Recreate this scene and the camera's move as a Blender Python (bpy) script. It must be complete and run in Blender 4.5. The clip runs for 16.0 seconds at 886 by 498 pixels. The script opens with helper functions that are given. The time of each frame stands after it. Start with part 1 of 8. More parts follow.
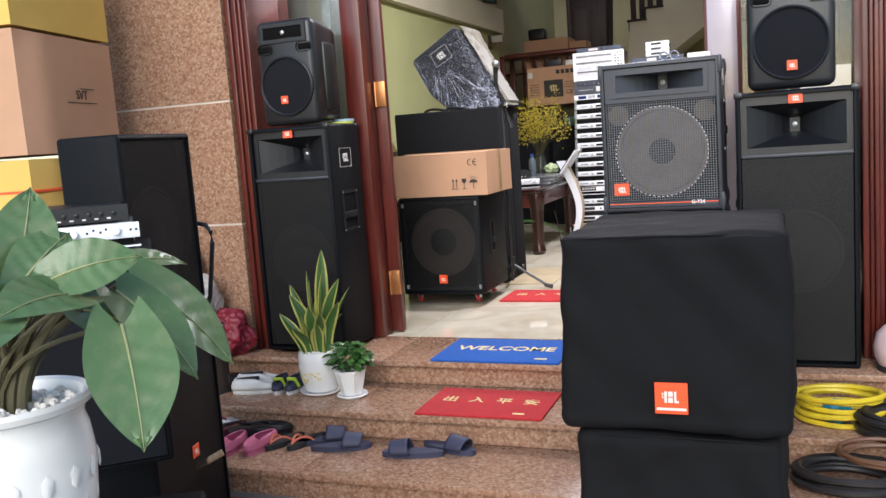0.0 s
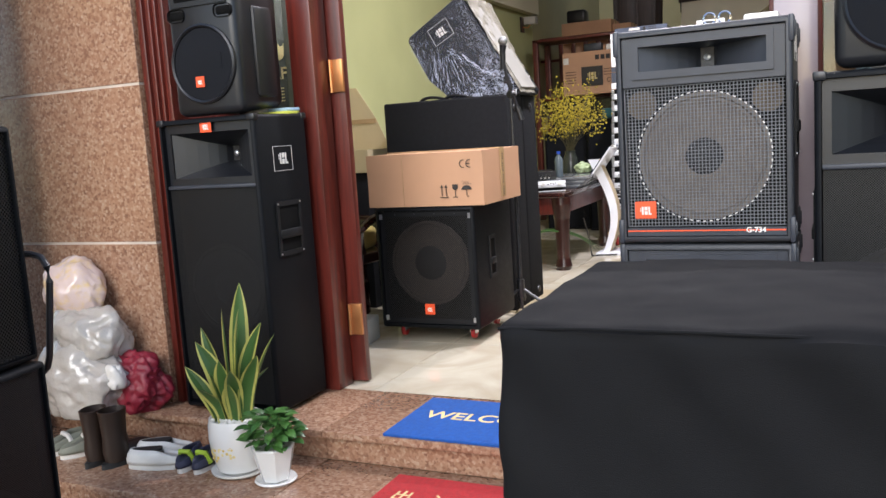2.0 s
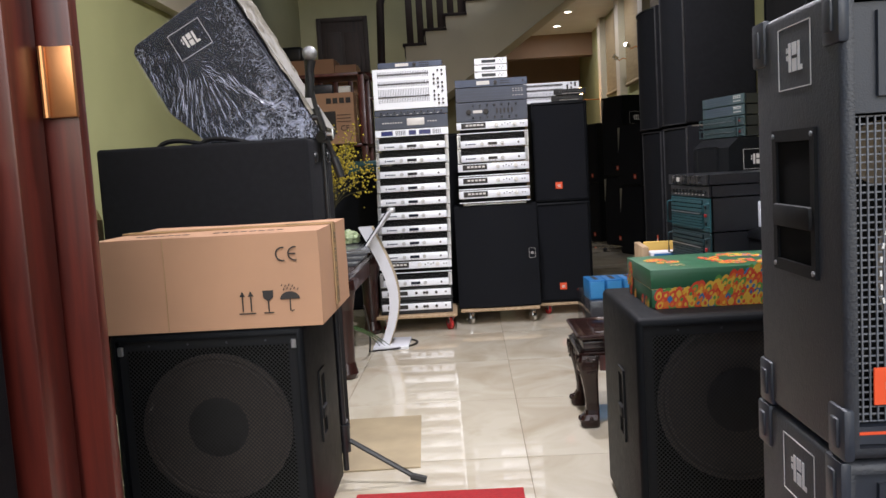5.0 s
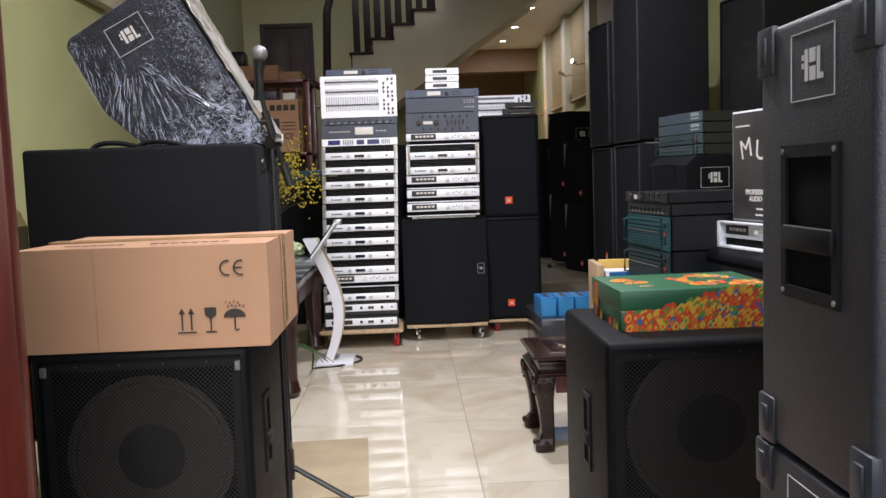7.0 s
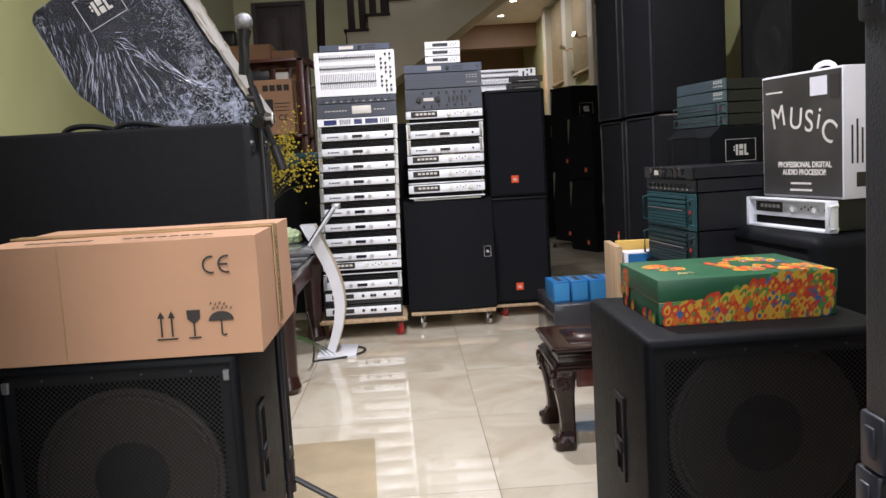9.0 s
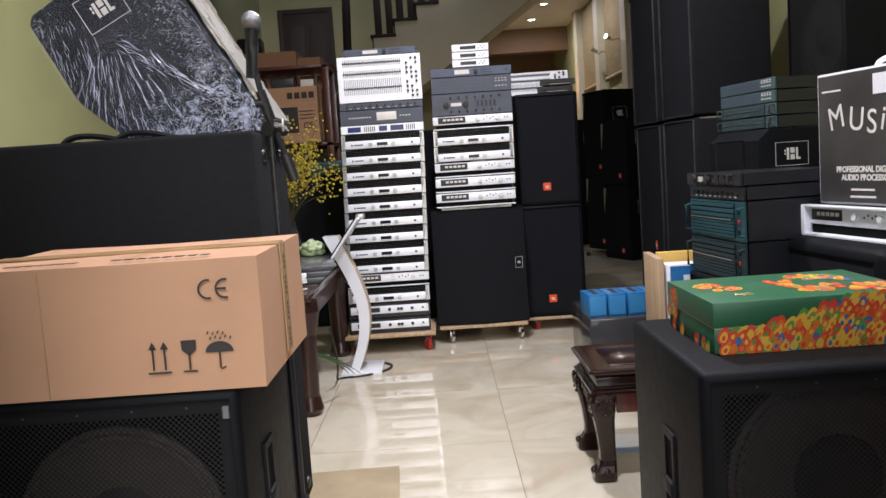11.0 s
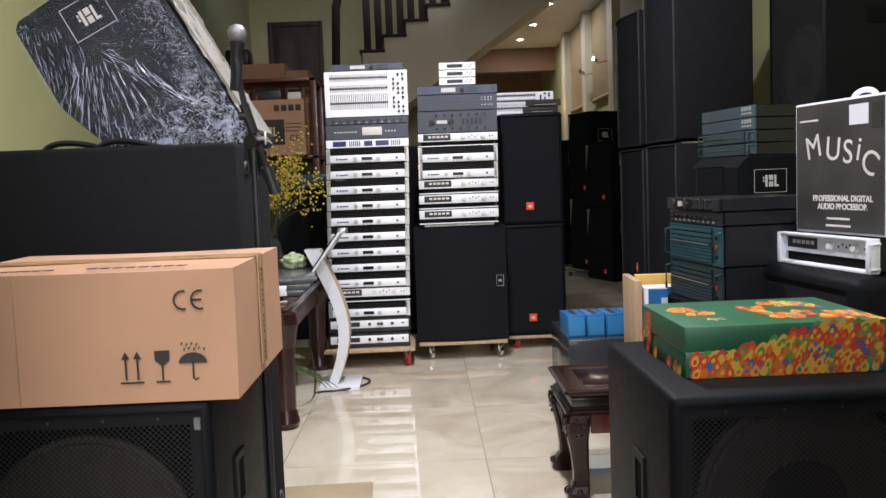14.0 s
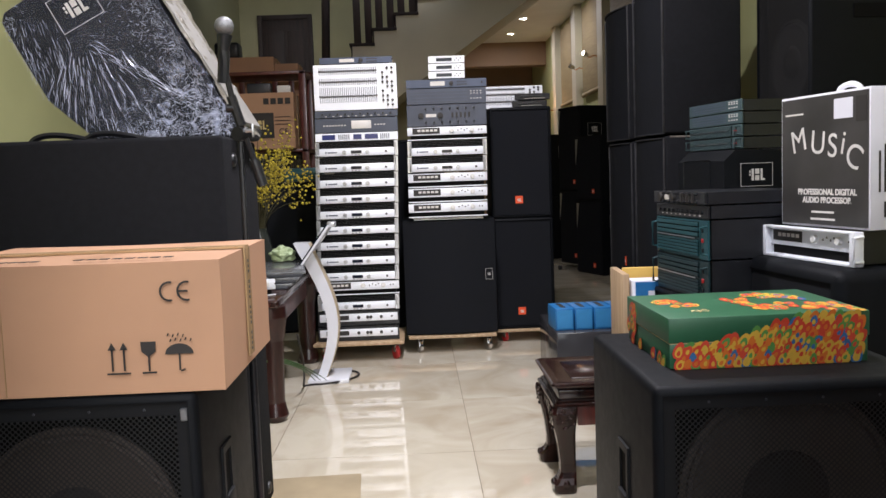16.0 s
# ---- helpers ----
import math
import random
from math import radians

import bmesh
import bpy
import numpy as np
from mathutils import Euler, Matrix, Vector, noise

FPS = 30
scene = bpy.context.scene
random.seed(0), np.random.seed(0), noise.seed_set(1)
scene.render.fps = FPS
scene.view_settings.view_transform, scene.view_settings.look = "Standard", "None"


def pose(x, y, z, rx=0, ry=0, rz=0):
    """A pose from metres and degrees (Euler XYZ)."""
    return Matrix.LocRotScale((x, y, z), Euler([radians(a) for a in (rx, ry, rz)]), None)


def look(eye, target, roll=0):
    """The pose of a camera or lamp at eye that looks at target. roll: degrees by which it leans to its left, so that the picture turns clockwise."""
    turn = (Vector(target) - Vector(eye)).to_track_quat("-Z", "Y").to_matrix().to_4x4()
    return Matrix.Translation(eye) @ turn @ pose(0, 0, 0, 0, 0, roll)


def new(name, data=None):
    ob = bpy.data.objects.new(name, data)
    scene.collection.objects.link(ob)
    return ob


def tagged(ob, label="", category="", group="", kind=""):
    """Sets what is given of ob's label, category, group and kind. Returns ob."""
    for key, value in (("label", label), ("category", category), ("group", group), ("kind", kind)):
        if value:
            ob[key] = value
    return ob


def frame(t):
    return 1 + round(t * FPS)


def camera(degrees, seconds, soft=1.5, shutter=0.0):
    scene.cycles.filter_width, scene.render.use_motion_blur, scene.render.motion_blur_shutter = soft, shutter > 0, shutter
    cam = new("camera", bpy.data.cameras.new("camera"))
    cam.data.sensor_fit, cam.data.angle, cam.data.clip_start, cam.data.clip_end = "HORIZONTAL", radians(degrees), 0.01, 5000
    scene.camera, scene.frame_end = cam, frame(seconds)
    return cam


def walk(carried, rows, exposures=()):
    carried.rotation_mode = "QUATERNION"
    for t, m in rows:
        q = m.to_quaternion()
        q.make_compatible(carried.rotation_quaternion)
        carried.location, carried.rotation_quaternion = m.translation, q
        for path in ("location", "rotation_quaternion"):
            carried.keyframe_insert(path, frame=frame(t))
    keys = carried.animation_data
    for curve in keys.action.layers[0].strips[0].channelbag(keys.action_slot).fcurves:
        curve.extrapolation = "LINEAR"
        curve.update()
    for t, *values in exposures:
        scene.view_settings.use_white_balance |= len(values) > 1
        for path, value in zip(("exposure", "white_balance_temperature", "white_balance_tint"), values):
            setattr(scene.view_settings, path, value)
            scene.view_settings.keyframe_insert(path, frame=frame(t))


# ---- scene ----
cam = camera(54.8, 16.0)
PATH = [
    (0, (-0.104, 0.921, 1.069), (-0.833, 2.766, 0.815), -4.1),
    (0.5, (-0.14, 1.17, 1.071), (-0.959, 2.977, 0.816), -4.1),
    (1, (-0.15, 1.492, 1.048), (-0.95, 3.308, 0.796), -4.0),
    (1.5, (-0.126, 1.804, 1.07), (-0.95, 3.607, 0.807), -3.8),
    (2, (-0.197, 2.085, 1.065), (-1.037, 3.88, 0.8), -3.7),
    (2.5, (-0.315, 2.383, 1.064), (-1.134, 4.187, 0.79), -2.9),
    (3, (-0.413, 2.68, 1.084), (-1.221, 4.489, 0.814), -2.1),
    (3.5, (-0.639, 2.931, 1.084), (-1.231, 4.826, 0.846), -3.3),
    (4, (-0.897, 3.173, 1.073), (-1.257, 5.125, 0.828), -2.2),
    (4.5, (-1.101, 3.407, 1.111), (-1.356, 5.379, 0.897), -1.2),
    (5, (-1.333, 3.592, 1.131), (-1.406, 5.582, 0.941), -3.4),
    (5.2, (-1.397, 3.642, 1.119), (-1.409, 5.633, 0.938), -3.6),
    (7.3, (-1.393, 3.754, 1.129), (-1.318, 5.745, 0.962), -2.1),
    (7.5, (-1.408, 3.743, 1.127), (-1.33, 5.734, 0.953), -2.2),
    (8, (-1.455, 3.751, 1.124), (-1.38, 5.741, 0.935), -2.6),
    (8.5, (-1.452, 3.807, 1.104), (-1.37, 5.794, 0.894), -2.7),
    (9, (-1.415, 4.029, 1.126), (-1.345, 6.016, 0.913), -3.3),
    (9.2, (-1.392, 4.108, 1.142), (-1.34, 6.097, 0.939), -3.4),
    (11.5, (-1.393, 4.26, 1.128), (-1.405, 6.251, 0.94), -3.7),
    (12, (-1.396, 4.262, 1.135), (-1.422, 6.254, 0.959), -3.5),
    (12.5, (-1.385, 4.253, 1.133), (-1.41, 6.247, 0.973), -3.8),
    (13, (-1.391, 4.248, 1.139), (-1.406, 6.242, 0.982), -3.2),
    (13.5, (-1.386, 4.25, 1.136), (-1.374, 6.244, 0.978), -2.1),
    (14, (-1.376, 4.244, 1.134), (-1.34, 6.237, 0.976), -2.2),
    (14.5, (-1.372, 4.253, 1.135), (-1.323, 6.246, 0.981), -3.0),
    (15, (-1.371, 4.257, 1.138), (-1.314, 6.25, 0.983), -3.1),
    (15.5, (-1.365, 4.255, 1.134), (-1.307, 6.248, 0.973), -2.6),
    (16, (-1.366, 4.233, 1.129), (-1.309, 6.225, 0.957), -2.1),
]
EXPOSURES = [(0.0, 1.33), (1.0, 1.3), (1.5, 1.47), (2.0, 1.42), (3.0, 1.4), (3.5, 1.08), (4.0, 0.74), (5.0, 0.82), (7.5, 0.87), (16.0, 0.87)]
walk(cam, [(t, look(eye, target, roll)) for t, eye, target, roll in PATH], EXPOSURES)

# ---------------------------------------------------------------- world and light
world = bpy.data.worlds.new("world")
scene.world = world
world.use_nodes = True
wn = world.node_tree.nodes
sky = wn.new("ShaderNodeTexSky")
sky.sky_type, sky.sun_disc = "NISHITA", False
sky.sun_elevation, sky.sun_rotation = radians(34), radians(172)
wn["Background"].inputs["Strength"].default_value = 0.11
world.node_tree.links.new(sky.outputs[0], wn["Background"].inputs["Color"])
sun = new("sun", bpy.data.lights.new("sun", "SUN"))
sun.data.energy, sun.data.angle, sun.data.color = 1.0, radians(40), (0.98, 0.985, 1.0)
sun.matrix_world = look((0.5, -8, 6.6), (-1.2, 3.5, 0))


# ---------------------------------------------------------------- materials
def material(name, color, rough=0.5, metal=0.0, dark=0.8, scale=8.0, fine=120.0, bump=0.15, spec=0.5, coat=0.0, depth=0.002):
    """Paint-like surface: two scales of variation in colour and a fine relief."""
    m = bpy.data.materials.new(name)
    m.use_nodes = True
    n, l = m.node_tree.nodes, m.node_tree.links
    p = n["Principled BSDF"]
    p.inputs["Roughness"].default_value = rough
    p.inputs["Metallic"].default_value = metal
    p.inputs["Specular IOR Level"].default_value = spec
    p.inputs["Coat Weight"].default_value = coat
    p.inputs["Coat Roughness"].default_value = 0.12
    tc = n.new("ShaderNodeTexCoord")
    a, b = n.new("ShaderNodeTexNoise"), n.new("ShaderNodeTexNoise")
    a.inputs["Scale"].default_value, a.inputs["Detail"].default_value = scale, 4
    b.inputs["Scale"].default_value, b.inputs["Detail"].default_value = fine, 2
    mix = n.new("ShaderNodeMix")
    mix.data_type = "RGBA"
    mix.inputs["A"].default_value = (*[c * dark for c in color], 1)
    mix.inputs["B"].default_value = (*color, 1)
    ramp = n.new("ShaderNodeMapRange")
    ramp.inputs["From Min"].default_value, ramp.inputs["From Max"].default_value = 0.35, 0.65
    bm_ = n.new("ShaderNodeBump")
    bm_.inputs["Strength"].default_value, bm_.inputs["Distance"].default_value = bump, depth
    for t in (a, b):
        l.new(tc.outputs["Object"], t.inputs["Vector"])
    l.new(a.outputs[0], ramp.inputs["Value"])
    l.new(ramp.outputs[0], mix.inputs["Factor"])
    l.new(mix.outputs["Result"], p.inputs["Base Color"])
    l.new(b.outputs[0], bm_.inputs["Height"])
    l.new(bm_.outputs[0], p.inputs["Normal"])
    rr = n.new("ShaderNodeMapRange")
    rr.inputs["To Min"].default_value, rr.inputs["To Max"].default_value = max(0.03, rough * 0.85), min(1, rough * 1.15)
    l.new(a.outputs[0], rr.inputs["Value"])
    l.new(rr.outputs[0], p.inputs["Roughness"])
    return m


def granite_material():
    m = material("granite", (0.30, 0.16, 0.10), 0.22, bump=0.03)
    n, l = m.node_tree.nodes, m.node_tree.links
    tc = n.new("ShaderNodeTexCoord")
    v = n.new("ShaderNodeTexVoronoi")
    v.inputs["Scale"].default_value = 95
    big = n.new("ShaderNodeTexNoise")
    big.inputs["Scale"].default_value, big.inputs["Detail"].default_value = 60, 6
    r = n.new("ShaderNodeValToRGB")
    e = r.color_ramp.elements
    e[0].position, e[0].color = 0.0, (0.07, 0.047, 0.035, 1)
    e[1].position, e[1].color = 0.9, (0.43, 0.31, 0.225, 1)
    for pos, c in ((0.2, (0.19, 0.102, 0.067, 1)), (0.42, (0.28, 0.152, 0.095, 1)), (0.65, (0.335, 0.205, 0.135, 1))):
        x = r.color_ramp.elements.new(pos)
        x.color = c
    sep = n.new("ShaderNodeSeparateColor")
    mx = n.new("ShaderNodeMix")
    mx.inputs["Factor"].default_value = 0.45
    l.new(tc.outputs["Object"], v.inputs["Vector"])
    l.new(tc.outputs["Object"], big.inputs["Vector"])
    l.new(v.outputs["Color"], sep.inputs[0])
    l.new(sep.outputs[0], mx.inputs["A"])
    l.new(big.outputs[0], mx.inputs["B"])
    l.new(mx.outputs["Result"], r.inputs[0])
    l.new(r.outputs[0], n["Principled BSDF"].inputs["Base Color"])
    return m


def wood_material(name, c0, c1, rough=0.25, stretch=(14, 14, 0.9), coat=0.5):
    m = material(name, c1, rough, bump=0.05, coat=coat)
    n, l = m.node_tree.nodes, m.node_tree.links
    tc, mp = n.new("ShaderNodeTexCoord"), n.new("ShaderNodeMapping")
    mp.inputs["Scale"].default_value = stretch
    a = n.new("ShaderNodeTexNoise")
    a.inputs["Scale"].default_value, a.inputs["Detail"].default_value, a.inputs["Distortion"].default_value = 3, 8, 0.6
    r = n.new("ShaderNodeValToRGB")
    r.color_ramp.elements[0].position, r.color_ramp.elements[0].color = 0.3, (*c0, 1)
    r.color_ramp.elements[1].position, r.color_ramp.elements[1].color = 0.72, (*c1, 1)
    l.new(tc.outputs["Object"], mp.inputs[0])
    l.new(mp.outputs[0], a.inputs["Vector"])
    l.new(a.outputs[0], r.inputs[0])
    l.new(r.outputs[0], n["Principled BSDF"].inputs["Base Color"])
    return m


def marble_material():
    m = material("cream_tile", (0.70, 0.65, 0.56), 0.02, bump=0.0, spec=0.75)
    n, l = m.node_tree.nodes, m.node_tree.links
    tc, info = n.new("ShaderNodeTexCoord"), n.new("ShaderNodeObjectInfo")
    off = n.new("ShaderNodeVectorMath")
    off.operation = "MULTIPLY_ADD"
    off.inputs[1].default_value = (1, 1, 1)
    a = n.new("ShaderNodeTexNoise")
    a.inputs["Scale"].default_value, a.inputs["Detail"].default_value, a.inputs["Distortion"].default_value = 2.2, 6, 1.6
    r = n.new("ShaderNodeValToRGB")
    r.color_ramp.elements[0].position, r.color_ramp.elements[0].color = 0.3, (0.47, 0.405, 0.30, 1)
    r.color_ramp.elements[1].position, r.color_ramp.elements[1].color = 0.62, (0.61, 0.56, 0.455, 1)
    comb = n.new("ShaderNodeCombineXYZ")
    mul = n.new("ShaderNodeMath")
    mul.operation = "MULTIPLY"
    mul.inputs[1].default_value = 37
    l.new(info.outputs["Random"], mul.inputs[0])
    l.new(mul.outputs[0], comb.inputs[2])
    l.new(tc.outputs["Object"], off.inputs[0])
    l.new(comb.outputs[0], off.inputs[2])
    l.new(off.outputs[0], a.inputs["Vector"])
    l.new(a.outputs[0], r.inputs[0])
    l.new(r.outputs[0], n["Principled BSDF"].inputs["Base Color"])
    return m


def perforated_material(name, color, cell, hole, rough=0.5):
    """Sheet metal with round holes on a diagonal grid, open to what lies behind."""
    m = material(name, color, rough, bump=0.0)
    n, l = m.node_tree.nodes, m.node_tree.links
    tc, mp = n.new("ShaderNodeTexCoord"), n.new("ShaderNodeMapping")
    mp.inputs["Rotation"].default_value = (0, radians(45), 0)
    mp.inputs["Scale"].default_value = (1 / cell, 0, 1 / cell)
    v = n.new("ShaderNodeTexVoronoi")
    v.inputs["Randomness"].default_value, v.inputs["Scale"].default_value = 0, 1
    lt = n.new("ShaderNodeMath")
    lt.operation = "LESS_THAN"
    lt.inputs[1].default_value = hole
    tr, mx = n.new("ShaderNodeBsdfTransparent"), n.new("ShaderNodeMixShader")
    l.new(tc.outputs["Object"], mp.inputs[0])
    l.new(mp.outputs[0], v.inputs["Vector"])
    l.new(v.outputs["Distance"], lt.inputs[0])
    l.new(lt.outputs[0], mx.inputs[0])
    l.new(n["Principled BSDF"].outputs[0], mx.inputs[1])
    l.new(tr.outputs[0], mx.inputs[2])
    l.new(mx.outputs[0], n["Material Output"].inputs[0])
    return m


def leaf_material(name, c0, c1, rough=0.4, spots=None):
    m = material(name, c1, rough, bump=0.1, scale=20)
    n, l = m.node_tree.nodes, m.node_tree.links
    g, r = n.new("ShaderNodeNewGeometry"), n.new("ShaderNodeValToRGB")
    r.color_ramp.elements[0].color, r.color_ramp.elements[1].color = (*c0, 1), (*c1, 1)
    l.new(g.outputs["Random Per Island"], r.inputs[0])
    if spots:
        tc, a = n.new("ShaderNodeTexCoord"), n.new("ShaderNodeTexNoise")
        a.inputs["Scale"].default_value, a.inputs["Detail"].default_value = 24, 6
        k, mx = n.new("ShaderNodeMapRange"), n.new("ShaderNodeMix")
        k.inputs["From Min"].default_value, k.inputs["From Max"].default_value, k.inputs["To Max"].default_value = 0.48, 0.72, 0.75
        mx.data_type = "RGBA"
        mx.inputs["B"].default_value = (*spots, 1)
        l.new(tc.outputs["Object"], a.inputs["Vector"])
        l.new(a.outputs[0], k.inputs["Value"])
        l.new(k.outputs[0], mx.inputs["Factor"])
        l.new(r.outputs[0], mx.inputs["A"])
        l.new(mx.outputs["Result"], n["Principled BSDF"].inputs["Base Color"])
    else:
        l.new(r.outputs[0], n["Principled BSDF"].inputs["Base Color"])
    return m


def glow_material(name, color, strength):
    m = bpy.data.materials.new(name)
    m.use_nodes = True
    p = m.node_tree.nodes["Principled BSDF"]
    p.inputs["Emission Color"].default_value = (*color, 1)
    p.inputs["Emission Strength"].default_value = strength
    return m


def glass_material(name, color, rough=0.02):
    m = bpy.data.materials.new(name)
    m.use_nodes = True
    p = m.node_tree.nodes["Principled BSDF"]
    p.inputs["Base Color"].default_value = (*color, 1)
    p.inputs["Roughness"].default_value = rough
    p.inputs["Transmission Weight"].default_value = 1
    p.inputs["IOR"].default_value = 1.45
    return m


def film_material():
    """Crumpled clear stretch film: mostly see-through, with glints painted as thin pale creases that run out from a
    knot.
    """
    m = bpy.data.materials.new("stretch_film")
    m.use_nodes = True
    n, l = m.node_tree.nodes, m.node_tree.links
    p = n["Principled BSDF"]
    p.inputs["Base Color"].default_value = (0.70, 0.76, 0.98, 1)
    p.inputs["Roughness"].default_value = 0.15
    tc, sep, comb = n.new("ShaderNodeTexCoord"), n.new("ShaderNodeSeparateXYZ"), n.new("ShaderNodeCombineXYZ")
    l.new(tc.outputs["Object"], sep.inputs[0])

    def op(kind, a, b):
        k = n.new("ShaderNodeMath")
        k.operation = kind
        for i, v in enumerate((a, b)):
            if isinstance(v, (int, float)):
                k.inputs[i].default_value = v
            else:
                l.new(v, k.inputs[i])
        return k.outputs[0]
    dx, dz = op("ADD", sep.outputs["X"], 0.04), op("SUBTRACT", sep.outputs["Z"], 0.37)
    ang = op("ARCTAN2", dz, dx)
    rad = op("SQRT", op("ADD", op("MULTIPLY", dx, dx), op("MULTIPLY", dz, dz)), 0)
    l.new(op("MULTIPLY", ang, 15), comb.inputs[0])
    l.new(op("MULTIPLY", rad, 5), comb.inputs[1])
    mp = n.new("ShaderNodeMapping")
    mp.inputs["Rotation"].default_value, mp.inputs["Scale"].default_value = (0, radians(-58), 0), (9, 9, 90)
    l.new(tc.outputs["Object"], mp.inputs[0])
    a, b, c, d = (n.new("ShaderNodeTexNoise") for _ in range(4))
    a.inputs["Scale"].default_value, a.inputs["Detail"].default_value, a.inputs["Distortion"].default_value = 1.3, 4, 0.7
    b.inputs["Scale"].default_value, b.inputs["Detail"].default_value, b.inputs["Distortion"].default_value = 26, 6, 0.8
    c.inputs["Scale"].default_value, c.inputs["Detail"].default_value = 5, 2
    d.inputs["Scale"].default_value, d.inputs["Detail"].default_value, d.inputs["Distortion"].default_value = 1.0, 3, 0.5
    l.new(comb.outputs[0], a.inputs["Vector"])
    l.new(mp.outputs[0], d.inputs["Vector"])
    for t in (b, c):
        l.new(tc.outputs["Object"], t.inputs["Vector"])

    def band(v, lo, hi, top):
        k = n.new("ShaderNodeMapRange")
        k.inputs["From Min"].default_value, k.inputs["From Max"].default_value, k.inputs["To Max"].default_value = lo, hi, top
        l.new(v, k.inputs["Value"])
        return k.outputs[0]
    # pale streak masks: glints on the film put into its opacity
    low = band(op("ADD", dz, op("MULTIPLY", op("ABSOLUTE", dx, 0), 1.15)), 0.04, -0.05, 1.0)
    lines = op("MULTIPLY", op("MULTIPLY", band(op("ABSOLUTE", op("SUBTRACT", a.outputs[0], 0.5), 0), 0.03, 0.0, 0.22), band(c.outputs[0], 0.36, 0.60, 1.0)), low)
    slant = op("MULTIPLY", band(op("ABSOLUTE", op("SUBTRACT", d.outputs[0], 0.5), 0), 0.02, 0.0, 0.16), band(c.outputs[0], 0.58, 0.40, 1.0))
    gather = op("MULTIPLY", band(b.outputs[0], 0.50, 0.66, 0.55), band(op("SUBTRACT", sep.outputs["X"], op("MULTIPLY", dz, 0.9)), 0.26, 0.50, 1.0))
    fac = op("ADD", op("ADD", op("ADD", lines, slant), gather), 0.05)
    bp = n.new("ShaderNodeBump")
    bp.inputs["Strength"].default_value, bp.inputs["Distance"].default_value = 0.8, 0.01
    l.new(b.outputs[0], bp.inputs["Height"])
    l.new(bp.outputs[0], p.inputs["Normal"])
    tr, mx = n.new("ShaderNodeBsdfTransparent"), n.new("ShaderNodeMixShader")
    l.new(fac, mx.inputs[0])
    l.new(tr.outputs[0], mx.inputs[1])
    l.new(p.outputs[0], mx.inputs[2])
    l.new(mx.outputs[0], n["Material Output"].inputs[0])
    return m


GRANITE = granite_material()
TILE = marble_material()
MAHOGANY = wood_material("mahogany", (0.050, 0.008, 0.006), (0.125, 0.018, 0.011), 0.36, coat=0.15)
DARKWOOD = wood_material("dark_carved_wood", (0.012, 0.005, 0.004), (0.05, 0.014, 0.010), 0.2)
PLY = wood_material("plywood", (0.38, 0.25, 0.14), (0.52, 0.38, 0.24), 0.6, coat=0)
GREENWALL = material("pale_green_wall_paint", (0.445, 0.455, 0.222), 0.6, dark=0.92, scale=2, bump=0.05)
# one darker, browner tone than the green wall, used round the stairwell
OLIVEWALL = material("darker_olive_wall", (0.36, 0.33, 0.19), 0.7, dark=0.9, scale=2, bump=0.05)
BROWNWALL = material("warm_brown_wall_paint", (0.24, 0.155, 0.095), 0.7, dark=0.9, scale=2, bump=0.05)
CREAM = material("cream_paint", (0.66, 0.60, 0.46), 0.6, dark=0.92, scale=2, bump=0.05)
WHITE = material("white_paint", (0.78, 0.77, 0.74), 0.5, dark=0.93, scale=3, bump=0.03)
GROUT = material("grout", (0.20, 0.16, 0.11), 0.8)
PALEJOINT = material("pale_joint", (0.58, 0.50, 0.43), 0.7)
PAVING = material("red_brown_paving", (0.30, 0.12, 0.06), 0.75, scale=5, bump=0.3)
ASPHALT = material("street_concrete", (0.22, 0.21, 0.19), 0.85, scale=3, bump=0.3)
TOLEX = material("black_speaker_paint", (0.0044, 0.0053, 0.0070), 0.55, spec=0.13, dark=0.8, scale=30, fine=420, bump=0.35, depth=0.0015)
CARPET = material("black_speaker_carpet", (0.014, 0.0145, 0.017), 0.95, scale=40, fine=900, bump=0.4, spec=0.1)
PLASTIC = material("black_plastic", (0.009, 0.010, 0.013), 0.36, fine=500, bump=0.12)
BAFFLE = material("black_baffle", (0.004, 0.004, 0.004), 0.85, bump=0.05, spec=0.1)
CONE = material("brown_grey_paper_cone", (0.068, 0.053, 0.045), 0.8, scale=40, bump=0.1)
CONEPALE = material("grey_brown_paper_cone", (0.150, 0.124, 0.102), 0.8, scale=40, bump=0.1)
TANPORT = material("tan_port_board", (0.105, 0.078, 0.048), 0.8, scale=30, bump=0.1)
CONEDARK = material("dark_paper_cone", (0.013, 0.012, 0.012), 0.8, scale=40, bump=0.1)
GREYTOLEX = material("charcoal_textured_vinyl", (0.030, 0.032, 0.038), 0.5, dark=0.85, scale=60, fine=260, bump=0.4, depth=0.0025)
GREYPLASTIC = material("charcoal_plastic", (0.032, 0.036, 0.047), 0.42, fine=400, bump=0.15)
WIRE = material("grey_wire_mesh", (0.150, 0.156, 0.172), 0.45, spec=0.4, bump=0.0)
CLOTH = material("black_nylon_cover", (0.0062, 0.0062, 0.0070), 0.85, dark=0.75, scale=9, fine=700, bump=0.4, spec=0.2)
GRILLE = perforated_material("black_hex_grille", (0.0065, 0.0065, 0.0072), 0.0085, 0.43)
FINEGRILLE = perforated_material("black_fine_grille", (0.008, 0.008, 0.009), 0.005, 0.40)
FOAM = material("black_grille_foam", (0.0075, 0.0085, 0.0115), 0.9, fine=600, bump=0.5, spec=0.2)
ORANGE = material("orange_badge", (0.80, 0.09, 0.025), 0.4, dark=0.95, bump=0.0)
PALE = material("pale_print", (0.75, 0.72, 0.68), 0.5, bump=0.0)
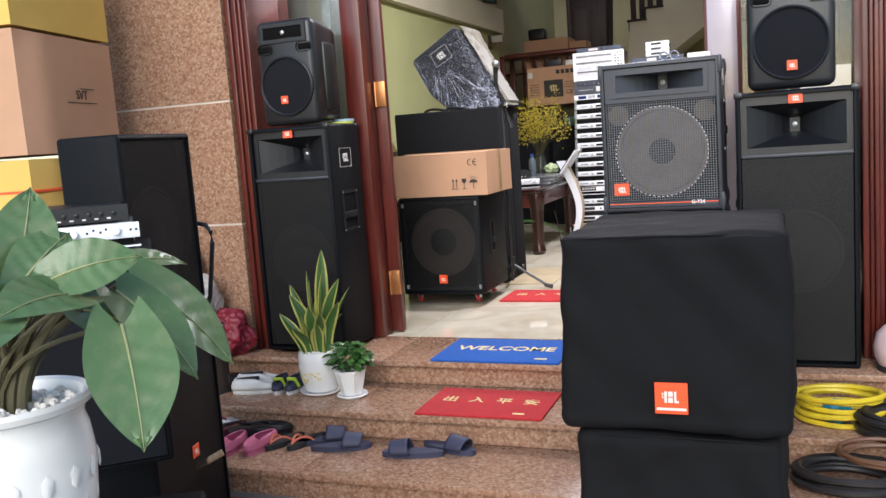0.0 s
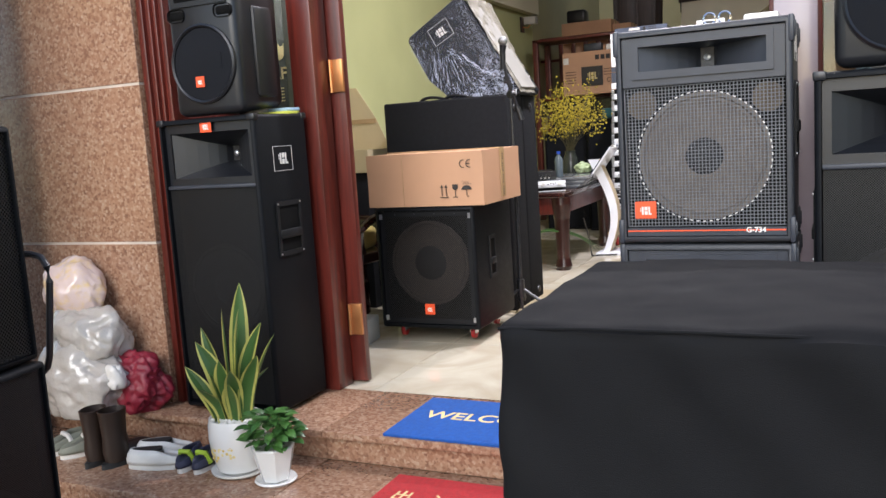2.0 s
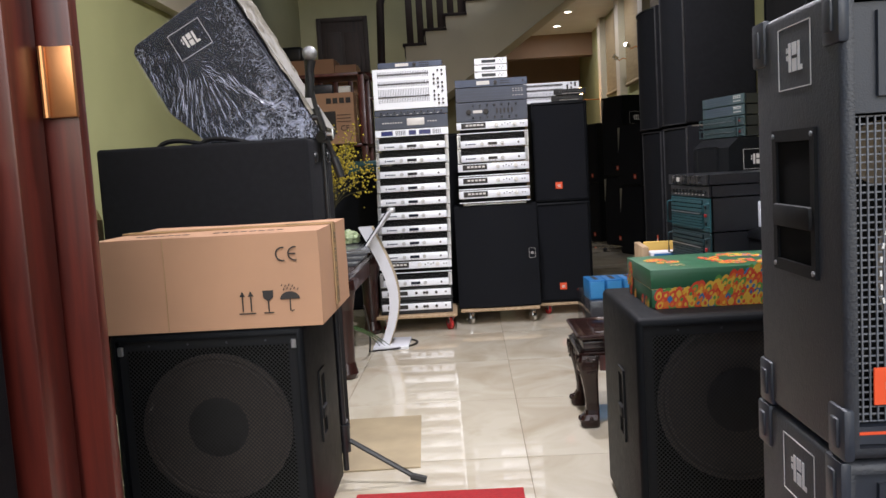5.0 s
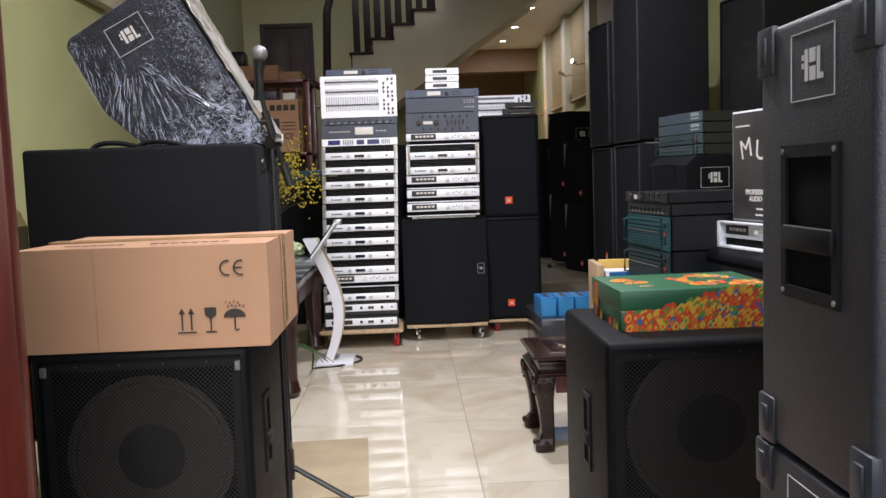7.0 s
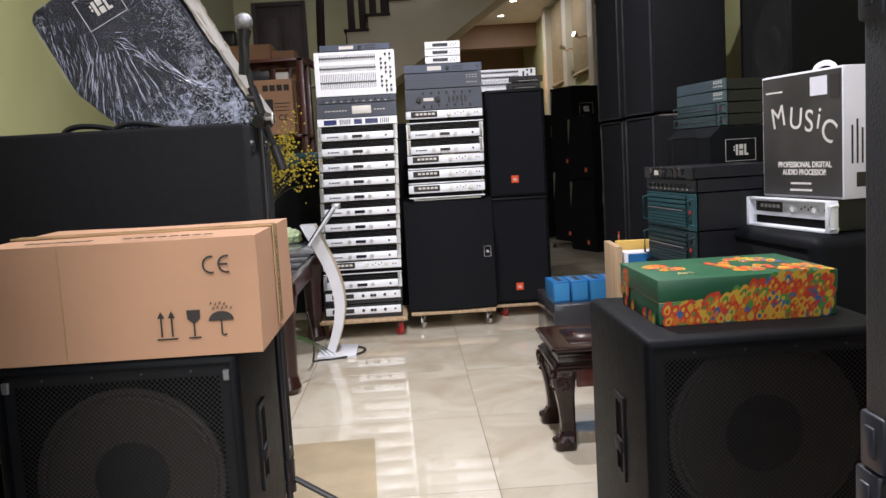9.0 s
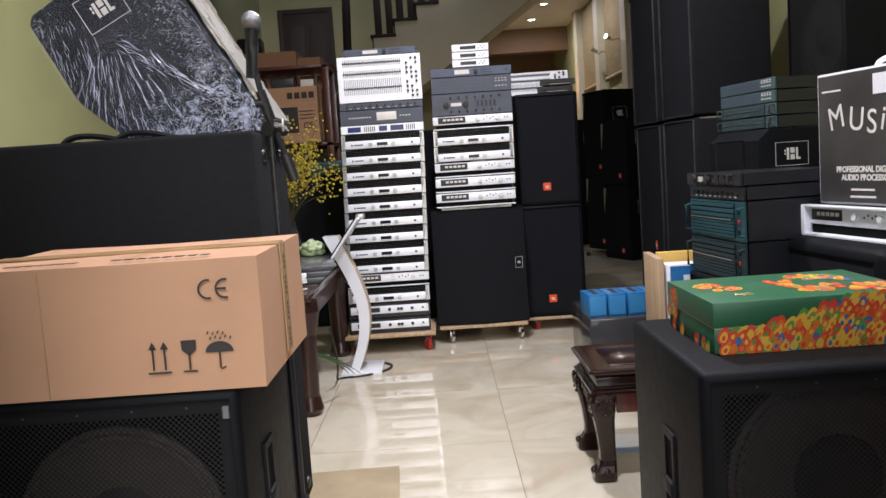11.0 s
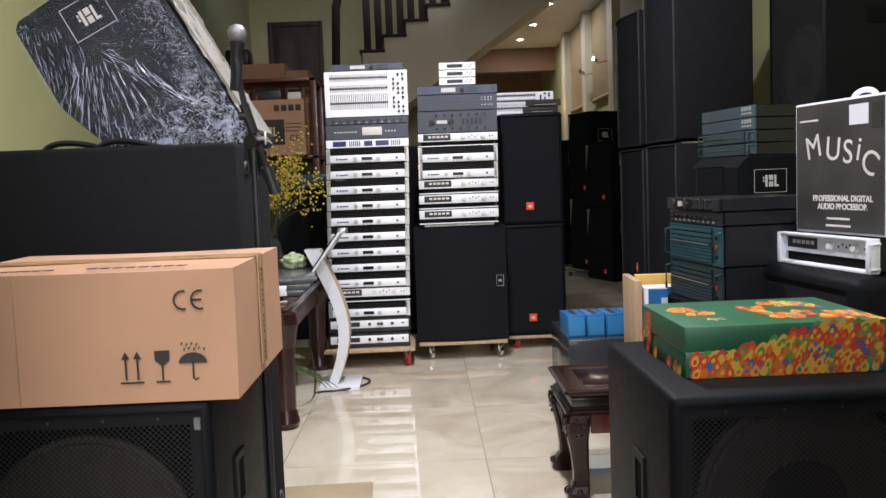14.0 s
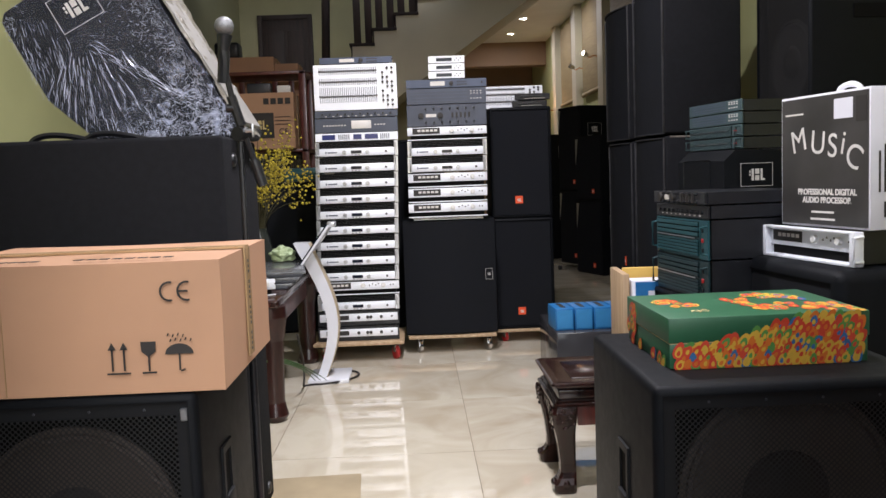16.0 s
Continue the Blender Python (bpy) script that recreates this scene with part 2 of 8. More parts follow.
INK = material("dark_print", (0.03, 0.026, 0.024), 0.6, bump=0.0)
CARDBOARD = material("brown_cardboard", (0.50, 0.284, 0.170), 0.75, dark=0.92, scale=5, fine=60, bump=0.12)
YELLOWCARD = material("yellow_cardboard", (0.66, 0.43, 0.10), 0.7, dark=0.93, scale=5, bump=0.1)
TAPE = material("clear_brown_tape", (0.48, 0.32, 0.17), 0.25, bump=0.05)
EQWHITE = material("white_enamel_panel", (0.84, 0.86, 0.90), 0.35, dark=0.95, bump=0.02)
SILVER = material("brushed_silver_panel", (0.88, 0.905, 0.96), 0.38, metal=0.12, dark=0.93, bump=0.04)
ALU = material("aluminium", (0.62, 0.63, 0.66), 0.32, metal=0.9, dark=0.9, bump=0.05)
CHROME = material("chrome", (0.8, 0.8, 0.82), 0.12, metal=1.0, bump=0.0)
BRASS = material("copper_brass", (0.62, 0.28, 0.11), 0.35, metal=0.8, bump=0.05)
DARKPANEL = material("dark_grey_panel", (0.072, 0.083, 0.112), 0.4, metal=0.2, bump=0.04)
BLUEPANEL = material("blue_grey_panel", (0.080, 0.100, 0.150), 0.4, metal=0.2, bump=0.04)
TEAL = material("teal_metal_panel", (0.02, 0.085, 0.10), 0.35, metal=0.2, bump=0.05)
GREYTEAL = material("grey_teal_panel", (0.055, 0.092, 0.098), 0.42, metal=0.2, bump=0.05)
DARKTEAL = material("dark_teal_panel", (0.014, 0.040, 0.047), 0.4, metal=0.2, bump=0.05)
NAVYSCREEN = material("dark_blue_display", (0.03, 0.04, 0.16), 0.2, bump=0.0)
SCREEN = material("dark_display", (0.012, 0.016, 0.03), 0.15, bump=0.0)
REDMAT = material("red_loop_mat", (0.52, 0.025, 0.03), 0.95, dark=0.8, scale=60, fine=500, bump=1.0, depth=0.004)
BLUEMAT = material("blue_loop_mat", (0.012, 0.10, 0.42), 0.95, dark=0.8, scale=60, fine=500, bump=1.0, depth=0.004)
GOLDPRINT = material("pale_gold_print", (0.72, 0.58, 0.28), 0.9, bump=0.4)
PORCELAIN = material("white_porcelain", (0.74, 0.74, 0.72), 0.15, dark=0.94, bump=0.02, coat=0.3)
REDRUBBER = material("red_caster_rubber", (0.40, 0.02, 0.02), 0.45)
FILM = film_material()
FROSTED = material("cloudy_plastic_bag", (0.66, 0.62, 0.57), 0.22, dark=0.86, scale=9, fine=26, bump=0.7, depth=0.010, coat=0.5)
FROSTED.node_tree.nodes["Principled BSDF"].inputs["Transmission Weight"].default_value = 0.4
REARFILM = material("cream_layered_film", (0.21, 0.19, 0.15), 0.38, dark=0.55, scale=16, fine=60, bump=0.9, depth=0.008, coat=0.1)
MATTWOOD = wood_material("dull_dark_wood", (0.010, 0.005, 0.004), (0.030, 0.012, 0.009), 0.65, coat=0)
GLASS = glass_material("clear_glass", (0.95, 0.97, 0.95))


# ---------------------------------------------------------------- mesh helpers
def box(bm, x0, x1, y0, y1, z0, z1, bevel=0.0, seg=2, taper=0.0):
    """A box, edges rounded by bevel."""
    b = bmesh.new()
    bmesh.ops.create_cube(b, size=1)
    for v in b.verts:
        v.co = ((x0 + x1) / 2 + v.co.x * (x1 - x0), (y0 + y1) / 2 + v.co.y * (y1 - y0), (z0 + z1) / 2 + v.co.z * (z1 - z0))
    if bevel:
        bmesh.ops.bevel(b, geom=b.edges[:], offset=bevel, segments=seg, profile=0.5, affect="EDGES")
    merge(bm, b)
    return bm


def merge(bm, b, m=None):
    if m is not None:
        bmesh.ops.transform(b, matrix=m, verts=b.verts[:])
    me = bpy.data.meshes.new("tmp")
    b.to_mesh(me)
    b.free()
    bm.from_mesh(me)
    bpy.data.meshes.remove(me)


def cyl(bm, p, q, r0, r1=None, seg=16):
    """A round bar from p to q."""
    p, q = Vector(p), Vector(q)
    b = bmesh.new()
    d = q - p
    bmesh.ops.create_cone(b, cap_ends=True, segments=seg, radius1=r0, radius2=r0 if r1 is None else r1, depth=d.length)
    merge(bm, b, Matrix.Translation((p + q) / 2) @ d.to_track_quat("Z", "Y").to_matrix().to_4x4())
    return bm


def lathe(bm, prof, seg=32, m=None):
    """A turned body about z from (radius, height) pairs; m places it."""
    b = bmesh.new()
    rings = [[b.verts.new((r * math.cos(2 * math.pi * k / seg), r * math.sin(2 * math.pi * k / seg), z)) for k in range(seg)] for r, z in prof]
    for a, c in zip(rings, rings[1:]):
        for k in range(seg):
            b.faces.new((a[k], a[(k + 1) % seg], c[(k + 1) % seg], c[k]))
    merge(bm, b, m)
    return bm


def prism(bm, pts, h0, h1, axis="y"):
    """A flat outline pulled out from h0 to h1 along an axis."""
    def at(p, h):
        return {"y": (p[0], h, p[1]), "z": (p[0], p[1], h), "x": (h, p[0], p[1])}[axis]
    b = bmesh.new()
    a = [b.verts.new(at(p, h0)) for p in pts]
    c = [b.verts.new(at(p, h1)) for p in pts]
    b.faces.new(a)
    b.faces.new(c[::-1])
    for k in range(len(pts)):
        j = (k + 1) % len(pts)
        b.faces.new((a[j], a[k], c[k], c[j]))
    bmesh.ops.recalc_face_normals(b, faces=b.faces[:])
    merge(bm, b)
    return bm


def tube(bm, pts, r, seg=8, closed=False):
    """A bent round bar through the points."""
    pts = [Vector(p) for p in pts]
    n = len(pts)
    b = bmesh.new()
    rings = []
    for k, p in enumerate(pts):
        d = (pts[(k + 1) % n] - pts[k - 1]) if closed else (pts[min(k + 1, n - 1)] - pts[max(k - 1, 0)])
        q = d.to_track_quat("Z", "Y")
        rr = r(k / (n - 1)) if callable(r) else r
        rings.append([b.verts.new(p + q @ Vector((rr * math.cos(2 * math.pi * j / seg), rr * math.sin(2 * math.pi * j / seg), 0))) for j in range(seg)])
    for k in range(n if closed else n - 1):
        a, c = rings[k], rings[(k + 1) % n]
        for j in range(seg):
            b.faces.new((a[j], a[(j + 1) % seg], c[(j + 1) % seg], c[j]))
    if not closed:
        b.faces.new(rings[0][::-1])
        b.faces.new(rings[-1])
    merge(bm, b)
    return bm


def bezier(p0, p1, p2, p3, n=14):
    p0, p1, p2, p3 = map(Vector, (p0, p1, p2, p3))
    return [p0 * (1 - t) ** 3 + 3 * p1 * t * (1 - t) ** 2 + 3 * p2 * t * t * (1 - t) + p3 * t ** 3 for t in [k / n for k in range(n + 1)]]


FINE_PRINT = {"top_print", "button_row", "mark", "mark_row", "fader_bank", "fader_cap_row", "slot_row", "fader_row", "name_plate", "feather_pattern", "lid_pattern", "end_pattern", "handling_print", "symbol_print", "small_print", "side_print",
              "relief", "dashed_ring", "carving", "painted_twig", "painted_blossom", "printed_block", "printed_line", "printed_mark", "foliage"}


def part(name, bm, mat, parent, label="", smooth=True, m=None):
    """One mesh object under a thing or part; it keeps its parent's axes."""
    me = bpy.data.meshes.new(name)
    if m is not None:
        bmesh.ops.transform(bm, matrix=m, verts=bm.verts[:])
    bm.to_mesh(me)
    bm.free()
    me.materials.append(mat)
    if smooth:
        me.shade_smooth()
        me.set_sharp_from_angle(angle=radians(35))
    ob = new(name, me)
    ob.parent = parent
    if label:
        tagged(ob, label)
    if name in FINE_PRINT:
        tagged(ob, kind="stuff")
    return ob


def thing(name, label, category, at=(0, 0, 0), rz=0, group="", rx=0, ry=0):
    ob = new(name)
    ob.empty_display_size = 0.1
    ob.matrix_basis = pose(*at, rx, ry, rz)
    return tagged(ob, label, category, group)


def solid(name, bm, mat, label, category, at=(0, 0, 0), rz=0, kind="", group="", smooth=True, rx=0, ry=0):
    ob = part(name, bm, mat, None, smooth=smooth)
    ob.matrix_basis = pose(*at, rx, ry, rz)
    return tagged(ob, label, category, group, kind)


def lettering(name, text, size, mat, parent, m, align="CENTER", shear=0.0, extrude=0.0004, label="", weight=0.0):
    """Words in the built-in font as a thin mesh, lying in the plane x-y of m."""
    cu = bpy.data.curves.new(name, "FONT")
    cu.body, cu.size, cu.align_x, cu.align_y, cu.extrude, cu.shear, cu.offset = text, size, align, "CENTER", extrude, shear, weight
    tmp = bpy.data.objects.new(name, cu)
    scene.collection.objects.link(tmp)
    me = bpy.data.meshes.new_from_object(tmp.evaluated_get(bpy.context.evaluated_depsgraph_get()))
    bpy.data.objects.remove(tmp)
    me.transform(m)
    me.materials.append(mat)
    ob = new(name, me)
    ob.parent = parent
    if label:
        tagged(ob, label)
    return ob


def front(x, y, z, ry=0):
    """Puts a flat x-y drawing on a face that looks towards -y."""
    return pose(x, y, z, 90, ry, 0)


def side_r(x, y, z):
    """Puts a flat x-y drawing on a face that looks towards +x."""
    return pose(x, y, z, 90, 0, 90)


def side_l(x, y, z):
    return pose(x, y, z, 90, 0, -90)


def bars(bm, rows, m, h=0.0006):
    """Flat strips (x0, x1, y0, y1) on a plane."""
    b = bmesh.new()
    for x0, x1, y0, y1 in rows:
        box(b, x0, x1, y0, y1, -h, h)
    merge(bm, b, m)
    return bm


def logo_mark(bm, m, s=1.0):
    """Three plain upright blocks, standing for a maker's mark."""
    rows = [(-0.023, -0.019, 0.006, 0.012), (-0.023, -0.019, -0.003, 0.003), (-0.016, -0.009, -0.017, 0.017), (-0.005, 0.008, 0.002, 0.017), (-0.005, 0.008, -0.017, -0.002), (0.012, 0.018, -0.017, 0.017), (0.018, 0.025, -0.017, -0.011)]
    return bars(bm, [tuple(c * s for c in r) for r in rows], m)


def badge(parent, m, w=0.05, h=0.05):
    """The orange square badge with a pale mark."""
    bm = bmesh.new()
    box(bm, -w / 2, w / 2, -h / 2, h / 2, 0, 0.003, 0.001, 1)
    b = part("badge", bm, ORANGE, parent, "orange square badge with a pale mark", m=m)
    part("mark", logo_mark(bmesh.new(), m @ Matrix.Translation((0, -0.002, 0.0034)), w / 0.09), PALE, b, "pale print")
    return b


def frame_mark(parent, m, w=0.10, h=0.14):
    """A thin rectangular outline round a maker's mark, printed on a side."""
    t = 0.0016
    bm = bars(bmesh.new(), [(-w / 2, w / 2, h / 2 - t, h / 2), (-w / 2, w / 2, -h / 2, t - h / 2), (-w / 2, t - w / 2, -h / 2, h / 2), (w / 2 - t, w / 2, -h / 2, h / 2)], m)
    logo_mark(bm, m, w / 0.10)
    return part("printed_mark", bm, PALE, parent, "pale outlined maker's mark")


def driver(parent, cx, y, cz, r, cone=CONE, cap=0.42):
    """A loudspeaker cone set into the baffle at y, facing -y."""
    m = pose(cx, y, cz, 90, 0, 0)
    w = part("woofer", lathe(bmesh.new(), [(r * 1.06, 0.0), (r * 1.06, 0.010), (r, 0.012), (r * 0.97, 0.006), (r * 0.93, 0.010), (r * 0.88, 0.006), (r * 0.7, 0.004), (r * cap, 0.0025)], 40, m), cone, parent, "paper loudspeaker cone")
    part("dust_cap", lathe(bmesh.new(), [(r * cap * 1.02, 0.003), (r * cap * 0.9, 0.009), (r * cap * 0.6, 0.016), (r * cap * 0.2, 0.020), (0.001, 0.020)], 32, m), CONEDARK, w)
    return w


def horn(parent, x0, x1, z0, z1, y, deep=0.14, tx=0.02, tz=0.03, mat=None):
    """A rectangular horn mouth at y that narrows towards a throat."""
    b = bmesh.new()
    cx, cz = (x0 + x1) / 2, (z0 + z1) / 2
    rings = []
    for k in range(7):
        s = k / 6
        f = (1 - s) ** 1.5
        hx, hz = tx + ((x1 - x0) / 2 - tx) * f, tz + ((z1 - z0) / 2 - tz) * f
        rings.append([b.verts.new((cx + sx * hx, y + deep * s, cz + sz * hz)) for sx, sz in ((-1, -1), (1, -1), (1, 1), (-1, 1))])
    for a, c in zip(rings, rings[1:]):
        for k in range(4):
            b.faces.new((a[k], a[(k + 1) % 4], c[(k + 1) % 4], c[k]))
    b.faces.new(rings[-1])
    h = part("horn", b, mat or PLASTIC, parent, "flared plastic horn", smooth=False)
    part("throat", lathe(bmesh.new(), [(0.012, 0.0), (0.010, 0.006), (0.001, 0.009)], 16, pose(cx, y + deep - 0.002, cz, 90, 0, 0)), ALU, h, "small bright throat cap")
    return h


def hollow_face(bm, x0, x1, z0, z1, y0, y1, holes, bevel=0.0):
    """One connected front board from y0 to y1 with rectangular openings (x0, x1, z0, z1)."""
    xs = sorted({x0, x1, *[h[0] for h in holes], *[h[1] for h in holes]})
    zs = sorted({z0, z1, *[h[2] for h in holes], *[h[3] for h in holes]})
    b = bmesh.new()
    v = {(x, z): b.verts.new((x, y0, z)) for x in xs for z in zs}
    for a, c in zip(xs, xs[1:]):
        for d, e in zip(zs, zs[1:]):
            if not any(h[0] <= (a + c) / 2 <= h[1] and h[2] <= (d + e) / 2 <= h[3] for h in holes):
                b.faces.new((v[a, d], v[c, d], v[c, e], v[a, e]))
    bmesh.ops.delete(b, geom=[w for w in b.verts if not w.link_faces], context="VERTS")
    keep = b.faces[:]
    r = bmesh.ops.extrude_face_region(b, geom=keep, use_keep_orig=True)
    for g in r["geom"]:
        if isinstance(g, bmesh.types.BMVert):
            g.co.y = y1
    bmesh.ops.recalc_face_normals(b, faces=b.faces[:])
    merge(bm, b)
    return bm


def cabinet_shell(w, d, h, t=0.018, bevel=0.010):
    """An open-fronted speaker box: width w about x = 0, front at y = 0, base at z = 0."""
    b = bmesh.new()
    bmesh.ops.create_cube(b, size=1)
    for v in b.verts:
        v.co = (v.co.x * w, (v.co.y + 0.5) * d, (v.co.z + 0.5) * h)
    bmesh.ops.bevel(b, geom=b.edges[:], offset=bevel, segments=3, profile=0.5, affect="EDGES")
    b.faces.ensure_lookup_table()
    f = max((f for f in b.faces if f.normal.y < -0.99), key=lambda f: f.calc_area())
    bmesh.ops.inset_region(b, faces=[f], thickness=max(0.002, t - bevel), depth=0)
    r = bmesh.ops.extrude_face_region(b, geom=[f])
    for e in r["geom"]:
        if isinstance(e, bmesh.types.BMVert):
            e.co.y += d * 0.55
    bmesh.ops.delete(b, geom=[f], context="FACES")
    return b


HANDLEBLACK = material("matt_black_handle_plastic", (0.006, 0.0065, 0.008), 0.6, fine=500, bump=0.15, spec=0.25)


def side_handle(parent, x, y, z, s=1, w=0.11, h=0.20):
    """A recessed handle cup on a side face; s = 1 for the face towards +x."""
    m = side_r(x, y, z) if s > 0 else side_l(x, y, z)
    b = hollow_face(bmesh.new(), -w / 2, w / 2, -h / 2, h / 2, -0.006, 0.002, [(0.016 - w / 2, w / 2 - 0.016, 0.018 - h / 2, h / 2 - 0.018)])
    hd = part("handle", b, HANDLEBLACK, parent, "black recessed carrying handle", smooth=False, m=m @ Matrix.Rotation(-math.pi / 2, 4, "X"))
    part("grip_bar", box(bmesh.new(), -w / 2 + 0.01, w / 2 - 0.01, -h * 0.18, -h * 0.02, 0.0005, 0.012, 0.005, 2), HANDLEBLACK, hd, m=m)
    b = bmesh.new()
    box(b, -w / 2 + 0.012, w / 2 - 0.012, -h / 2 + 0.012, h / 2 - 0.012, 0, 0.0012)
    part("recess", b, BAFFLE, hd, m=m)
    for dx in (-1, 1) if w > 0.1 else ():
        for dz in (-1, 1):
            part("screw", lathe(bmesh.new(), [(0.004, 0.006), (0.004, 0.008), (0.0005, 0.0085)], 8, m @ Matrix.Translation((dx * (w / 2 - 0.008), dz * (h / 2 - 0.009), 0))), ALU, hd)
    return hd


def caster(parent, x, y, z, r=0.03, wheel=REDRUBBER, turn=0):
    """A small swivel caster: plate, fork and wheel, the wheel touching z - plate height."""
    m = Matrix.Translation((x, y, z)) @ pose(0, 0, 0, 0, 0, turn)
    b = bmesh.new()
    box(b, -0.025, 0.025, -0.02, 0.02, -0.004, 0, 0.001, 1)
    box(b, -0.016, -0.012, -0.015, 0.02, -r * 1.3, -0.004)
    box(b, 0.012, 0.016, -0.015, 0.02, -r * 1.3, -0.004)
    c = part("caster", b, CHROME, parent, "swivel caster with a bright fork", m=m)
    part("wheel", cyl(bmesh.new(), (-0.010, 0.008, -r * 1.3), (0.010, 0.008, -r * 1.3), r, seg=18), wheel, c, m=m)
    return c


# ---------------------------------------------------------------- structure
def slab(name, x0, x1, y0, y1, z0, z1, mat, label, category, kind="structure", bevel=0.0):
    return solid(name, box(bmesh.new(), x0, x1, y0, y1, z0, z1, bevel), mat, label, category, kind=kind, smooth=False)


slab("ground", -60, 60, -60, 60, -0.5, -0.36, ASPHALT, "grey concrete street ground in front of the shop", "ground")
slab("floor", -3.6, 1.1, 5.16, 21.2, -0.30, -0.004, GROUT, "grouted bed under glossy cream floor tiles", "floor")
slab("wall_west", -3.8, -3.55, 5.3, 12.2, -0.2, 3.4, GREENWALL, "pale green painted side wall of the shop", "wall")
slab("wall_west_back", -3.8, -3.55, 12.2, 21.2, -0.2, 4.2, OLIVEWALL, "darker olive wall beside the stairwell", "wall")
slab("wall_east", 1.0, 1.25, 5.3, 21.2, -0.2, 3.4, GREENWALL, "pale green painted wall behind the speakers", "wall")
slab("wall_north", -3.8, 1.25, 21.2, 21.4, -0.2, 4.2, BROWNWALL, "plain brownish back wall far inside", "wall")
slab("ceiling", -3.8, 1.25, 5.3, 12.6, 3.4, 3.55, WHITE, "white painted ceiling over the shop", "ceiling")
slab("ceiling_back", -0.95, 1.25, 12.6, 21.4, 3.4, 3.55, WHITE, "white ceiling with downlights at the back", "ceiling")
slab("stairwell_ceiling", -3.8, -0.95, 12.6, 21.4, 4.2, 4.35, OLIVEWALL, "darker olive ceiling over the stairwell", "ceiling")
slab("ceiling_beam", -1.2, 1.0, 19.4, 19.7, 3.0, 3.4, BROWNWALL, "brownish ceiling beam across the back room", "beam")
slab("cornice", -3.55, -3.46, 5.3, 12.2, 2.41, 2.72, CREAM, "cream ledge beam along the green wall", "trim")
# front wall above and beside the door
slab("wall_south_top", -3.8, 1.6, 5.0, 5.3, 2.75, 3.6, GRANITE, "granite-clad wall above the entrance", "wall")
slab("wall_south_east", 0.35, 1.6, 4.9, 5.3, -0.36, 2.75, GRANITE, "granite-clad wall beside the entrance", "wall")

steps = thing("entrance_steps", "polished red-brown granite entrance steps in three rises", "steps")
tagged(steps, kind="structure")
for top, y0, y1 in ((0.0, 4.66, 5.16), (-0.12, 4.22, 4.69), (-0.24, 3.80, 4.25)):
    for k in range(3):
        xa, xb = -3.75 + k * 1.8, -3.75 + (k + 1) * 1.8 - 0.003
        part("tread", box(bmesh.new(), xa, xb, y0, y1, top - 0.028, top, 0.004), GRANITE, steps)
        part("riser", box(bmesh.new(), xa, xb, y0 + 0.03, y1 - 0.006 if top == 0 else y0 + 0.06, top - 0.12 + 0.0005, top - 0.028), GRANITE, steps)
part("core", box(bmesh.new(), -3.75, 1.64, 4.75, 5.15, -0.36, -0.03), GROUT, steps)
part("core", box(bmesh.new(), -3.75, 1.64, 4.29, 4.75, -0.36, -0.15), GROUT, steps)
part("core", box(bmesh.new(), -3.75, 1.64, 3.87, 4.29, -0.36, -0.27), GROUT, steps)

pillar = thing("granite_pillar", "pillar clad in speckled red-brown granite with pale joints", "pillar")
tagged(pillar, kind="structure")
part("core", box(bmesh.new(), -3.78, -2.79, 4.8015, 5.28, 0.0, 2.75), PALEJOINT, pillar, "pale joint mortar")
for z0, z1 in ((0.0, 0.688), (0.698, 1.345), (1.355, 2.02), (2.03, 2.75)):
    part("panel", box(bmesh.new(), -3.80, -2.785, 4.798, 4.838, z0 + 0.001, z1, 0.002, 1), GRANITE, pillar)
    part("panel", box(bmesh.new(), -2.798, -2.775, 4.84, 5.10, z0 + 0.001, z1, 0.002, 1), GRANITE, pillar)

# wooden entrance: fluted outer frame, side glass, post and folded leaf, on both sides
entrance = thing("door_frame", "glossy reddish mahogany entrance frame with side glass", "door frame")
tagged(entrance, kind="structure")
for s, x, back in ((1, -2.775, 0), (-1, 0.348, 0.075)):
    for k, (a, b, yy) in enumerate(((0.0, 0.03, 4.815), (0.031, 0.05, 4.83), (0.051, 0.068, 4.815), (0.069, 0.085, 4.83), (0.086, 0.112, 4.845))):
        x0, x1 = sorted((x + s * a, x + s * b))
        part("moulding", box(bmesh.new(), x0, x1, yy + back, 5.28, 0.0, 2.75, 0.004), MAHOGANY, entrance)
for x0, x1 in ((-2.262, -2.148), (-0.40, -0.24)):
    part("post", box(bmesh.new(), x0, x1, 5.12, 5.235, 0.0, 2.75, 0.006), MAHOGANY, entrance)
part("head", box(bmesh.new(), -2.66, 0.233, 5.0, 5.235, 2.62, 2.75, 0.006), MAHOGANY, entrance)
for x0, x1 in ((-2.663, -2.262), (-0.24, 0.236)):
    g = part("side_glass", box(bmesh.new(), x0, x1, 5.17, 5.176, 0.25, 2.62), GLASS, entrance, "clear side pane")
    g.visible_shadow = False
    part("bottom_panel", box(bmesh.new(), x0, x1, 5.14, 5.20, 0.0, 0.25, 0.003), MAHOGANY, entrance)
# added panel: the sky's reflection on the post, put into its mauve colour
part("glare_panel", box(bmesh.new(), -0.385, -0.255, 5.108, 5.1185, 0.004, 2.61, 0.003), material("post_glare_mauve", (0.42, 0.35, 0.39), 0.22, dark=0.85, scale=3, bump=0.02, coat=0.6), entrance, "added pale mauve panel painted as sky glare on the post")
leaf = thing("door_1", "narrow mahogany door leaf folded back behind its post", "door")
tagged(leaf, kind="structure")
part("leaf", box(bmesh.new(), -2.262, -2.086, 5.25, 5.288, 0.008, 2.60, 0.004), MAHOGANY, leaf)
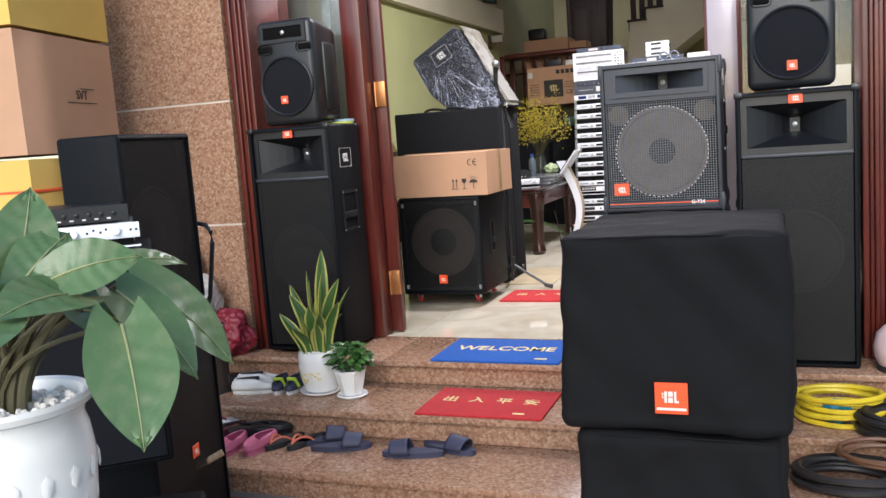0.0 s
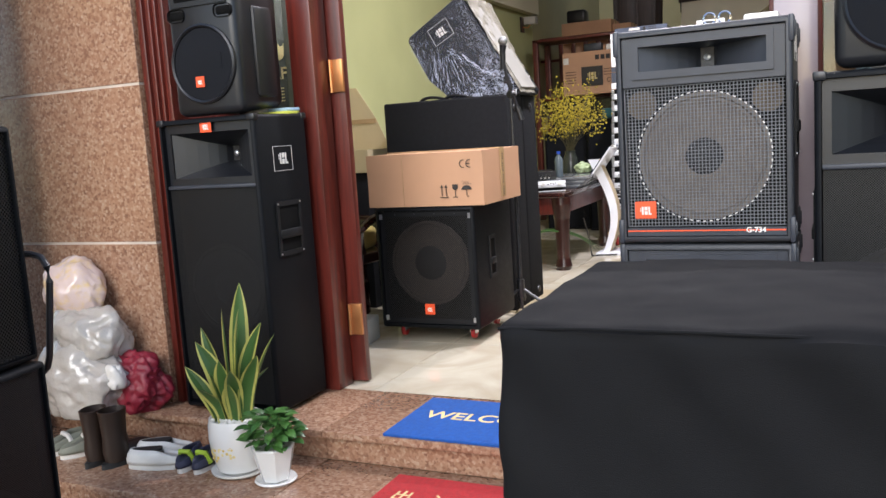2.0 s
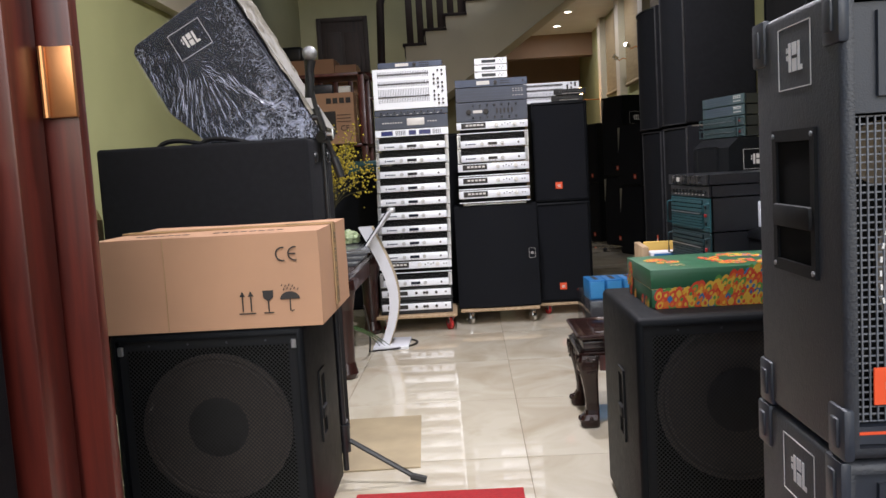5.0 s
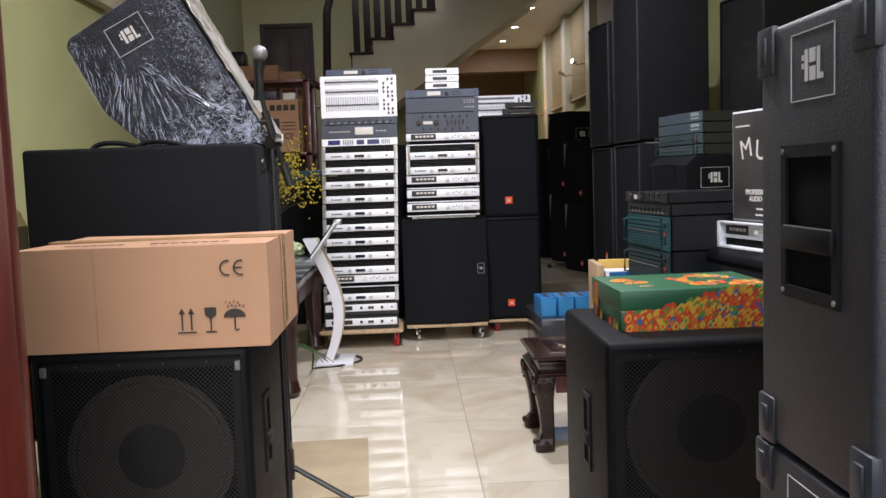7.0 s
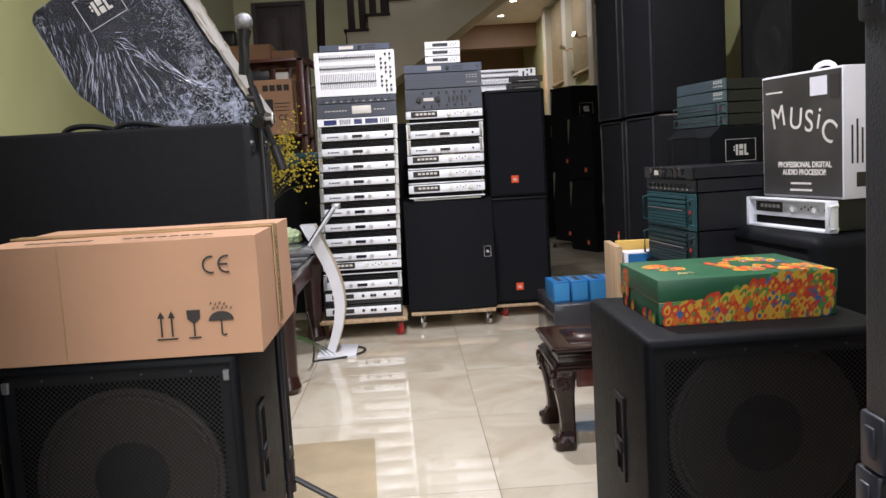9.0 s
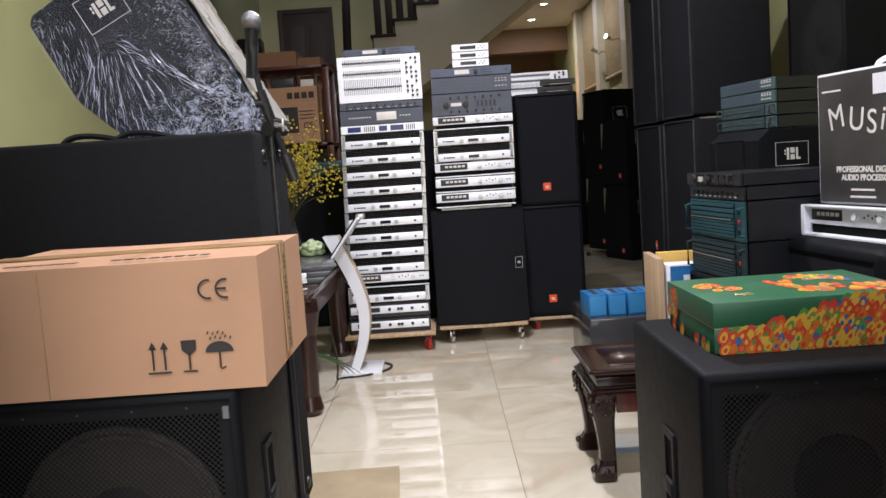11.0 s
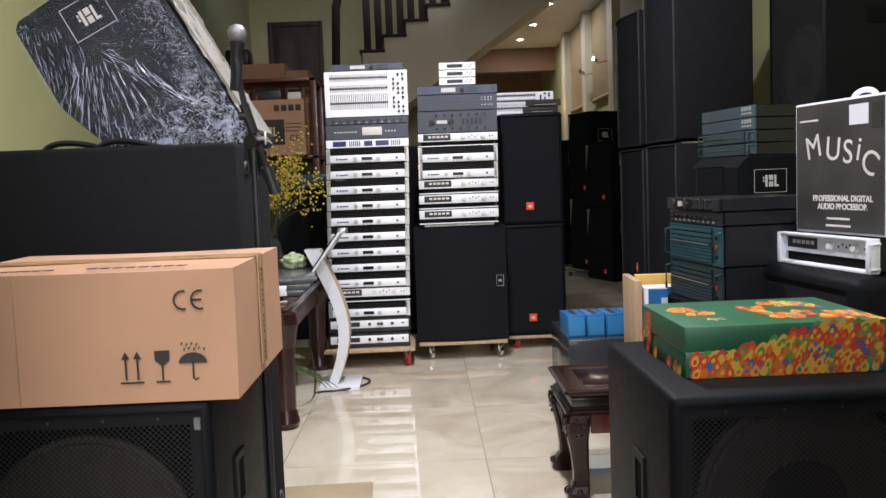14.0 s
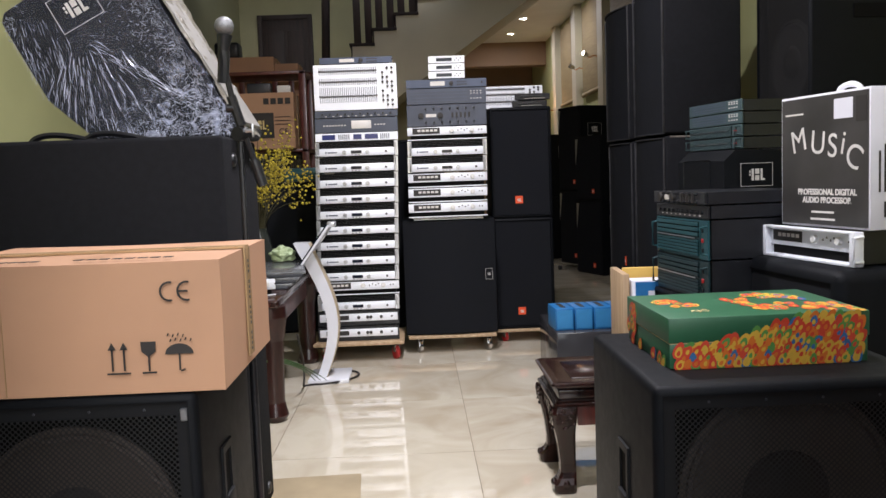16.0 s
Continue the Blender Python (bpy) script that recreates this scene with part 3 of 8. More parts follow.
for z in (0.29, 1.338, 2.3):
    h = part("hinge", box(bmesh.new(), -2.146, -2.084, 5.2355, 5.2495, z - 0.068, z + 0.068, 0.002), BRASS, leaf, "copper-coloured butt hinge")
    part("knuckle", cyl(bmesh.new(), (-2.139, 5.231, z - 0.068), (-2.139, 5.231, z + 0.068), 0.007, seg=10), BRASS, h)

# raised landing at the back, railing, dark door, stairs
slab("platform", -3.55, -0.95, 12.42, 15.5, 1.05, 1.2, CREAM, "raised half-landing floor behind the railing", "floor")
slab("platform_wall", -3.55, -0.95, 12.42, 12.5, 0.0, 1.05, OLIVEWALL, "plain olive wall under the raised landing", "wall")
slab("stairwell_wall", -3.55, -0.95, 15.5, 15.65, 1.2, 4.2, OLIVEWALL, "darker olive wall at the back of the stairwell", "wall")
slab("stairwell_wall_low", -1.95, -0.95, 14.42, 14.5, 0.0, 2.3, OLIVEWALL, "darker olive wall under the stairs", "wall")
dd = thing("door_2", "closed dark brown wooden door in the stairwell", "door", (-2.97, 15.5, 1.2))
tagged(dd, kind="structure")
part("leaf", box(bmesh.new(), -0.29, 0.29, -0.03, 0, 0, 1.99, 0.003), MATTWOOD, dd)
for x0, x1, z0, z1 in ((-0.35, -0.29, 0, 2.05), (0.29, 0.35, 0, 2.05), (-0.29, 0.29, 1.99, 2.05)):
    part("casing", box(bmesh.new(), x0, x1, -0.05, 0, z0, z1, 0.004), MATTWOOD, dd)
for x0, x1 in ((-0.24, -0.02), (0.02, 0.24)):
    for z0, z1 in ((0.15, 0.85), (0.95, 1.85)):
        part("panel", box(bmesh.new(), x0, x1, -0.042, -0.03, z0, z1, 0.008), MATTWOOD, dd)
part("door_handle", cyl(bmesh.new(), (0.21, -0.075, 0.9), (0.21, -0.075, 1.05), 0.010, seg=8), CHROME, dd, "bright lever handle")

stairs = thing("stairs", "cream-sided staircase with dark wooden treads", "stairs")
tagged(stairs, kind="structure")
RUN, RISE, SX, SZ = 0.235, 0.152, -1.98, 2.36
pts = []
for k in range(9):
    pts += [(SX + k * RUN, SZ + k * RISE), (SX + k * RUN, SZ + (k + 1) * RISE)]
pts += [(SX + 9 * RUN, SZ + 9 * RISE), (SX + 9 * RUN, SZ + 9 * RISE - 0.62), (SX + 0.42, SZ - 0.42), (SX - 0.05, SZ - 0.42)]
part("flight", prism(bmesh.new(), pts, 13.40, 14.40), CREAM, stairs, smooth=False)
for k in range(9):
    part("tread", box(bmesh.new(), SX + k * RUN - 0.03, SX + (k + 1) * RUN + 0.005, 13.37, 14.40, SZ + (k + 1) * RISE, SZ + (k + 1) * RISE + 0.03, 0.004), MATTWOOD, stairs)
    part("riser", box(bmesh.new(), SX + k * RUN - 0.012, SX + k * RUN - 0.001, 13.38, 14.40, SZ + k * RISE + 0.03, SZ + (k + 1) * RISE), MATTWOOD, stairs)
    for j in (0.02, 0.14):
        part("baluster", box(bmesh.new(), SX + k * RUN + j, SX + k * RUN + j + 0.075, 13.42, 13.45, SZ + (k + 1) * RISE + 0.03, SZ + (k + 1) * RISE + 0.9 + (0.65 * j), 0.003), MATTWOOD, stairs, "dark wooden slat")
part("handrail", tube(bmesh.new(), [(SX - 0.3, 13.43, 2.0), (SX - 0.28, 13.43, 2.5), (SX - 0.26, 13.43, 3.0), (SX - 0.18, 13.43, 3.28), (SX, 13.43, 3.45), (SX + 9 * RUN, 13.43, 3.45 + 9 * RISE)], 0.045, 10), MATTWOOD, stairs, "dark curved handrail")

rail = thing("railing", "reddish wooden landing railing with curved end", "railing")
tagged(rail, kind="structure")
part("handrail", tube(bmesh.new(), [(-3.54, 12.45, 2.12), (-2.5, 12.45, 2.12), (-2.32, 12.45, 2.11), (-2.22, 12.45, 2.05), (-2.17, 12.45, 1.94), (-2.16, 12.45, 1.78)], 0.035, 10), MAHOGANY, rail)
for k in range(9):
    part("baluster", box(bmesh.new(), -3.46 + k * 0.155, -3.41 + k * 0.155, 12.435, 12.465, 1.2, 2.09, 0.003), MAHOGANY, rail)
part("lower_rail", box(bmesh.new(), -3.54, -2.16, 12.43, 12.47, 1.86, 1.89, 0.003), MAHOGANY, rail)

# pilasters, blinds and lamps along the right wall
BLIND = wood_material("bamboo_blind", (0.20, 0.14, 0.06), (0.42, 0.32, 0.16), 0.7, (1, 1, 60), 0)
for y in (11.2, 12.9, 14.6, 16.3, 18.0):
    slab("pilaster", 0.90, 1.0, y - 0.14, y + 0.14, 0.0, 3.4, CREAM, "cream painted pilaster on the side wall", "pilaster")
for y in (12.05, 13.75, 15.45, 17.15):
    bl = thing("bamboo_blind", "half-lowered bamboo roll blind on the side wall", "blind", (0.97, y, 0), group="bamboo blinds on the side wall")
    for k in range(36):
        part("slat", box(bmesh.new(), -0.006, 0.004, -0.55, 0.55, 2.16 + k * 0.032, 2.188 + k * 0.032), BLIND, bl)
    part("roll", cyl(bmesh.new(), (0, -0.56, 2.14), (0, 0.56, 2.14), 0.028, seg=12), BLIND, bl)
LAMPGLOW = glow_material("lamp_glow", (1.0, 0.93, 0.82), 40)
WARMGLOW = glow_material("warm_bulb_glow", (1.0, 0.5, 0.2), 25)
# last two downlights are unseen, added to brighten the front of the shop
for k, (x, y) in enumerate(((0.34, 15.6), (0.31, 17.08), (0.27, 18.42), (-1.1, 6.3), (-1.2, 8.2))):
    lamp = thing("downlight", "small round ceiling downlight, lit; the front two are added fill lamps", "lamp", (x, y, 3.4), group="ceiling downlights")
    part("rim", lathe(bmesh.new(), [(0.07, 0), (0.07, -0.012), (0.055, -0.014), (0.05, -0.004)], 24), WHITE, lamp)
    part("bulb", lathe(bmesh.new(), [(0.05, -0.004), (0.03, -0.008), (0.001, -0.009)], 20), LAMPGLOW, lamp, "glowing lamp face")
    li = new("downlight_and_fill_beam", bpy.data.lights.new("downlight_and_fill_beam", "AREA"))
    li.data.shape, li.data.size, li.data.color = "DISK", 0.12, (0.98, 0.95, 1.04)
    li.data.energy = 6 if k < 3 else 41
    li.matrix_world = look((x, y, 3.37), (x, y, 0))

# ---------------------------------------------------------------- loudspeakers
def subwoofer(name, label, w, d, h, at, rz=0, badge_z=0.10, grille=GRILLE, clips=True, casters=True, cone_z=0.53):
    s = thing(name, label, "subwoofer", at, rz)
    part("body", cabinet_shell(w, d, h, 0.022, 0.018), TOLEX, s)
    part("baffle", box(bmesh.new(), -w / 2 + 0.022, w / 2 - 0.022, 0.062, 0.077, 0.022, h - 0.022), BAFFLE, s)
    driver(s, 0, 0.060, h * cone_z, w * 0.37)
    part("grille", box(bmesh.new(), -w / 2 + 0.024, w / 2 - 0.024, 0.016, 0.018, 0.024, h - 0.024), grille, s, "black perforated steel grille")
    for x0, x1, z0, z1 in ((-w / 2 + 0.024, w / 2 - 0.024, h - 0.052, h - 0.024), (-w / 2 + 0.024, w / 2 - 0.024, 0.024, 0.052), (-w / 2 + 0.024, 0.048 - w / 2, 0.052, h - 0.052), (w / 2 - 0.048, w / 2 - 0.024, 0.052, h - 0.052)):
        part("grille_border", box(bmesh.new(), x0, x1, 0.0148, 0.0158, z0, z1), HANDLEBLACK, s, "plain border of the grille")
    for sx in (-0.30, -0.10, 0.10, 0.30):
        part("grille_screw", lathe(bmesh.new(), [(0.0028, 0.0), (0.0028, 0.0015), (0.0005, 0.002)], 8, front(sx * w, 0.0148, h - 0.038)), GREYPLASTIC, s)
    badge(s, front(0, 0.0145, badge_z), 0.055, 0.055)
    for sx in (-1, 1):
        side_handle(s, sx * w / 2, d * 0.42, h * 0.55, sx, 0.09, 0.22)
        if clips:
            for z in (0.05, h - 0.05):
                part("clip", box(bmesh.new(), sx * (w / 2 - 0.030) - 0.008, sx * (w / 2 - 0.030) + 0.008, 0.006, 0.0155, z - 0.013, z + 0.013, 0.002, 1), ALU, s, "small bright grille clip")
    if casters:
        for cx in (-0.36, 0.36):
            for cy in (0.1, d - 0.1):
                caster(s, cx * w, cy, 0.0, 0.028)
    return s


subwoofer("subwoofer", "black wooden subwoofer on small red casters", 0.560, 0.52, 0.632, (-2.109, 5.955, 0.078))
subwoofer("subwoofer", "black textured subwoofer standing on the tiled floor", 0.59, 0.60, 0.672, (-0.610, 5.91, 0.015), clips=False, casters=False, cone_z=0.622)


def tower(name, label, at, rz=0, w=0.47, d=0.37, h=1.17):
    """Two-way cabinet: horn in the upper part, cloth-dark grille below."""
    s = thing(name, label, "loudspeaker", at, rz)
    part("body", cabinet_shell(w, d, h, 0.02, 0.014), TOLEX, s)
    hz0, hz1 = h - 0.232, h - 0.055
    part("horn_panel", hollow_face(bmesh.new(), -w / 2 + 0.02, w / 2 - 0.02, h - 0.262, h - 0.02, 0.02, 0.03, [(-w / 2 + 0.045, w / 2 - 0.045, hz0, hz1)]), PLASTIC, s, smooth=False)
    horn(s, -w / 2 + 0.045, w / 2 - 0.045, hz0, hz1, 0.028, 0.16)
    part("divider", box(bmesh.new(), -w / 2 + 0.02, w / 2 - 0.02, 0.004, 0.03, h - 0.274, h - 0.260, 0.003), GREYPLASTIC, s)
    part("baffle", box(bmesh.new(), -w / 2 + 0.02, w / 2 - 0.02, 0.06, 0.075, 0.02, h - 0.272), BAFFLE, s)
    driver(s, 0, 0.058, h * 0.42, w * 0.36, CONEDARK)
    part("grille", box(bmesh.new(), -w / 2 + 0.022, w / 2 - 0.022, 0.014, 0.016, 0.03, h - 0.274), FINEGRILLE, s, "fine black perforated grille")
    badge(s, front(0.0, 0.0085, h - 0.034), 0.055, 0.045)
    for sx in (-1, 1):
        m = side_r(w / 2, d * 0.48, h - 0.175) if sx > 0 else side_l(-w / 2, d * 0.48, h - 0.175)
        frame_mark(s, m @ Matrix.Translation((0, 0, 0.001)), 0.126, 0.097)
        side_handle(s, sx * w / 2, d * 0.50, h * 0.615, sx, 0.165, 0.215)
    for cx in (-1, 1):
        for cy in (0.012, d - 0.012):
            part("corner", box(bmesh.new(), cx * (w / 2 - 0.014) - 0.018, cx * (w / 2 - 0.014) + 0.018, cy - 0.016, cy + 0.016, h - 0.024, h + 0.003, 0.006), PLASTIC, s, "black plastic corner cap")
    return s


tower("loudspeaker", "tall black two-way loudspeaker with horn and orange badge", (-2.42, 4.735, 0.018), d=0.345)
tower("loudspeaker", "tall black two-way loudspeaker beside the covered cabinets", (-0.024, 4.745, 0.0))


def moulded(name, label, at, rz=0, w=0.365, d=0.34, h=0.53, bx=0.0, bz=0.25):
    """Small moulded stage monitor: horn, two ports and a round grille."""
    s = thing(name, label, "loudspeaker", at, rz)
    bm = bmesh.new()
    b = bmesh.new()
    bmesh.ops.create_cube(b, size=1)
    for v in b.verts:
        back = v.co.y > 0
        f = 0.72 if back else 1.0
        v.co = (v.co.x * w * f, (v.co.y + 0.5) * d, h / 2 + v.co.z * h * (0.88 if back else 1))
    bmesh.ops.bevel(b, geom=b.edges[:], offset=0.035, segments=4, profile=0.5, affect="EDGES")
    merge(bm, b)
    for sx in (-1, 1):
        box(bm, sx * w * 0.43 - 0.02, sx * w * 0.43 + 0.02, d * 0.35, d * 0.72, h * 0.12, h * 0.78, 0.018)
    part("body", bm, PLASTIC, s)
    part("grille_ring", lathe(bmesh.new(), [(0.150, -0.004), (0.150, 0.010), (0.143, 0.015), (0.137, 0.010), (0.137, -0.002)], 40, front(0, 0.0, h * 0.37)), PLASTIC, s)
    part("grille", lathe(bmesh.new(), [(0.137, 0.004), (0.09, 0.010), (0.04, 0.013), (0.001, 0.014)], 40, front(0, 0, h * 0.37)), FOAM, s, "round black foam grille")
    for x0, x1 in ((-0.092, -0.04), (-0.026, 0.026), (0.04, 0.092)):
        part("relief_mark", bars(bmesh.new(), [(x0, x1, -0.028, 0.028)], front(0, -0.0095, h * 0.385), 0.0025), FOAM, s, "raised moulded block")
    hp = part("horn_mouth", box(bmesh.new(), -0.12, 0.12, -0.003, 0.02, h * 0.80, h * 0.94, 0.008), BAFFLE, s)
    part("horn_lip", hollow_face(bmesh.new(), -0.13, 0.13, h * 0.78, h * 0.96, -0.008, 0.004, [(-0.11, 0.11, h * 0.815, h * 0.925)]), PLASTIC, s, smooth=False)
    part("throat", lathe(bmesh.new(), [(0.012, 0), (0.01, 0.006), (0.001, 0.008)], 14, front(0, -0.004, h * 0.87)), ALU, hp)
    for sx in (-1, 1):
        b = bmesh.new()
        box(b, sx * 0.11 - 0.04, sx * 0.11 + 0.04, -0.0035, 0.01, h * 0.68, h * 0.77, 0.018, 3)
        pt = part("port", b, BAFFLE, s, "rounded bass port")
    badge(s, front(bx, -0.014, h * bz), 0.040, 0.040)
    return s


moulded("loudspeaker", "small moulded black stage monitor on the tall loudspeaker", (-2.386, 4.73, 1.192), w=0.328, bx=-0.014, bz=0.245)
moulded("loudspeaker", "small moulded black stage monitor on the other loudspeaker", (-0.038, 4.75, 1.172), w=0.345, h=0.50, bx=0.004, bz=0.19)


def keyboard_cab(name, label, at, rz=0, w=0.512, d=0.345, h=0.655):
    """Grey vinyl cabinet: horn on top, square wire grille over a big cone, plastic corners."""
    s = thing(name, label, "loudspeaker", at, rz, group="grey vinyl cabinets")
    part("body", cabinet_shell(w, d, h, 0.02, 0.012), GREYTOLEX, s)
    hz = h * 0.74
    part("horn_panel", hollow_face(bmesh.new(), -w / 2 + 0.02, w / 2 - 0.02, hz, h - 0.022, 0.012, 0.024, [(-0.185, 0.185, hz + 0.045, h - 0.05)]), GREYPLASTIC, s, smooth=False)
    part("horn_lip", hollow_face(bmesh.new(), -0.205, 0.205, hz + 0.022, h - 0.034, 0.004, 0.012, [(-0.185, 0.185, hz + 0.045, h - 0.05)]), GREYPLASTIC, s, smooth=False)
    horn(s, -0.185, 0.185, hz + 0.045, h - 0.05, 0.014, 0.15, mat=GREYPLASTIC)
    part("baffle", hollow_face(bmesh.new(), -w / 2 + 0.02, w / 2 - 0.02, 0.045, hz, 0.05, 0.062, []), BAFFLE, s)
    for sx in (-1, 1):
        part("port", lathe(bmesh.new(), [(0.045, 0.0), (0.045, 0.006), (0.038, 0.004), (0.030, 0.002), (0.001, 0.001)], 20, front(sx * 0.185, 0.048, hz - 0.055)), TANPORT, s, "brown-edged round port")
    driver(s, 0, 0.048, hz * 0.54, 0.185, CONEPALE, 0.3)
    bm = bmesh.new()
    x0, x1, z0, z1, g = -w / 2 + 0.022, w / 2 - 0.022, 0.05, hz - 0.004, 0.0105
    for k in range(int((x1 - x0) / g) + 1):
        box(bm, x0 + k * g - 0.0011, x0 + k * g + 0.0011, 0.020, 0.0226, z0, z1)
    for k in range(int((z1 - z0) / g) + 1):
        box(bm, x0, x1, 0.0226, 0.025, z0 + k * g - 0.0011, z0 + k * g + 0.0011)
    part("grille", bm, WIRE, s, "square wire grille", smooth=False)
    bm = bmesh.new()
    for k in range(64):
        a = 2 * math.pi * k / 64
        b = bmesh.new()
        box(b, -0.004, 0.004, -0.0015, 0.0015, 0, 0.0015)
        merge(bm, b, front(0.198 * math.cos(a), 0.0195, hz * 0.54 + 0.198 * math.sin(a)) @ Matrix.Rotation(a + math.pi / 2, 4, "Z"))
    part("dashed_ring", bm, PALE, s, "pale dashed ring round the cone")
    part("foot_panel", box(bmesh.new(), -w / 2 + 0.02, w / 2 - 0.02, 0.012, 0.03, 0.02, 0.045), GREYPLASTIC, s)
    part("red_line", box(bmesh.new(), -w / 2 + 0.022, w / 2 - 0.022, 0.010, 0.013, 0.034, 0.038), ORANGE, s, "thin orange line")
    lettering("lettering", "G-734", 0.022, PALE, s, front(0.15, 0.0085, 0.036), weight=0.0006, label="white model number")
    badge(s, front(-w / 2 + 0.078, 0.017, 0.102), 0.066, 0.054)
    for cx in (-1, 1):
        for y0, y1 in ((-0.003, 0.055), (d - 0.055, d + 0.003)):
            for z0, z1 in ((-0.002, 0.075), (h - 0.075, h + 0.002)):
                xa, xb = sorted((cx * (w / 2 - 0.012), cx * (w / 2 + 0.005)))
                c = part("corner", box(bmesh.new(), xa, xb, y0, y1, z0, z1, 0.006), GREYPLASTIC, s, "bluish-grey plastic corner")
                part("clasp", box(bmesh.new(), min(xb, xa + 0.02) - 0.004 if cx > 0 else xa - 0.004, (xb + 0.004) if cx > 0 else xa + 0.006, (y0 + y1) / 2 - 0.012, (y0 + y1) / 2 + 0.012, (z0 + z1) / 2 - 0.022, (z0 + z1) / 2 + 0.022, 0.003), GREYPLASTIC, c)
    for sx in (-1, 1):
        m = side_r(w / 2, d * 0.48, h - 0.073) if sx > 0 else side_l(-w / 2, d * 0.48, h - 0.073)
        frame_mark(s, m @ Matrix.Translation((0, 0, 0.001)), 0.130, 0.097)
        side_handle(s, sx * w / 2, d * 0.49, h * 0.548, sx, 0.172, 0.225)
    return s


keyboard_cab("loudspeaker", "charcoal vinyl loudspeaker with square wire grille, stacked on top", (-0.571, 4.775, 0.686))
keyboard_cab("loudspeaker", "charcoal vinyl loudspeaker with square wire grille, underneath", (-0.571, 4.785, 0.0), w=0.515, h=0.68)


def cover(name, label, at, w, d, h, badge_on=True):
    """A fabric slip-over cover with soft creases."""
    s = thing(name, label, "speaker cover", at)
    b = bmesh.new()
    bmesh.ops.create_cube(b, size=1)
    bmesh.ops.subdivide_edges(b, edges=b.edges[:], cuts=40, use_grid_fill=True)
    half, r = Vector((w / 2, d / 2, h / 2)), 0.035
    for v in b.verts:
        q = Vector((v.co.x * w, v.co.y * d, v.co.z * h))
        inner = Vector([max(r - half[k], min(half[k] - r, q[k])) for k in range(3)])
        nn = (q - inner).normalized() if (q - inner).length > 1e-6 else Vector((0, 0, 1))
        p = inner + nn * r
        u = Vector((p.x + at[2] * 3, p.y, p.z))
        f = 0.022 * noise.noise(u * 3.1) + 0.012 * noise.noise(Vector((u.x * 9 + u.z * 5, u.y * 9, u.z * 4))) + 0.006 * abs(noise.noise(Vector((u.x * 14 - u.z * 9, u.y * 14, u.z * 8))))
        k = 0.45 if nn.z > 0.7 else 1.0
        p += nn * (f * k - 0.004)
        if p.z < -half.z + 0.05:
            p.x *= 1.012
            p.y *= 1.012
        v.co = (p.x, p.y + d / 2, max(p.z + h / 2, 0.0))
    part("cloth", b, CLOTH, s)
    b = tube(bmesh.new(), [(-w * 0.47, 0.016, h - 0.014), (-w * 0.25, 0.013, h - 0.009), (0, 0.012, h - 0.008), (w * 0.25, 0.013, h - 0.009), (w * 0.47, 0.016, h - 0.014)], 0.003, 6)
    part("seam", b, CLOTH, s, "raised seam")
    if badge_on:
        m = front(0.0, -0.014, h * 0.20)
        bd = part("badge", box(bmesh.new(), -0.045, 0.045, -0.045, 0.045, 0, 0.004, 0.001, 1, ), ORANGE, s, "woven orange badge with a pale mark", m=m)
        part("mark", logo_mark(bmesh.new(), m @ Matrix.Translation((-0.003, 0.004, 0.0045)), 0.95), PALE, bd)
        part("mark_line", bars(bmesh.new(), [(-0.04, 0.04, -0.034, -0.027)], m @ Matrix.Translation((0, 0, 0.0045))), PALE, bd)
    return s


cover("covered_subwoofer", "subwoofer under a creased black fabric cover with an orange badge", (-0.388, 3.30, 0.195), 0.635, 0.67, 0.575)
cover("covered_subwoofer", "black covered cabinet standing on the ground beneath another", (-0.380, 3.31, -0.36), 0.585, 0.48, 0.55, False)

# black cabinets beside the steps, turned to face them
def plain_cab(name, label, at, rz, w, d, h, badge_at=None, grille=FINEGRILLE, mat=TOLEX, cone=True, bevel=0.014):
    s = thing(name, label, "loudspeaker", at, rz)
    part("body", cabinet_shell(w, d, h, 0.018, bevel), mat, s)
    part("baffle", box(bmesh.new(), -w / 2 + 0.018, w / 2 - 0.018, 0.055, 0.07, 0.018, h - 0.018), BAFFLE, s)
    if cone:
        driver(s, 0, 0.053, h * 0.42, min(w, h) * 0.36, CONEDARK)
    part("grille", box(bmesh.new(), -w / 2 + 0.02, w / 2 - 0.02, 0.008, 0.010, 0.02, h - 0.02), grille, s, "black perforated grille")
    if badge_at:
        badge(s, front(badge_at[0], 0.006, badge_at[1]), 0.05, 0.05)
    return s


side_cab_top = plain_cab("loudspeaker", "black loudspeaker with full grille, on top of another", (-2.232, 3.51, 0.505), 99, 0.50, 0.24, 0.66, (0.03, 0.09), GRILLE)
TUBE_IN = pose(-2.232, 3.51, 0.505, 0, 0, 99).inverted()
part("carry_handle", tube(bmesh.new(), [(-2.44, 3.765, 0.80), (-2.40, 3.79, 0.80), (-2.31, 3.80, 0.80), (-2.27, 3.80, 0.792), (-2.25, 3.80, 0.765), (-2.247, 3.80, 0.72), (-2.285, 3.80, 0.50), (-2.30, 3.80, 0.465), (-2.325, 3.80, 0.445), (-2.40, 3.79, 0.435), (-2.44, 3.765, 0.435)], 0.010, 10), PLASTIC, side_cab_top, "black tubular carrying handle", m=TUBE_IN)
plain_cab("loudspeaker", "black loudspeaker standing on the ground under another", (-2.215, 3.50, -0.36), 99, 0.53, 0.40, 0.86, (0.03, 0.30), FINEGRILLE)

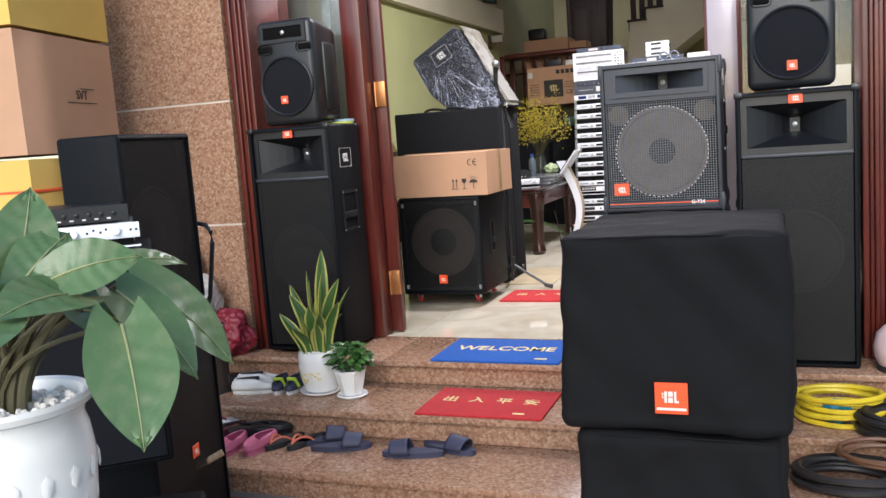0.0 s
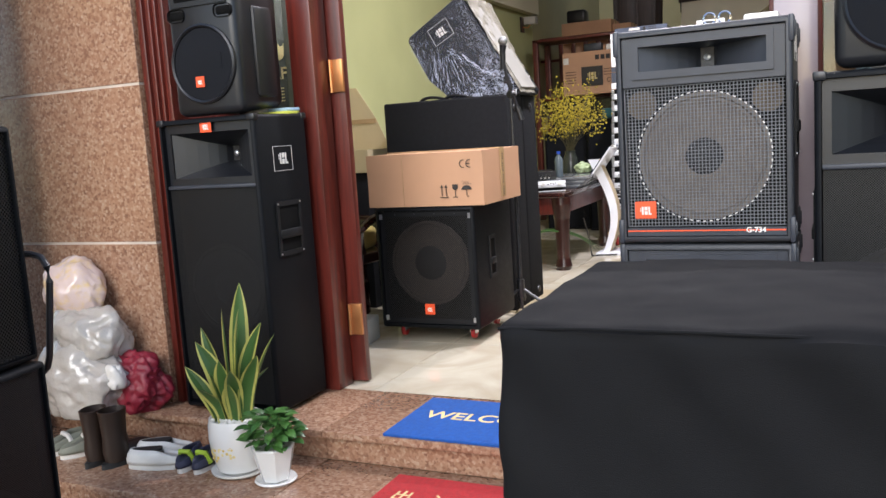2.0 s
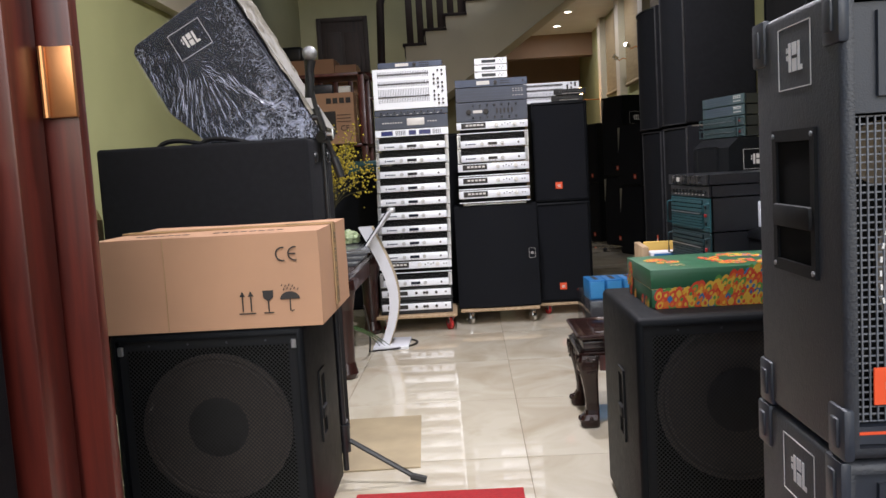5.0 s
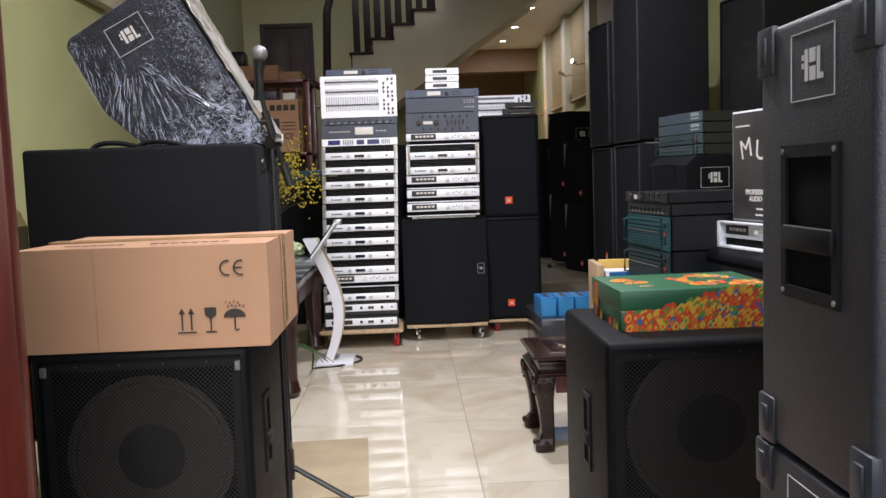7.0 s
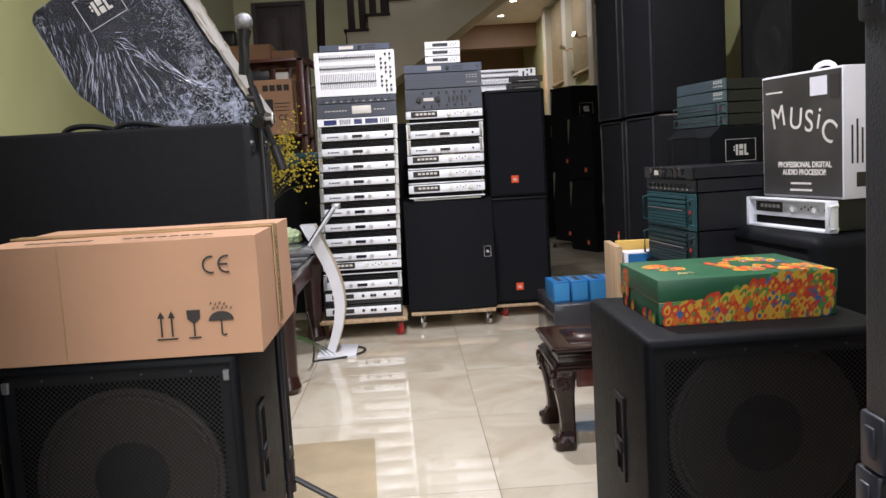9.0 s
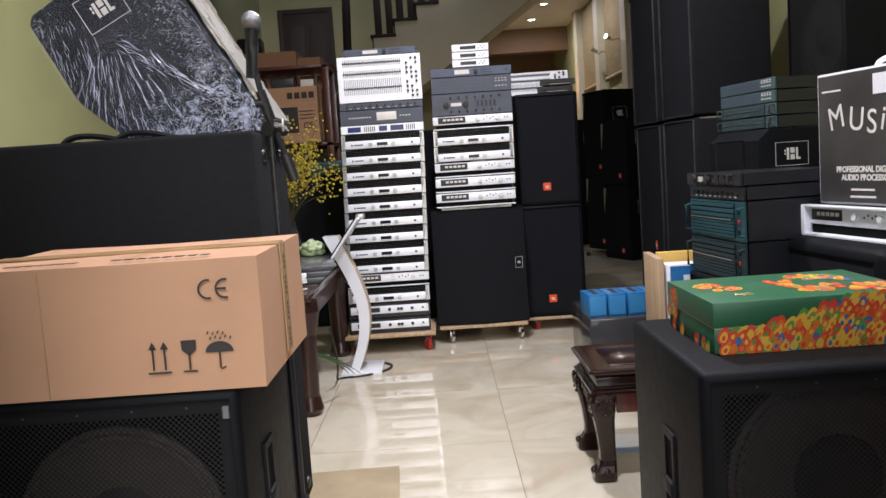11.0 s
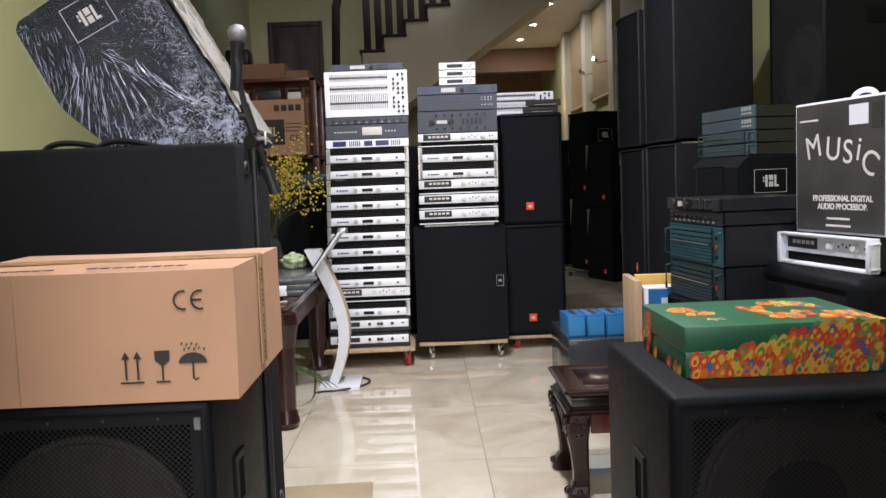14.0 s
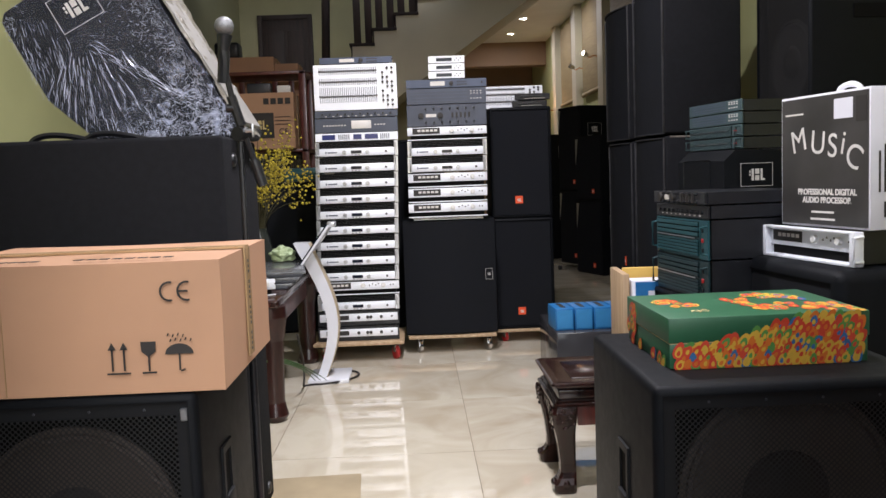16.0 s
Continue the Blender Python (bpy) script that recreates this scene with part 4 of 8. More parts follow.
# ---------------------------------------------------------------- cartons and cases
def arrows(bm, m, s=1.0):
    """Handling pictograms: two arrows, a goblet and an umbrella."""
    def poly(pts):
        b = bmesh.new()
        prism(b, [(x * s, y * s) for x, y in pts], -0.0005, 0.0005, "z")
        merge(bm, b, m)
    for x in (-0.062, -0.042):
        poly([(x - 0.0015, -0.022), (x + 0.0015, -0.022), (x + 0.0015, 0.016), (x - 0.0015, 0.016)])
        poly([(x - 0.007, 0.014), (x + 0.007, 0.014), (x, 0.027)])
    poly([(-0.072, -0.028), (-0.032, -0.028), (-0.032, -0.025), (-0.072, -0.025)])
    poly([(-0.013, 0.027), (-0.012, 0.010), (-0.002, 0.002), (0.002, 0.002), (0.012, 0.010), (0.013, 0.027)])
    poly([(-0.0015, -0.024), (0.0015, -0.024), (0.0015, 0.003), (-0.0015, 0.003)])
    poly([(-0.012, -0.028), (0.012, -0.028), (0.012, -0.025), (-0.012, -0.025)])
    poly([(0.052 + 0.024 * math.cos(a), 0.004 + 0.018 * math.sin(a)) for a in [math.pi * k / 10 for k in range(11)]])
    poly([(0.0505, -0.024), (0.0535, -0.024), (0.0535, 0.005), (0.0505, 0.005)])
    poly([(0.0535, -0.027), (0.061, -0.024), (0.061, -0.021), (0.0535, -0.024)])
    for k in range(9):
        x0, y0 = 0.036 + 0.0085 * (k % 5) - 0.004 * (k // 5), 0.025 + 0.008 * (k // 5) + 0.002 * (k % 2)
        poly([(x0, y0), (x0 + 0.0022, y0), (x0 + 0.0042, y0 + 0.005), (x0 + 0.0020, y0 + 0.005)])


def carton(name, label, at, w, d, h, rz=0, mat=CARDBOARD, tape_axis="x", dent=0.004):
    """A closed cardboard box with flaps meeting on top and tape over the joint."""
    s = thing(name, label, "carton", at, rz)
    b = bmesh.new()
    bmesh.ops.create_cube(b, size=1)
    bmesh.ops.subdivide_edges(b, edges=b.edges[:], cuts=5, use_grid_fill=True)
    for v in b.verts:
        q = noise.noise_vector(Vector((v.co.x * 2 + at[0], v.co.y * 2 + at[1], v.co.z * 2)))
        v.co = (v.co.x * w, (v.co.y + 0.5) * d, (v.co.z + 0.5) * h)
        if 0.002 < v.co.z:
            v.co += q * dent
    part("box", b, mat, s)
    bm = bmesh.new()
    if tape_axis == "x":
        box(bm, -w / 2 - 0.002, w / 2 + 0.0035, d / 2 - 0.028, d / 2 + 0.028, h + 0.001, h + 0.003 + dent * 0.6)
        box(bm, w / 2 + 0.002, w / 2 + 0.0055, d / 2 - 0.028, d / 2 + 0.028, 0.02, h + 0.002)
    else:
        box(bm, -0.028, 0.028, -0.003, d, h + 0.001, h + 0.003 + dent * 0.6)
        box(bm, -0.028, 0.028, -0.006, -0.003, h * 0.6, h)
    part("tape", bm, TAPE, s, "strip of brown packing tape")
    part("flap_joint", box(bmesh.new(), w / 2 - 0.002, w / 2 + 0.0062, d / 2 - 0.0012, d / 2 + 0.0012, 0.02, h) if tape_axis == "x" else box(bmesh.new(), -0.001, 0.001, 0, d, h, h + 0.004), TAPE, s)
    return s


c = carton("carton", "brown cardboard carton with handling symbols on the subwoofer", (-2.0915, 5.955, 0.7105), 0.645, 0.53, 0.268)
m = front(0.1745, -0.008, 0.075)
bm = bmesh.new()
arrows(bm, m, 1.18)
part("handling_print", bm, INK, c, "printed handling symbols")
bm = bmesh.new()
for cx in (0.2235, 0.2580):
    ring = [(math.cos(a), math.sin(a)) for a in [radians(75 + 210 * k / 16) for k in range(17)]]
    b = prism(bmesh.new(), [(0.0205 * x, 0.0205 * y) for x, y in ring] + [(0.0165 * x, 0.0165 * y) for x, y in reversed(ring)], -0.0005, 0.0005, "z")
    if cx > 0.24:
        box(b, -0.017, 0.002, -0.002, 0.002, -0.0005, 0.0005)
    merge(bm, b, front(cx, -0.0085, 0.207))
part("lettering", bm, INK, c, "printed conformity letters")
part("top_print", bars(bmesh.new(), [(-0.20 + 0.022 * k, -0.184 + 0.022 * k, 0.035, 0.052) for k in range(7)] + [(0.02 + 0.026 * k, 0.038 + 0.026 * k, 0.035, 0.052) for k in range(8)], Matrix.Translation((0, 0, 0.2725))), INK, c, "dark print along the top flap")
part("tape_print", bars(bmesh.new(), [(-0.004, 0.004, 0.03 + 0.012 * k, 0.037 + 0.012 * k) for k in range(18) if k % 5 != 4], side_r(0.3290, 0.265, 0)), INK, c, "dark print along the tape")
part("crease", box(bmesh.new(), -0.1155, -0.1145, -0.0058, -0.003, 0.003, 0.264), TAPE, c, smooth=False)

cs = thing("equipment_case", "large matt black equipment case with corner studs", "case", (-2.322, 6.75, 0.0))
part("body", box(bmesh.new(), -0.398, 0.398, 0, 0.27, 0, 1.27, 0.014, 3), CARPET, cs)
part("back_half", box(bmesh.new(), -0.398, 0.398, 0.282, 0.52, 0, 1.268, 0.012, 3), CARPET, cs)
part("joint", box(bmesh.new(), -0.392, 0.392, 0.268, 0.284, 0.006, 1.262), BAFFLE, cs)
for y in (0.14, 0.42):
    for z in (0.06, 1.2):
        part("stud", lathe(bmesh.new(), [(0.022, 0), (0.020, 0.006), (0.008, 0.010), (0.001, 0.010)], 16, side_r(0.398, y, z)), PLASTIC, cs, "round plastic stud")
for x in (-0.10, 0.06):
    part("strap_handle", tube(bmesh.new(), bezier((x - 0.10, 0.12, 1.268), (x - 0.08, 0.12, 1.302), (x + 0.0, 0.12, 1.297), (x + 0.09, 0.12, 1.268)), 0.010, 6), PLASTIC, cs, "black carrying strap")

# ---------------------------------------------------------------- rack gear
def unit(name, parent, x, z, w, h, d, mat, label, kind, body=PLASTIC):
    """One rack unit: chassis, face plate, ears and its controls. Face at y = 0."""
    u = thing(name, label, "rack unit", (parent[0] + x, parent[1], parent[2] + z))
    ear = 0.024
    part("chassis", box(bmesh.new(), -w / 2 + ear, w / 2 - ear, 0.02, d, 0.003, h - 0.003), body, u)
    if kind == "amp":
        part("face", box(bmesh.new(), -w / 2 + ear, w / 2 - ear, -0.018, 0.02, 0.006, h * 0.56, 0.006), mat, u, "bright curved face plate")
        part("vent", box(bmesh.new(), -w / 2 + ear, w / 2 - ear, 0.004, 0.02, h * 0.58, h - 0.006), BAFFLE, u)
        for k in range(3):
            part("vent_bar", box(bmesh.new(), -w / 2 + ear, w / 2 - ear, -0.004, 0.004, h * (0.64 + 0.10 * k), h * (0.64 + 0.10 * k) + 0.003), PLASTIC, u)
        for sx in (-1, 1):
            part("ear", box(bmesh.new(), sx * (w / 2 - ear / 2) - ear / 2, sx * (w / 2 - ear / 2) + ear / 2, -0.002, 0.003, 0.002, h - 0.002), ALU, u, smooth=False)
        for sx in (-1, 1):
            part("grip", tube(bmesh.new(), [(sx * (w / 2 - 0.016), 0, 0.012), (sx * (w / 2 - 0.016), -0.03, 0.014), (sx * (w / 2 - 0.016), -0.03, h - 0.014), (sx * (w / 2 - 0.016), 0, h - 0.012)], 0.006, 6), ALU, u, "bright rack handle")
        z0 = h * 0.30
        part("display", box(bmesh.new(), -0.035, 0.03, -0.0200, -0.017, z0 - 0.009, z0 + 0.010, 0.001, 1), SCREEN, u, "small dark display")
        for kx in (-0.075, 0.065):
            part("knob", lathe(bmesh.new(), [(0.013, 0), (0.012, 0.008), (0.010, 0.010), (0.001, 0.010)], 14, front(kx, -0.018, z0)), ALU, u)
        part("mark", bars(bmesh.new(), [(-0.19, -0.182, -0.006, 0.006), (-0.176, -0.120, -0.0035, 0.0035)], front(0, -0.0186, z0)), BLUEPANEL, u)
        part("button_row", bars(bmesh.new(), [(-0.03, -0.022, -0.018, -0.014), (-0.010, -0.002, -0.018, -0.014), (0.010, 0.018, -0.018, -0.014), (0.172, 0.184, -0.006, 0.006)], front(0, -0.0188, z0)), INK, u)
    elif kind == "pro":
        part("face", box(bmesh.new(), -w / 2, w / 2, -0.006, 0.003, h * 0.38, h - 0.004, 0.002), mat, u, "silver face plate")
        part("lower_face", box(bmesh.new(), -w / 2, w / 2, -0.003, 0.003, 0.003, h * 0.10), mat, u)
        part("grille_slot", box(bmesh.new(), -w / 2 + 0.02, w / 2 - 0.02, -0.001, 0.006, h * 0.11, h * 0.37), BAFFLE, u)
        part("mark_plate", bars(bmesh.new(), [(-0.215, -0.045, -0.019, 0.019)], front(0, -0.0066, h * 0.69)), INK, u)
        part("mark", bars(bmesh.new(), [(-0.184 + 0.026 * k, -0.165 + 0.026 * k, -0.005, 0.008) for k in range(5)], front(0, -0.0074, h * 0.70)), PALE, u, "pale maker's mark")
        for kx in (0.03, 0.155):
            part("knob", lathe(bmesh.new(), [(0.014, 0), (0.013, 0.012), (0.011, 0.014), (0.001, 0.014)], 16, front(kx, -0.006, h * 0.68)), WHITE, u)
        part("button_row", bars(bmesh.new(), [(0.065, 0.072, -0.004, 0.003), (0.085, 0.092, 0.004, 0.011), (0.105, 0.112, -0.004, 0.003), (0.122, 0.129, 0.004, 0.011), (0.195, 0.202, -0.003, 0.004), (0.212, 0.219, -0.003, 0.004)], front(0, -0.0066, h * 0.68)), INK, u)
    elif kind == "black":
        part("face", box(bmesh.new(), -w / 2 + 0.01, w / 2 - 0.01, -0.004, 0.003, h * 0.3, h * 0.8, 0.002), mat, u, "pale control strip")
        part("lower_face", box(bmesh.new(), -w / 2, w / 2, 0.0, 0.006, 0.004, h - 0.004), PLASTIC, u)
        part("mark_plate", bars(bmesh.new(), [(-0.20, -0.06, -0.014, 0.014)], front(0, -0.0046, h * 0.55)), INK, u)
        for kx in (0.0, 0.055, 0.075, 0.14):
            part("knob", lathe(bmesh.new(), [(0.010, 0), (0.009, 0.009), (0.001, 0.010)], 12, front(kx, -0.004, h * 0.55)), INK, u)
        part("button_row", bars(bmesh.new(), [(0.20, 0.212, -0.004, 0.006)], front(0, -0.0048, h * 0.55)), INK, u)
    else:
        part("face", box(bmesh.new(), -w / 2, w / 2, -0.004, 0.004, 0.002, h - 0.002, 0.0015, 1), mat, u)
        if kind == "eq":
            n = 31
            for j, (zz, hh, lift) in enumerate(((0.85, 0.075, 0.0), (0.62, 0.075, 0.0), (0.335, 0.165, -0.18))):
                rows, caps = [], []
                for k in range(n):
                    x0 = -w / 2 + 0.035 + k * (w - 0.150) / n
                    rows.append((x0, x0 + 0.0034, -h * hh, h * hh))
                    q = h * hh * lift + 0.0012 * math.sin(k * 1.9 + j)
                    caps.append((x0 - 0.003, x0 + 0.0064, q - 0.005, q + 0.005))
                part("fader_bank", bars(bmesh.new(), rows, front(0, -0.0044, h * zz)), DARKPANEL, u)
                part("fader_cap_row", bars(bmesh.new(), caps, front(0, -0.0052, h * zz), 0.002), INK, u)
            for r_ in range(9):
                for c_ in range(3):
                    if (r_ + c_) % 4:
                        part("knob", lathe(bmesh.new(), [(0.0075, 0), (0.007, 0.008), (0.001, 0.009)], 10, front(w / 2 - 0.085 + c_ * 0.028, -0.004, h * (0.1 + 0.1 * r_))), INK, u)
        elif kind == "display":
            part("display", box(bmesh.new(), -0.03, 0.09, -0.007, -0.003, h * 0.25, h * 0.8, 0.002), PALE, u, "lit pale display")
            part("button_row", bars(bmesh.new(), [(-0.2 + 0.018 * k, -0.19 + 0.018 * k, -0.004, 0.003) for k in range(8)] + [(0.11 + 0.018 * k, 0.12 + 0.018 * k, -0.003, 0.003) for k in range(4)], front(0, -0.0046, h * 0.5)), PALE, u)
        elif kind == "knobs":
            for k in range(10):
                part("knob", lathe(bmesh.new(), [(0.007, 0), (0.006, 0.008), (0.001, 0.009)], 10, front(-w / 2 + 0.045 + k * (w - 0.09) / 9, -0.004, h * 0.5)), PLASTIC, u)
            part("mark_row", bars(bmesh.new(), [(-w / 2 + 0.06 + k * (w - 0.09) / 9, -w / 2 + 0.072 + k * (w - 0.09) / 9, -h * 0.3, -h * 0.22) for k in range(9)], front(0, -0.0046, h * 0.5)), PALE, u)
        elif kind == "mixer":
            for j in range(2):
                for k in range(7):
                    part("knob", lathe(bmesh.new(), [(0.007, 0), (0.006, 0.010), (0.001, 0.011)], 10, front(-0.13 + k * 0.05, -0.004, h * (0.2 + 0.62 * j))), PLASTIC, u)
            for k in (-0.16, -0.04):
                part("dial", lathe(bmesh.new(), [(0.018, 0), (0.017, 0.012), (0.001, 0.013)], 16, front(k, -0.004, h * 0.5)), INK, u)
            part("name_plate", bars(bmesh.new(), [(-0.13, -0.065, -0.010, 0.010)], front(0, -0.0046, h * 0.5)), PALE, u)
            part("fader_row", bars(bmesh.new(), [(0.03 + 0.026 * k, 0.042 + 0.026 * k, -0.016, 0.016) for k in range(5)], front(0, -0.0066, h * 0.5), 0.004), INK, u)
        elif kind == "small":
            part("display", bars(bmesh.new(), [(-w * 0.28, w * 0.15, -h * 0.22, h * 0.22)], front(0, -0.0046, h * 0.5)), SCREEN, u)
            part("button_row", bars(bmesh.new(), [(w * (0.22 + 0.05 * k), w * (0.245 + 0.05 * k), h * (0.05 if k % 2 else -0.2), h * (0.2 if k % 2 else -0.05)) for k in range(4)], front(0, -0.0046, h * 0.5)), INK, u)
        elif kind == "blue":
            for xa, xb in ((-0.21, -0.13), (-0.02, 0.03), (0.05, 0.13)):
                part("display", bars(bmesh.new(), [(xa, xb, -h * 0.3, h * 0.3)], front(0, -0.0046, h * 0.5)), NAVYSCREEN, u, "dark blue display")
            part("fader_row", bars(bmesh.new(), [(-0.11 + 0.012 * k, -0.104 + 0.012 * k, -h * 0.3, h * 0.3) for k in range(6)] + [(0.145 + 0.012 * k, 0.151 + 0.012 * k, -h * 0.3, h * 0.3) for k in range(5)], front(0, -0.0046, h * 0.5)), DARKPANEL, u)
        elif kind == "processor":
            part("display", bars(bmesh.new(), [(-0.10, -0.01, -h * 0.24, h * 0.24)], front(0, -0.0046, h * 0.5)), PALE, u)
            part("dial", lathe(bmesh.new(), [(0.013, 0), (0.012, 0.012), (0.001, 0.013)], 16, front(0.03, -0.004, h * 0.5)), INK, u)
            part("button_row", bars(bmesh.new(), [(0.065 + 0.013 * k, 0.075 + 0.013 * k, y, y + 0.007) for k in range(5) for y in (-0.012, 0.004)] + [(0.215, 0.225, -0.006, 0.008)], front(0, -0.0046, h * 0.5)), INK, u)
        elif kind == "graphic":
            part("slot_row", bars(bmesh.new(), [(-w / 2 + 0.03, w / 2 - 0.12, y, y + 0.004) for y in (-h * 0.3, -h * 0.1, h * 0.12, h * 0.3)], front(0, -0.0046, h * 0.5)), BLUEPANEL, u)
            part("mark_row", bars(bmesh.new(), [(w / 2 - 0.10 + 0.02 * k, w / 2 - 0.09 + 0.02 * k, y, y + 0.004) for k in range(4) for y in (-h * 0.2, h * 0.1, h * 0.25)], front(0, -0.0046, h * 0.5)), PALE, u)
        elif kind == "ribbed":
            for z0, z1, step in ((0.08, 0.50, 5), (0.56, 0.94, 3)):
                part("recess", box(bmesh.new(), -w / 2 + 0.012, w / 2 - 0.075, -0.0052, -0.0042, h * z0, h * z1), BAFFLE, u)
                for k in range(step):
                    za = h * (z0 + (z1 - z0) * (k + 0.15) / step)
                    part("rib", box(bmesh.new(), -w / 2 + 0.014, w / 2 - 0.078, -0.010, -0.0045, za, za + h * (z1 - z0) / step * 0.72, 0.001, 1), mat, u)
            part("light_line", box(bmesh.new(), -w / 2 + 0.02, w / 2 - 0.10, -0.0125, -0.010, h * 0.52, h * 0.545), ALU, u)
            for k in range(3):
                part("button", box(bmesh.new(), w / 2 - 0.055, w / 2 - 0.037, -0.010, -0.003, h * (0.2 + 0.24 * k), h * (0.3 + 0.24 * k), 0.002), (PLASTIC, REDRUBBER, PLASTIC)[k], u)
            for sx in (-1, 1):
                part("grip", tube(bmesh.new(), [(sx * (w / 2 - 0.012), -0.003, h * 0.15), (sx * (w / 2 - 0.012), -0.028, h * 0.18), (sx * (w / 2 - 0.012), -0.028, h * 0.82), (sx * (w / 2 - 0.012), -0.003, h * 0.85)], 0.005, 6), mat, u)
    return u


def dolly(label, at, w, d, wheel=REDRUBBER):
    s = thing("dolly", label, "dolly", at)
    part("board", box(bmesh.new(), -w / 2, w / 2, 0, d, -0.02, 0, 0.003), PLY, s)
    for x in (-w / 2 + 0.07, w / 2 - 0.05):
        for y in (0.05, d - 0.06):
            caster(s, x, y, -0.02, (at[2] - 0.022) / 2.3, wheel, 25)
    return s


dolly("plywood dolly on red casters under the amplifier tower", (-1.757, 9.44, 0.12), 0.56, 0.46)
zz = 0.12
A_STACK = [("power_amplifier", 0.0965, "black", "black power amplifier with pale control strip")] * 2 + [("power_amplifier", 0.0955, "amp", "silver power amplifier with handles and small display")] \
    + [("power_amplifier", 0.088, "pro", "silver two-channel power amplifier with round knobs")] + [("power_amplifier", 0.0955, "amp", "silver power amplifier with handles and small display")] * 9 \
    + [("signal_processor", 0.052, "blue", "silver-blue signal processor with dark displays"), ("tuner_unit", 0.090, "display", "dark rack unit with a lit pale display"),
       ("patch_unit", 0.044, "knobs", "dark rack unit with a row of knobs"), ("graphic_equaliser", 0.278, "eq", "white graphic equaliser with rows of faders"), ("processor", 0.042, "processor", "slim grey processor lying on top")]
for k, (nm, h, kind, label) in enumerate(A_STACK):
    w = {"processor": 0.44}.get(kind, 0.503)
    mat = {"black": SILVER, "amp": SILVER, "pro": SILVER, "blue": SILVER, "display": DARKPANEL, "knobs": DARKPANEL, "eq": EQWHITE, "processor": BLUEPANEL}[kind]
    u = unit(nm, (-1.757, 9.50, 0), 0.055 * (zz - 0.12) / 1.7, zz, w, h - 0.0005, 0.38, mat, label, kind)
    tagged(u, group="amplifier tower")
    zz += h

dolly("plywood dolly on bright casters under the black subwoofer", (-1.17, 9.60, 0.115), 0.56, 0.56, CHROME)
sb = thing("subwoofer", "black subwoofer with curved full-width grille under amplifiers", "subwoofer", (-1.17, 9.60, 0.115))
part("body", box(bmesh.new(), -0.295, 0.295, 0.03, 0.58, 0, 0.735, 0.012), TOLEX, sb)
bm = bmesh.new()
prism(bm, [(-0.29 + 0.58 * k / 12, 0.03 - 0.035 * math.sin(math.pi * k / 12)) for k in range(13)], 0.012, 0.722, "z")
part("grille", bm, FOAM, sb, "bowed black grille")
frame_mark(sb, front(0.245, 0.018, 0.38), 0.045, 0.07)
part("label_strip", box(bmesh.new(), -0.22, 0.22, 0.02, 0.06, 0.7352, 0.748), WHITE, sb)
zz = 0.865
B_STACK = [("power_amplifier", 0.094, "pro", SILVER, 0.495, "silver two-channel power amplifier with round knobs")] * 3 + [("power_amplifier", 0.100, "amp", SILVER, 0.495, "silver power amplifier with handles and small display")] * 2 \
    + [("power_amplifier", 0.086, "pro", SILVER, 0.495, "silver two-channel power amplifier with round knobs"), ("rack_mixer", 0.135, "mixer", DARKPANEL, 0.495, "dark rack mixer with knobs and short faders"),
       ("equaliser", 0.100, "graphic", DARKPANEL, 0.495, "dark grey graphic equaliser"), ("processor", 0.056, "processor", BLUEPANEL, 0.50, "blue-grey processor with pale display")] \
    + [("wireless_receiver", 0.047, "small", EQWHITE, 0.225, "small white receiver with dark display")] * 3
for k, (nm, h, kind, mat, w, label) in enumerate(B_STACK):
    u = unit(nm, (-1.172 if w > 0.3 else -1.17, 9.60, 0), 0.02 * (zz - 0.8), zz, w, h - 0.0005, 0.36, mat, label, kind, body=WHITE if kind == "small" else PLASTIC)
    tagged(u, group="amplifier stack")
    zz += h

dolly("plywood dolly under stacked loudspeakers", (-0.672, 9.85, 0.09), 0.40, 0.45, REDRUBBER)
plain_cab("loudspeaker", "black loudspeaker with orange badge on a dolly", (-0.672, 9.85, 0.09), 0, 0.402, 0.45, 0.74, (-0.02, 0.12), FOAM, cone=False)
plain_cab("loudspeaker", "black loudspeaker with orange badge stacked on another", (-0.671, 9.85, 0.83), 0, 0.405, 0.45, 0.725, (-0.02, 0.12), FOAM, cone=False)
unit("graphic_equaliser", (-0.74, 9.98, 0), 0, 1.555, 0.48, 0.15, 0.3, EQWHITE, "white graphic equaliser on a loudspeaker", "eq")
for k in range(2):
    unit("wireless_receiver", (-0.60, 9.90, 0), 0.02 * k, 1.5555 + 0.046 * k, 0.23, 0.044, 0.07, PLASTIC, "small black receiver box", "knobs")

# ---------------------------------------------------------------- right-hand side of the shop
# grey for the thin highlight lines painted on the grille edges and lips
EDGELIGHT = material("cabinet_edge_highlight_grey", (0.034, 0.034, 0.038), 0.5, dark=0.4, scale=14, bump=0.1)
# strip colour painted as light caught along the rounded top edge
TOPLIGHT = material("cabinet_top_highlight", (0.20, 0.175, 0.145), 0.8, dark=0.4, scale=18, fine=200, bump=0.2)


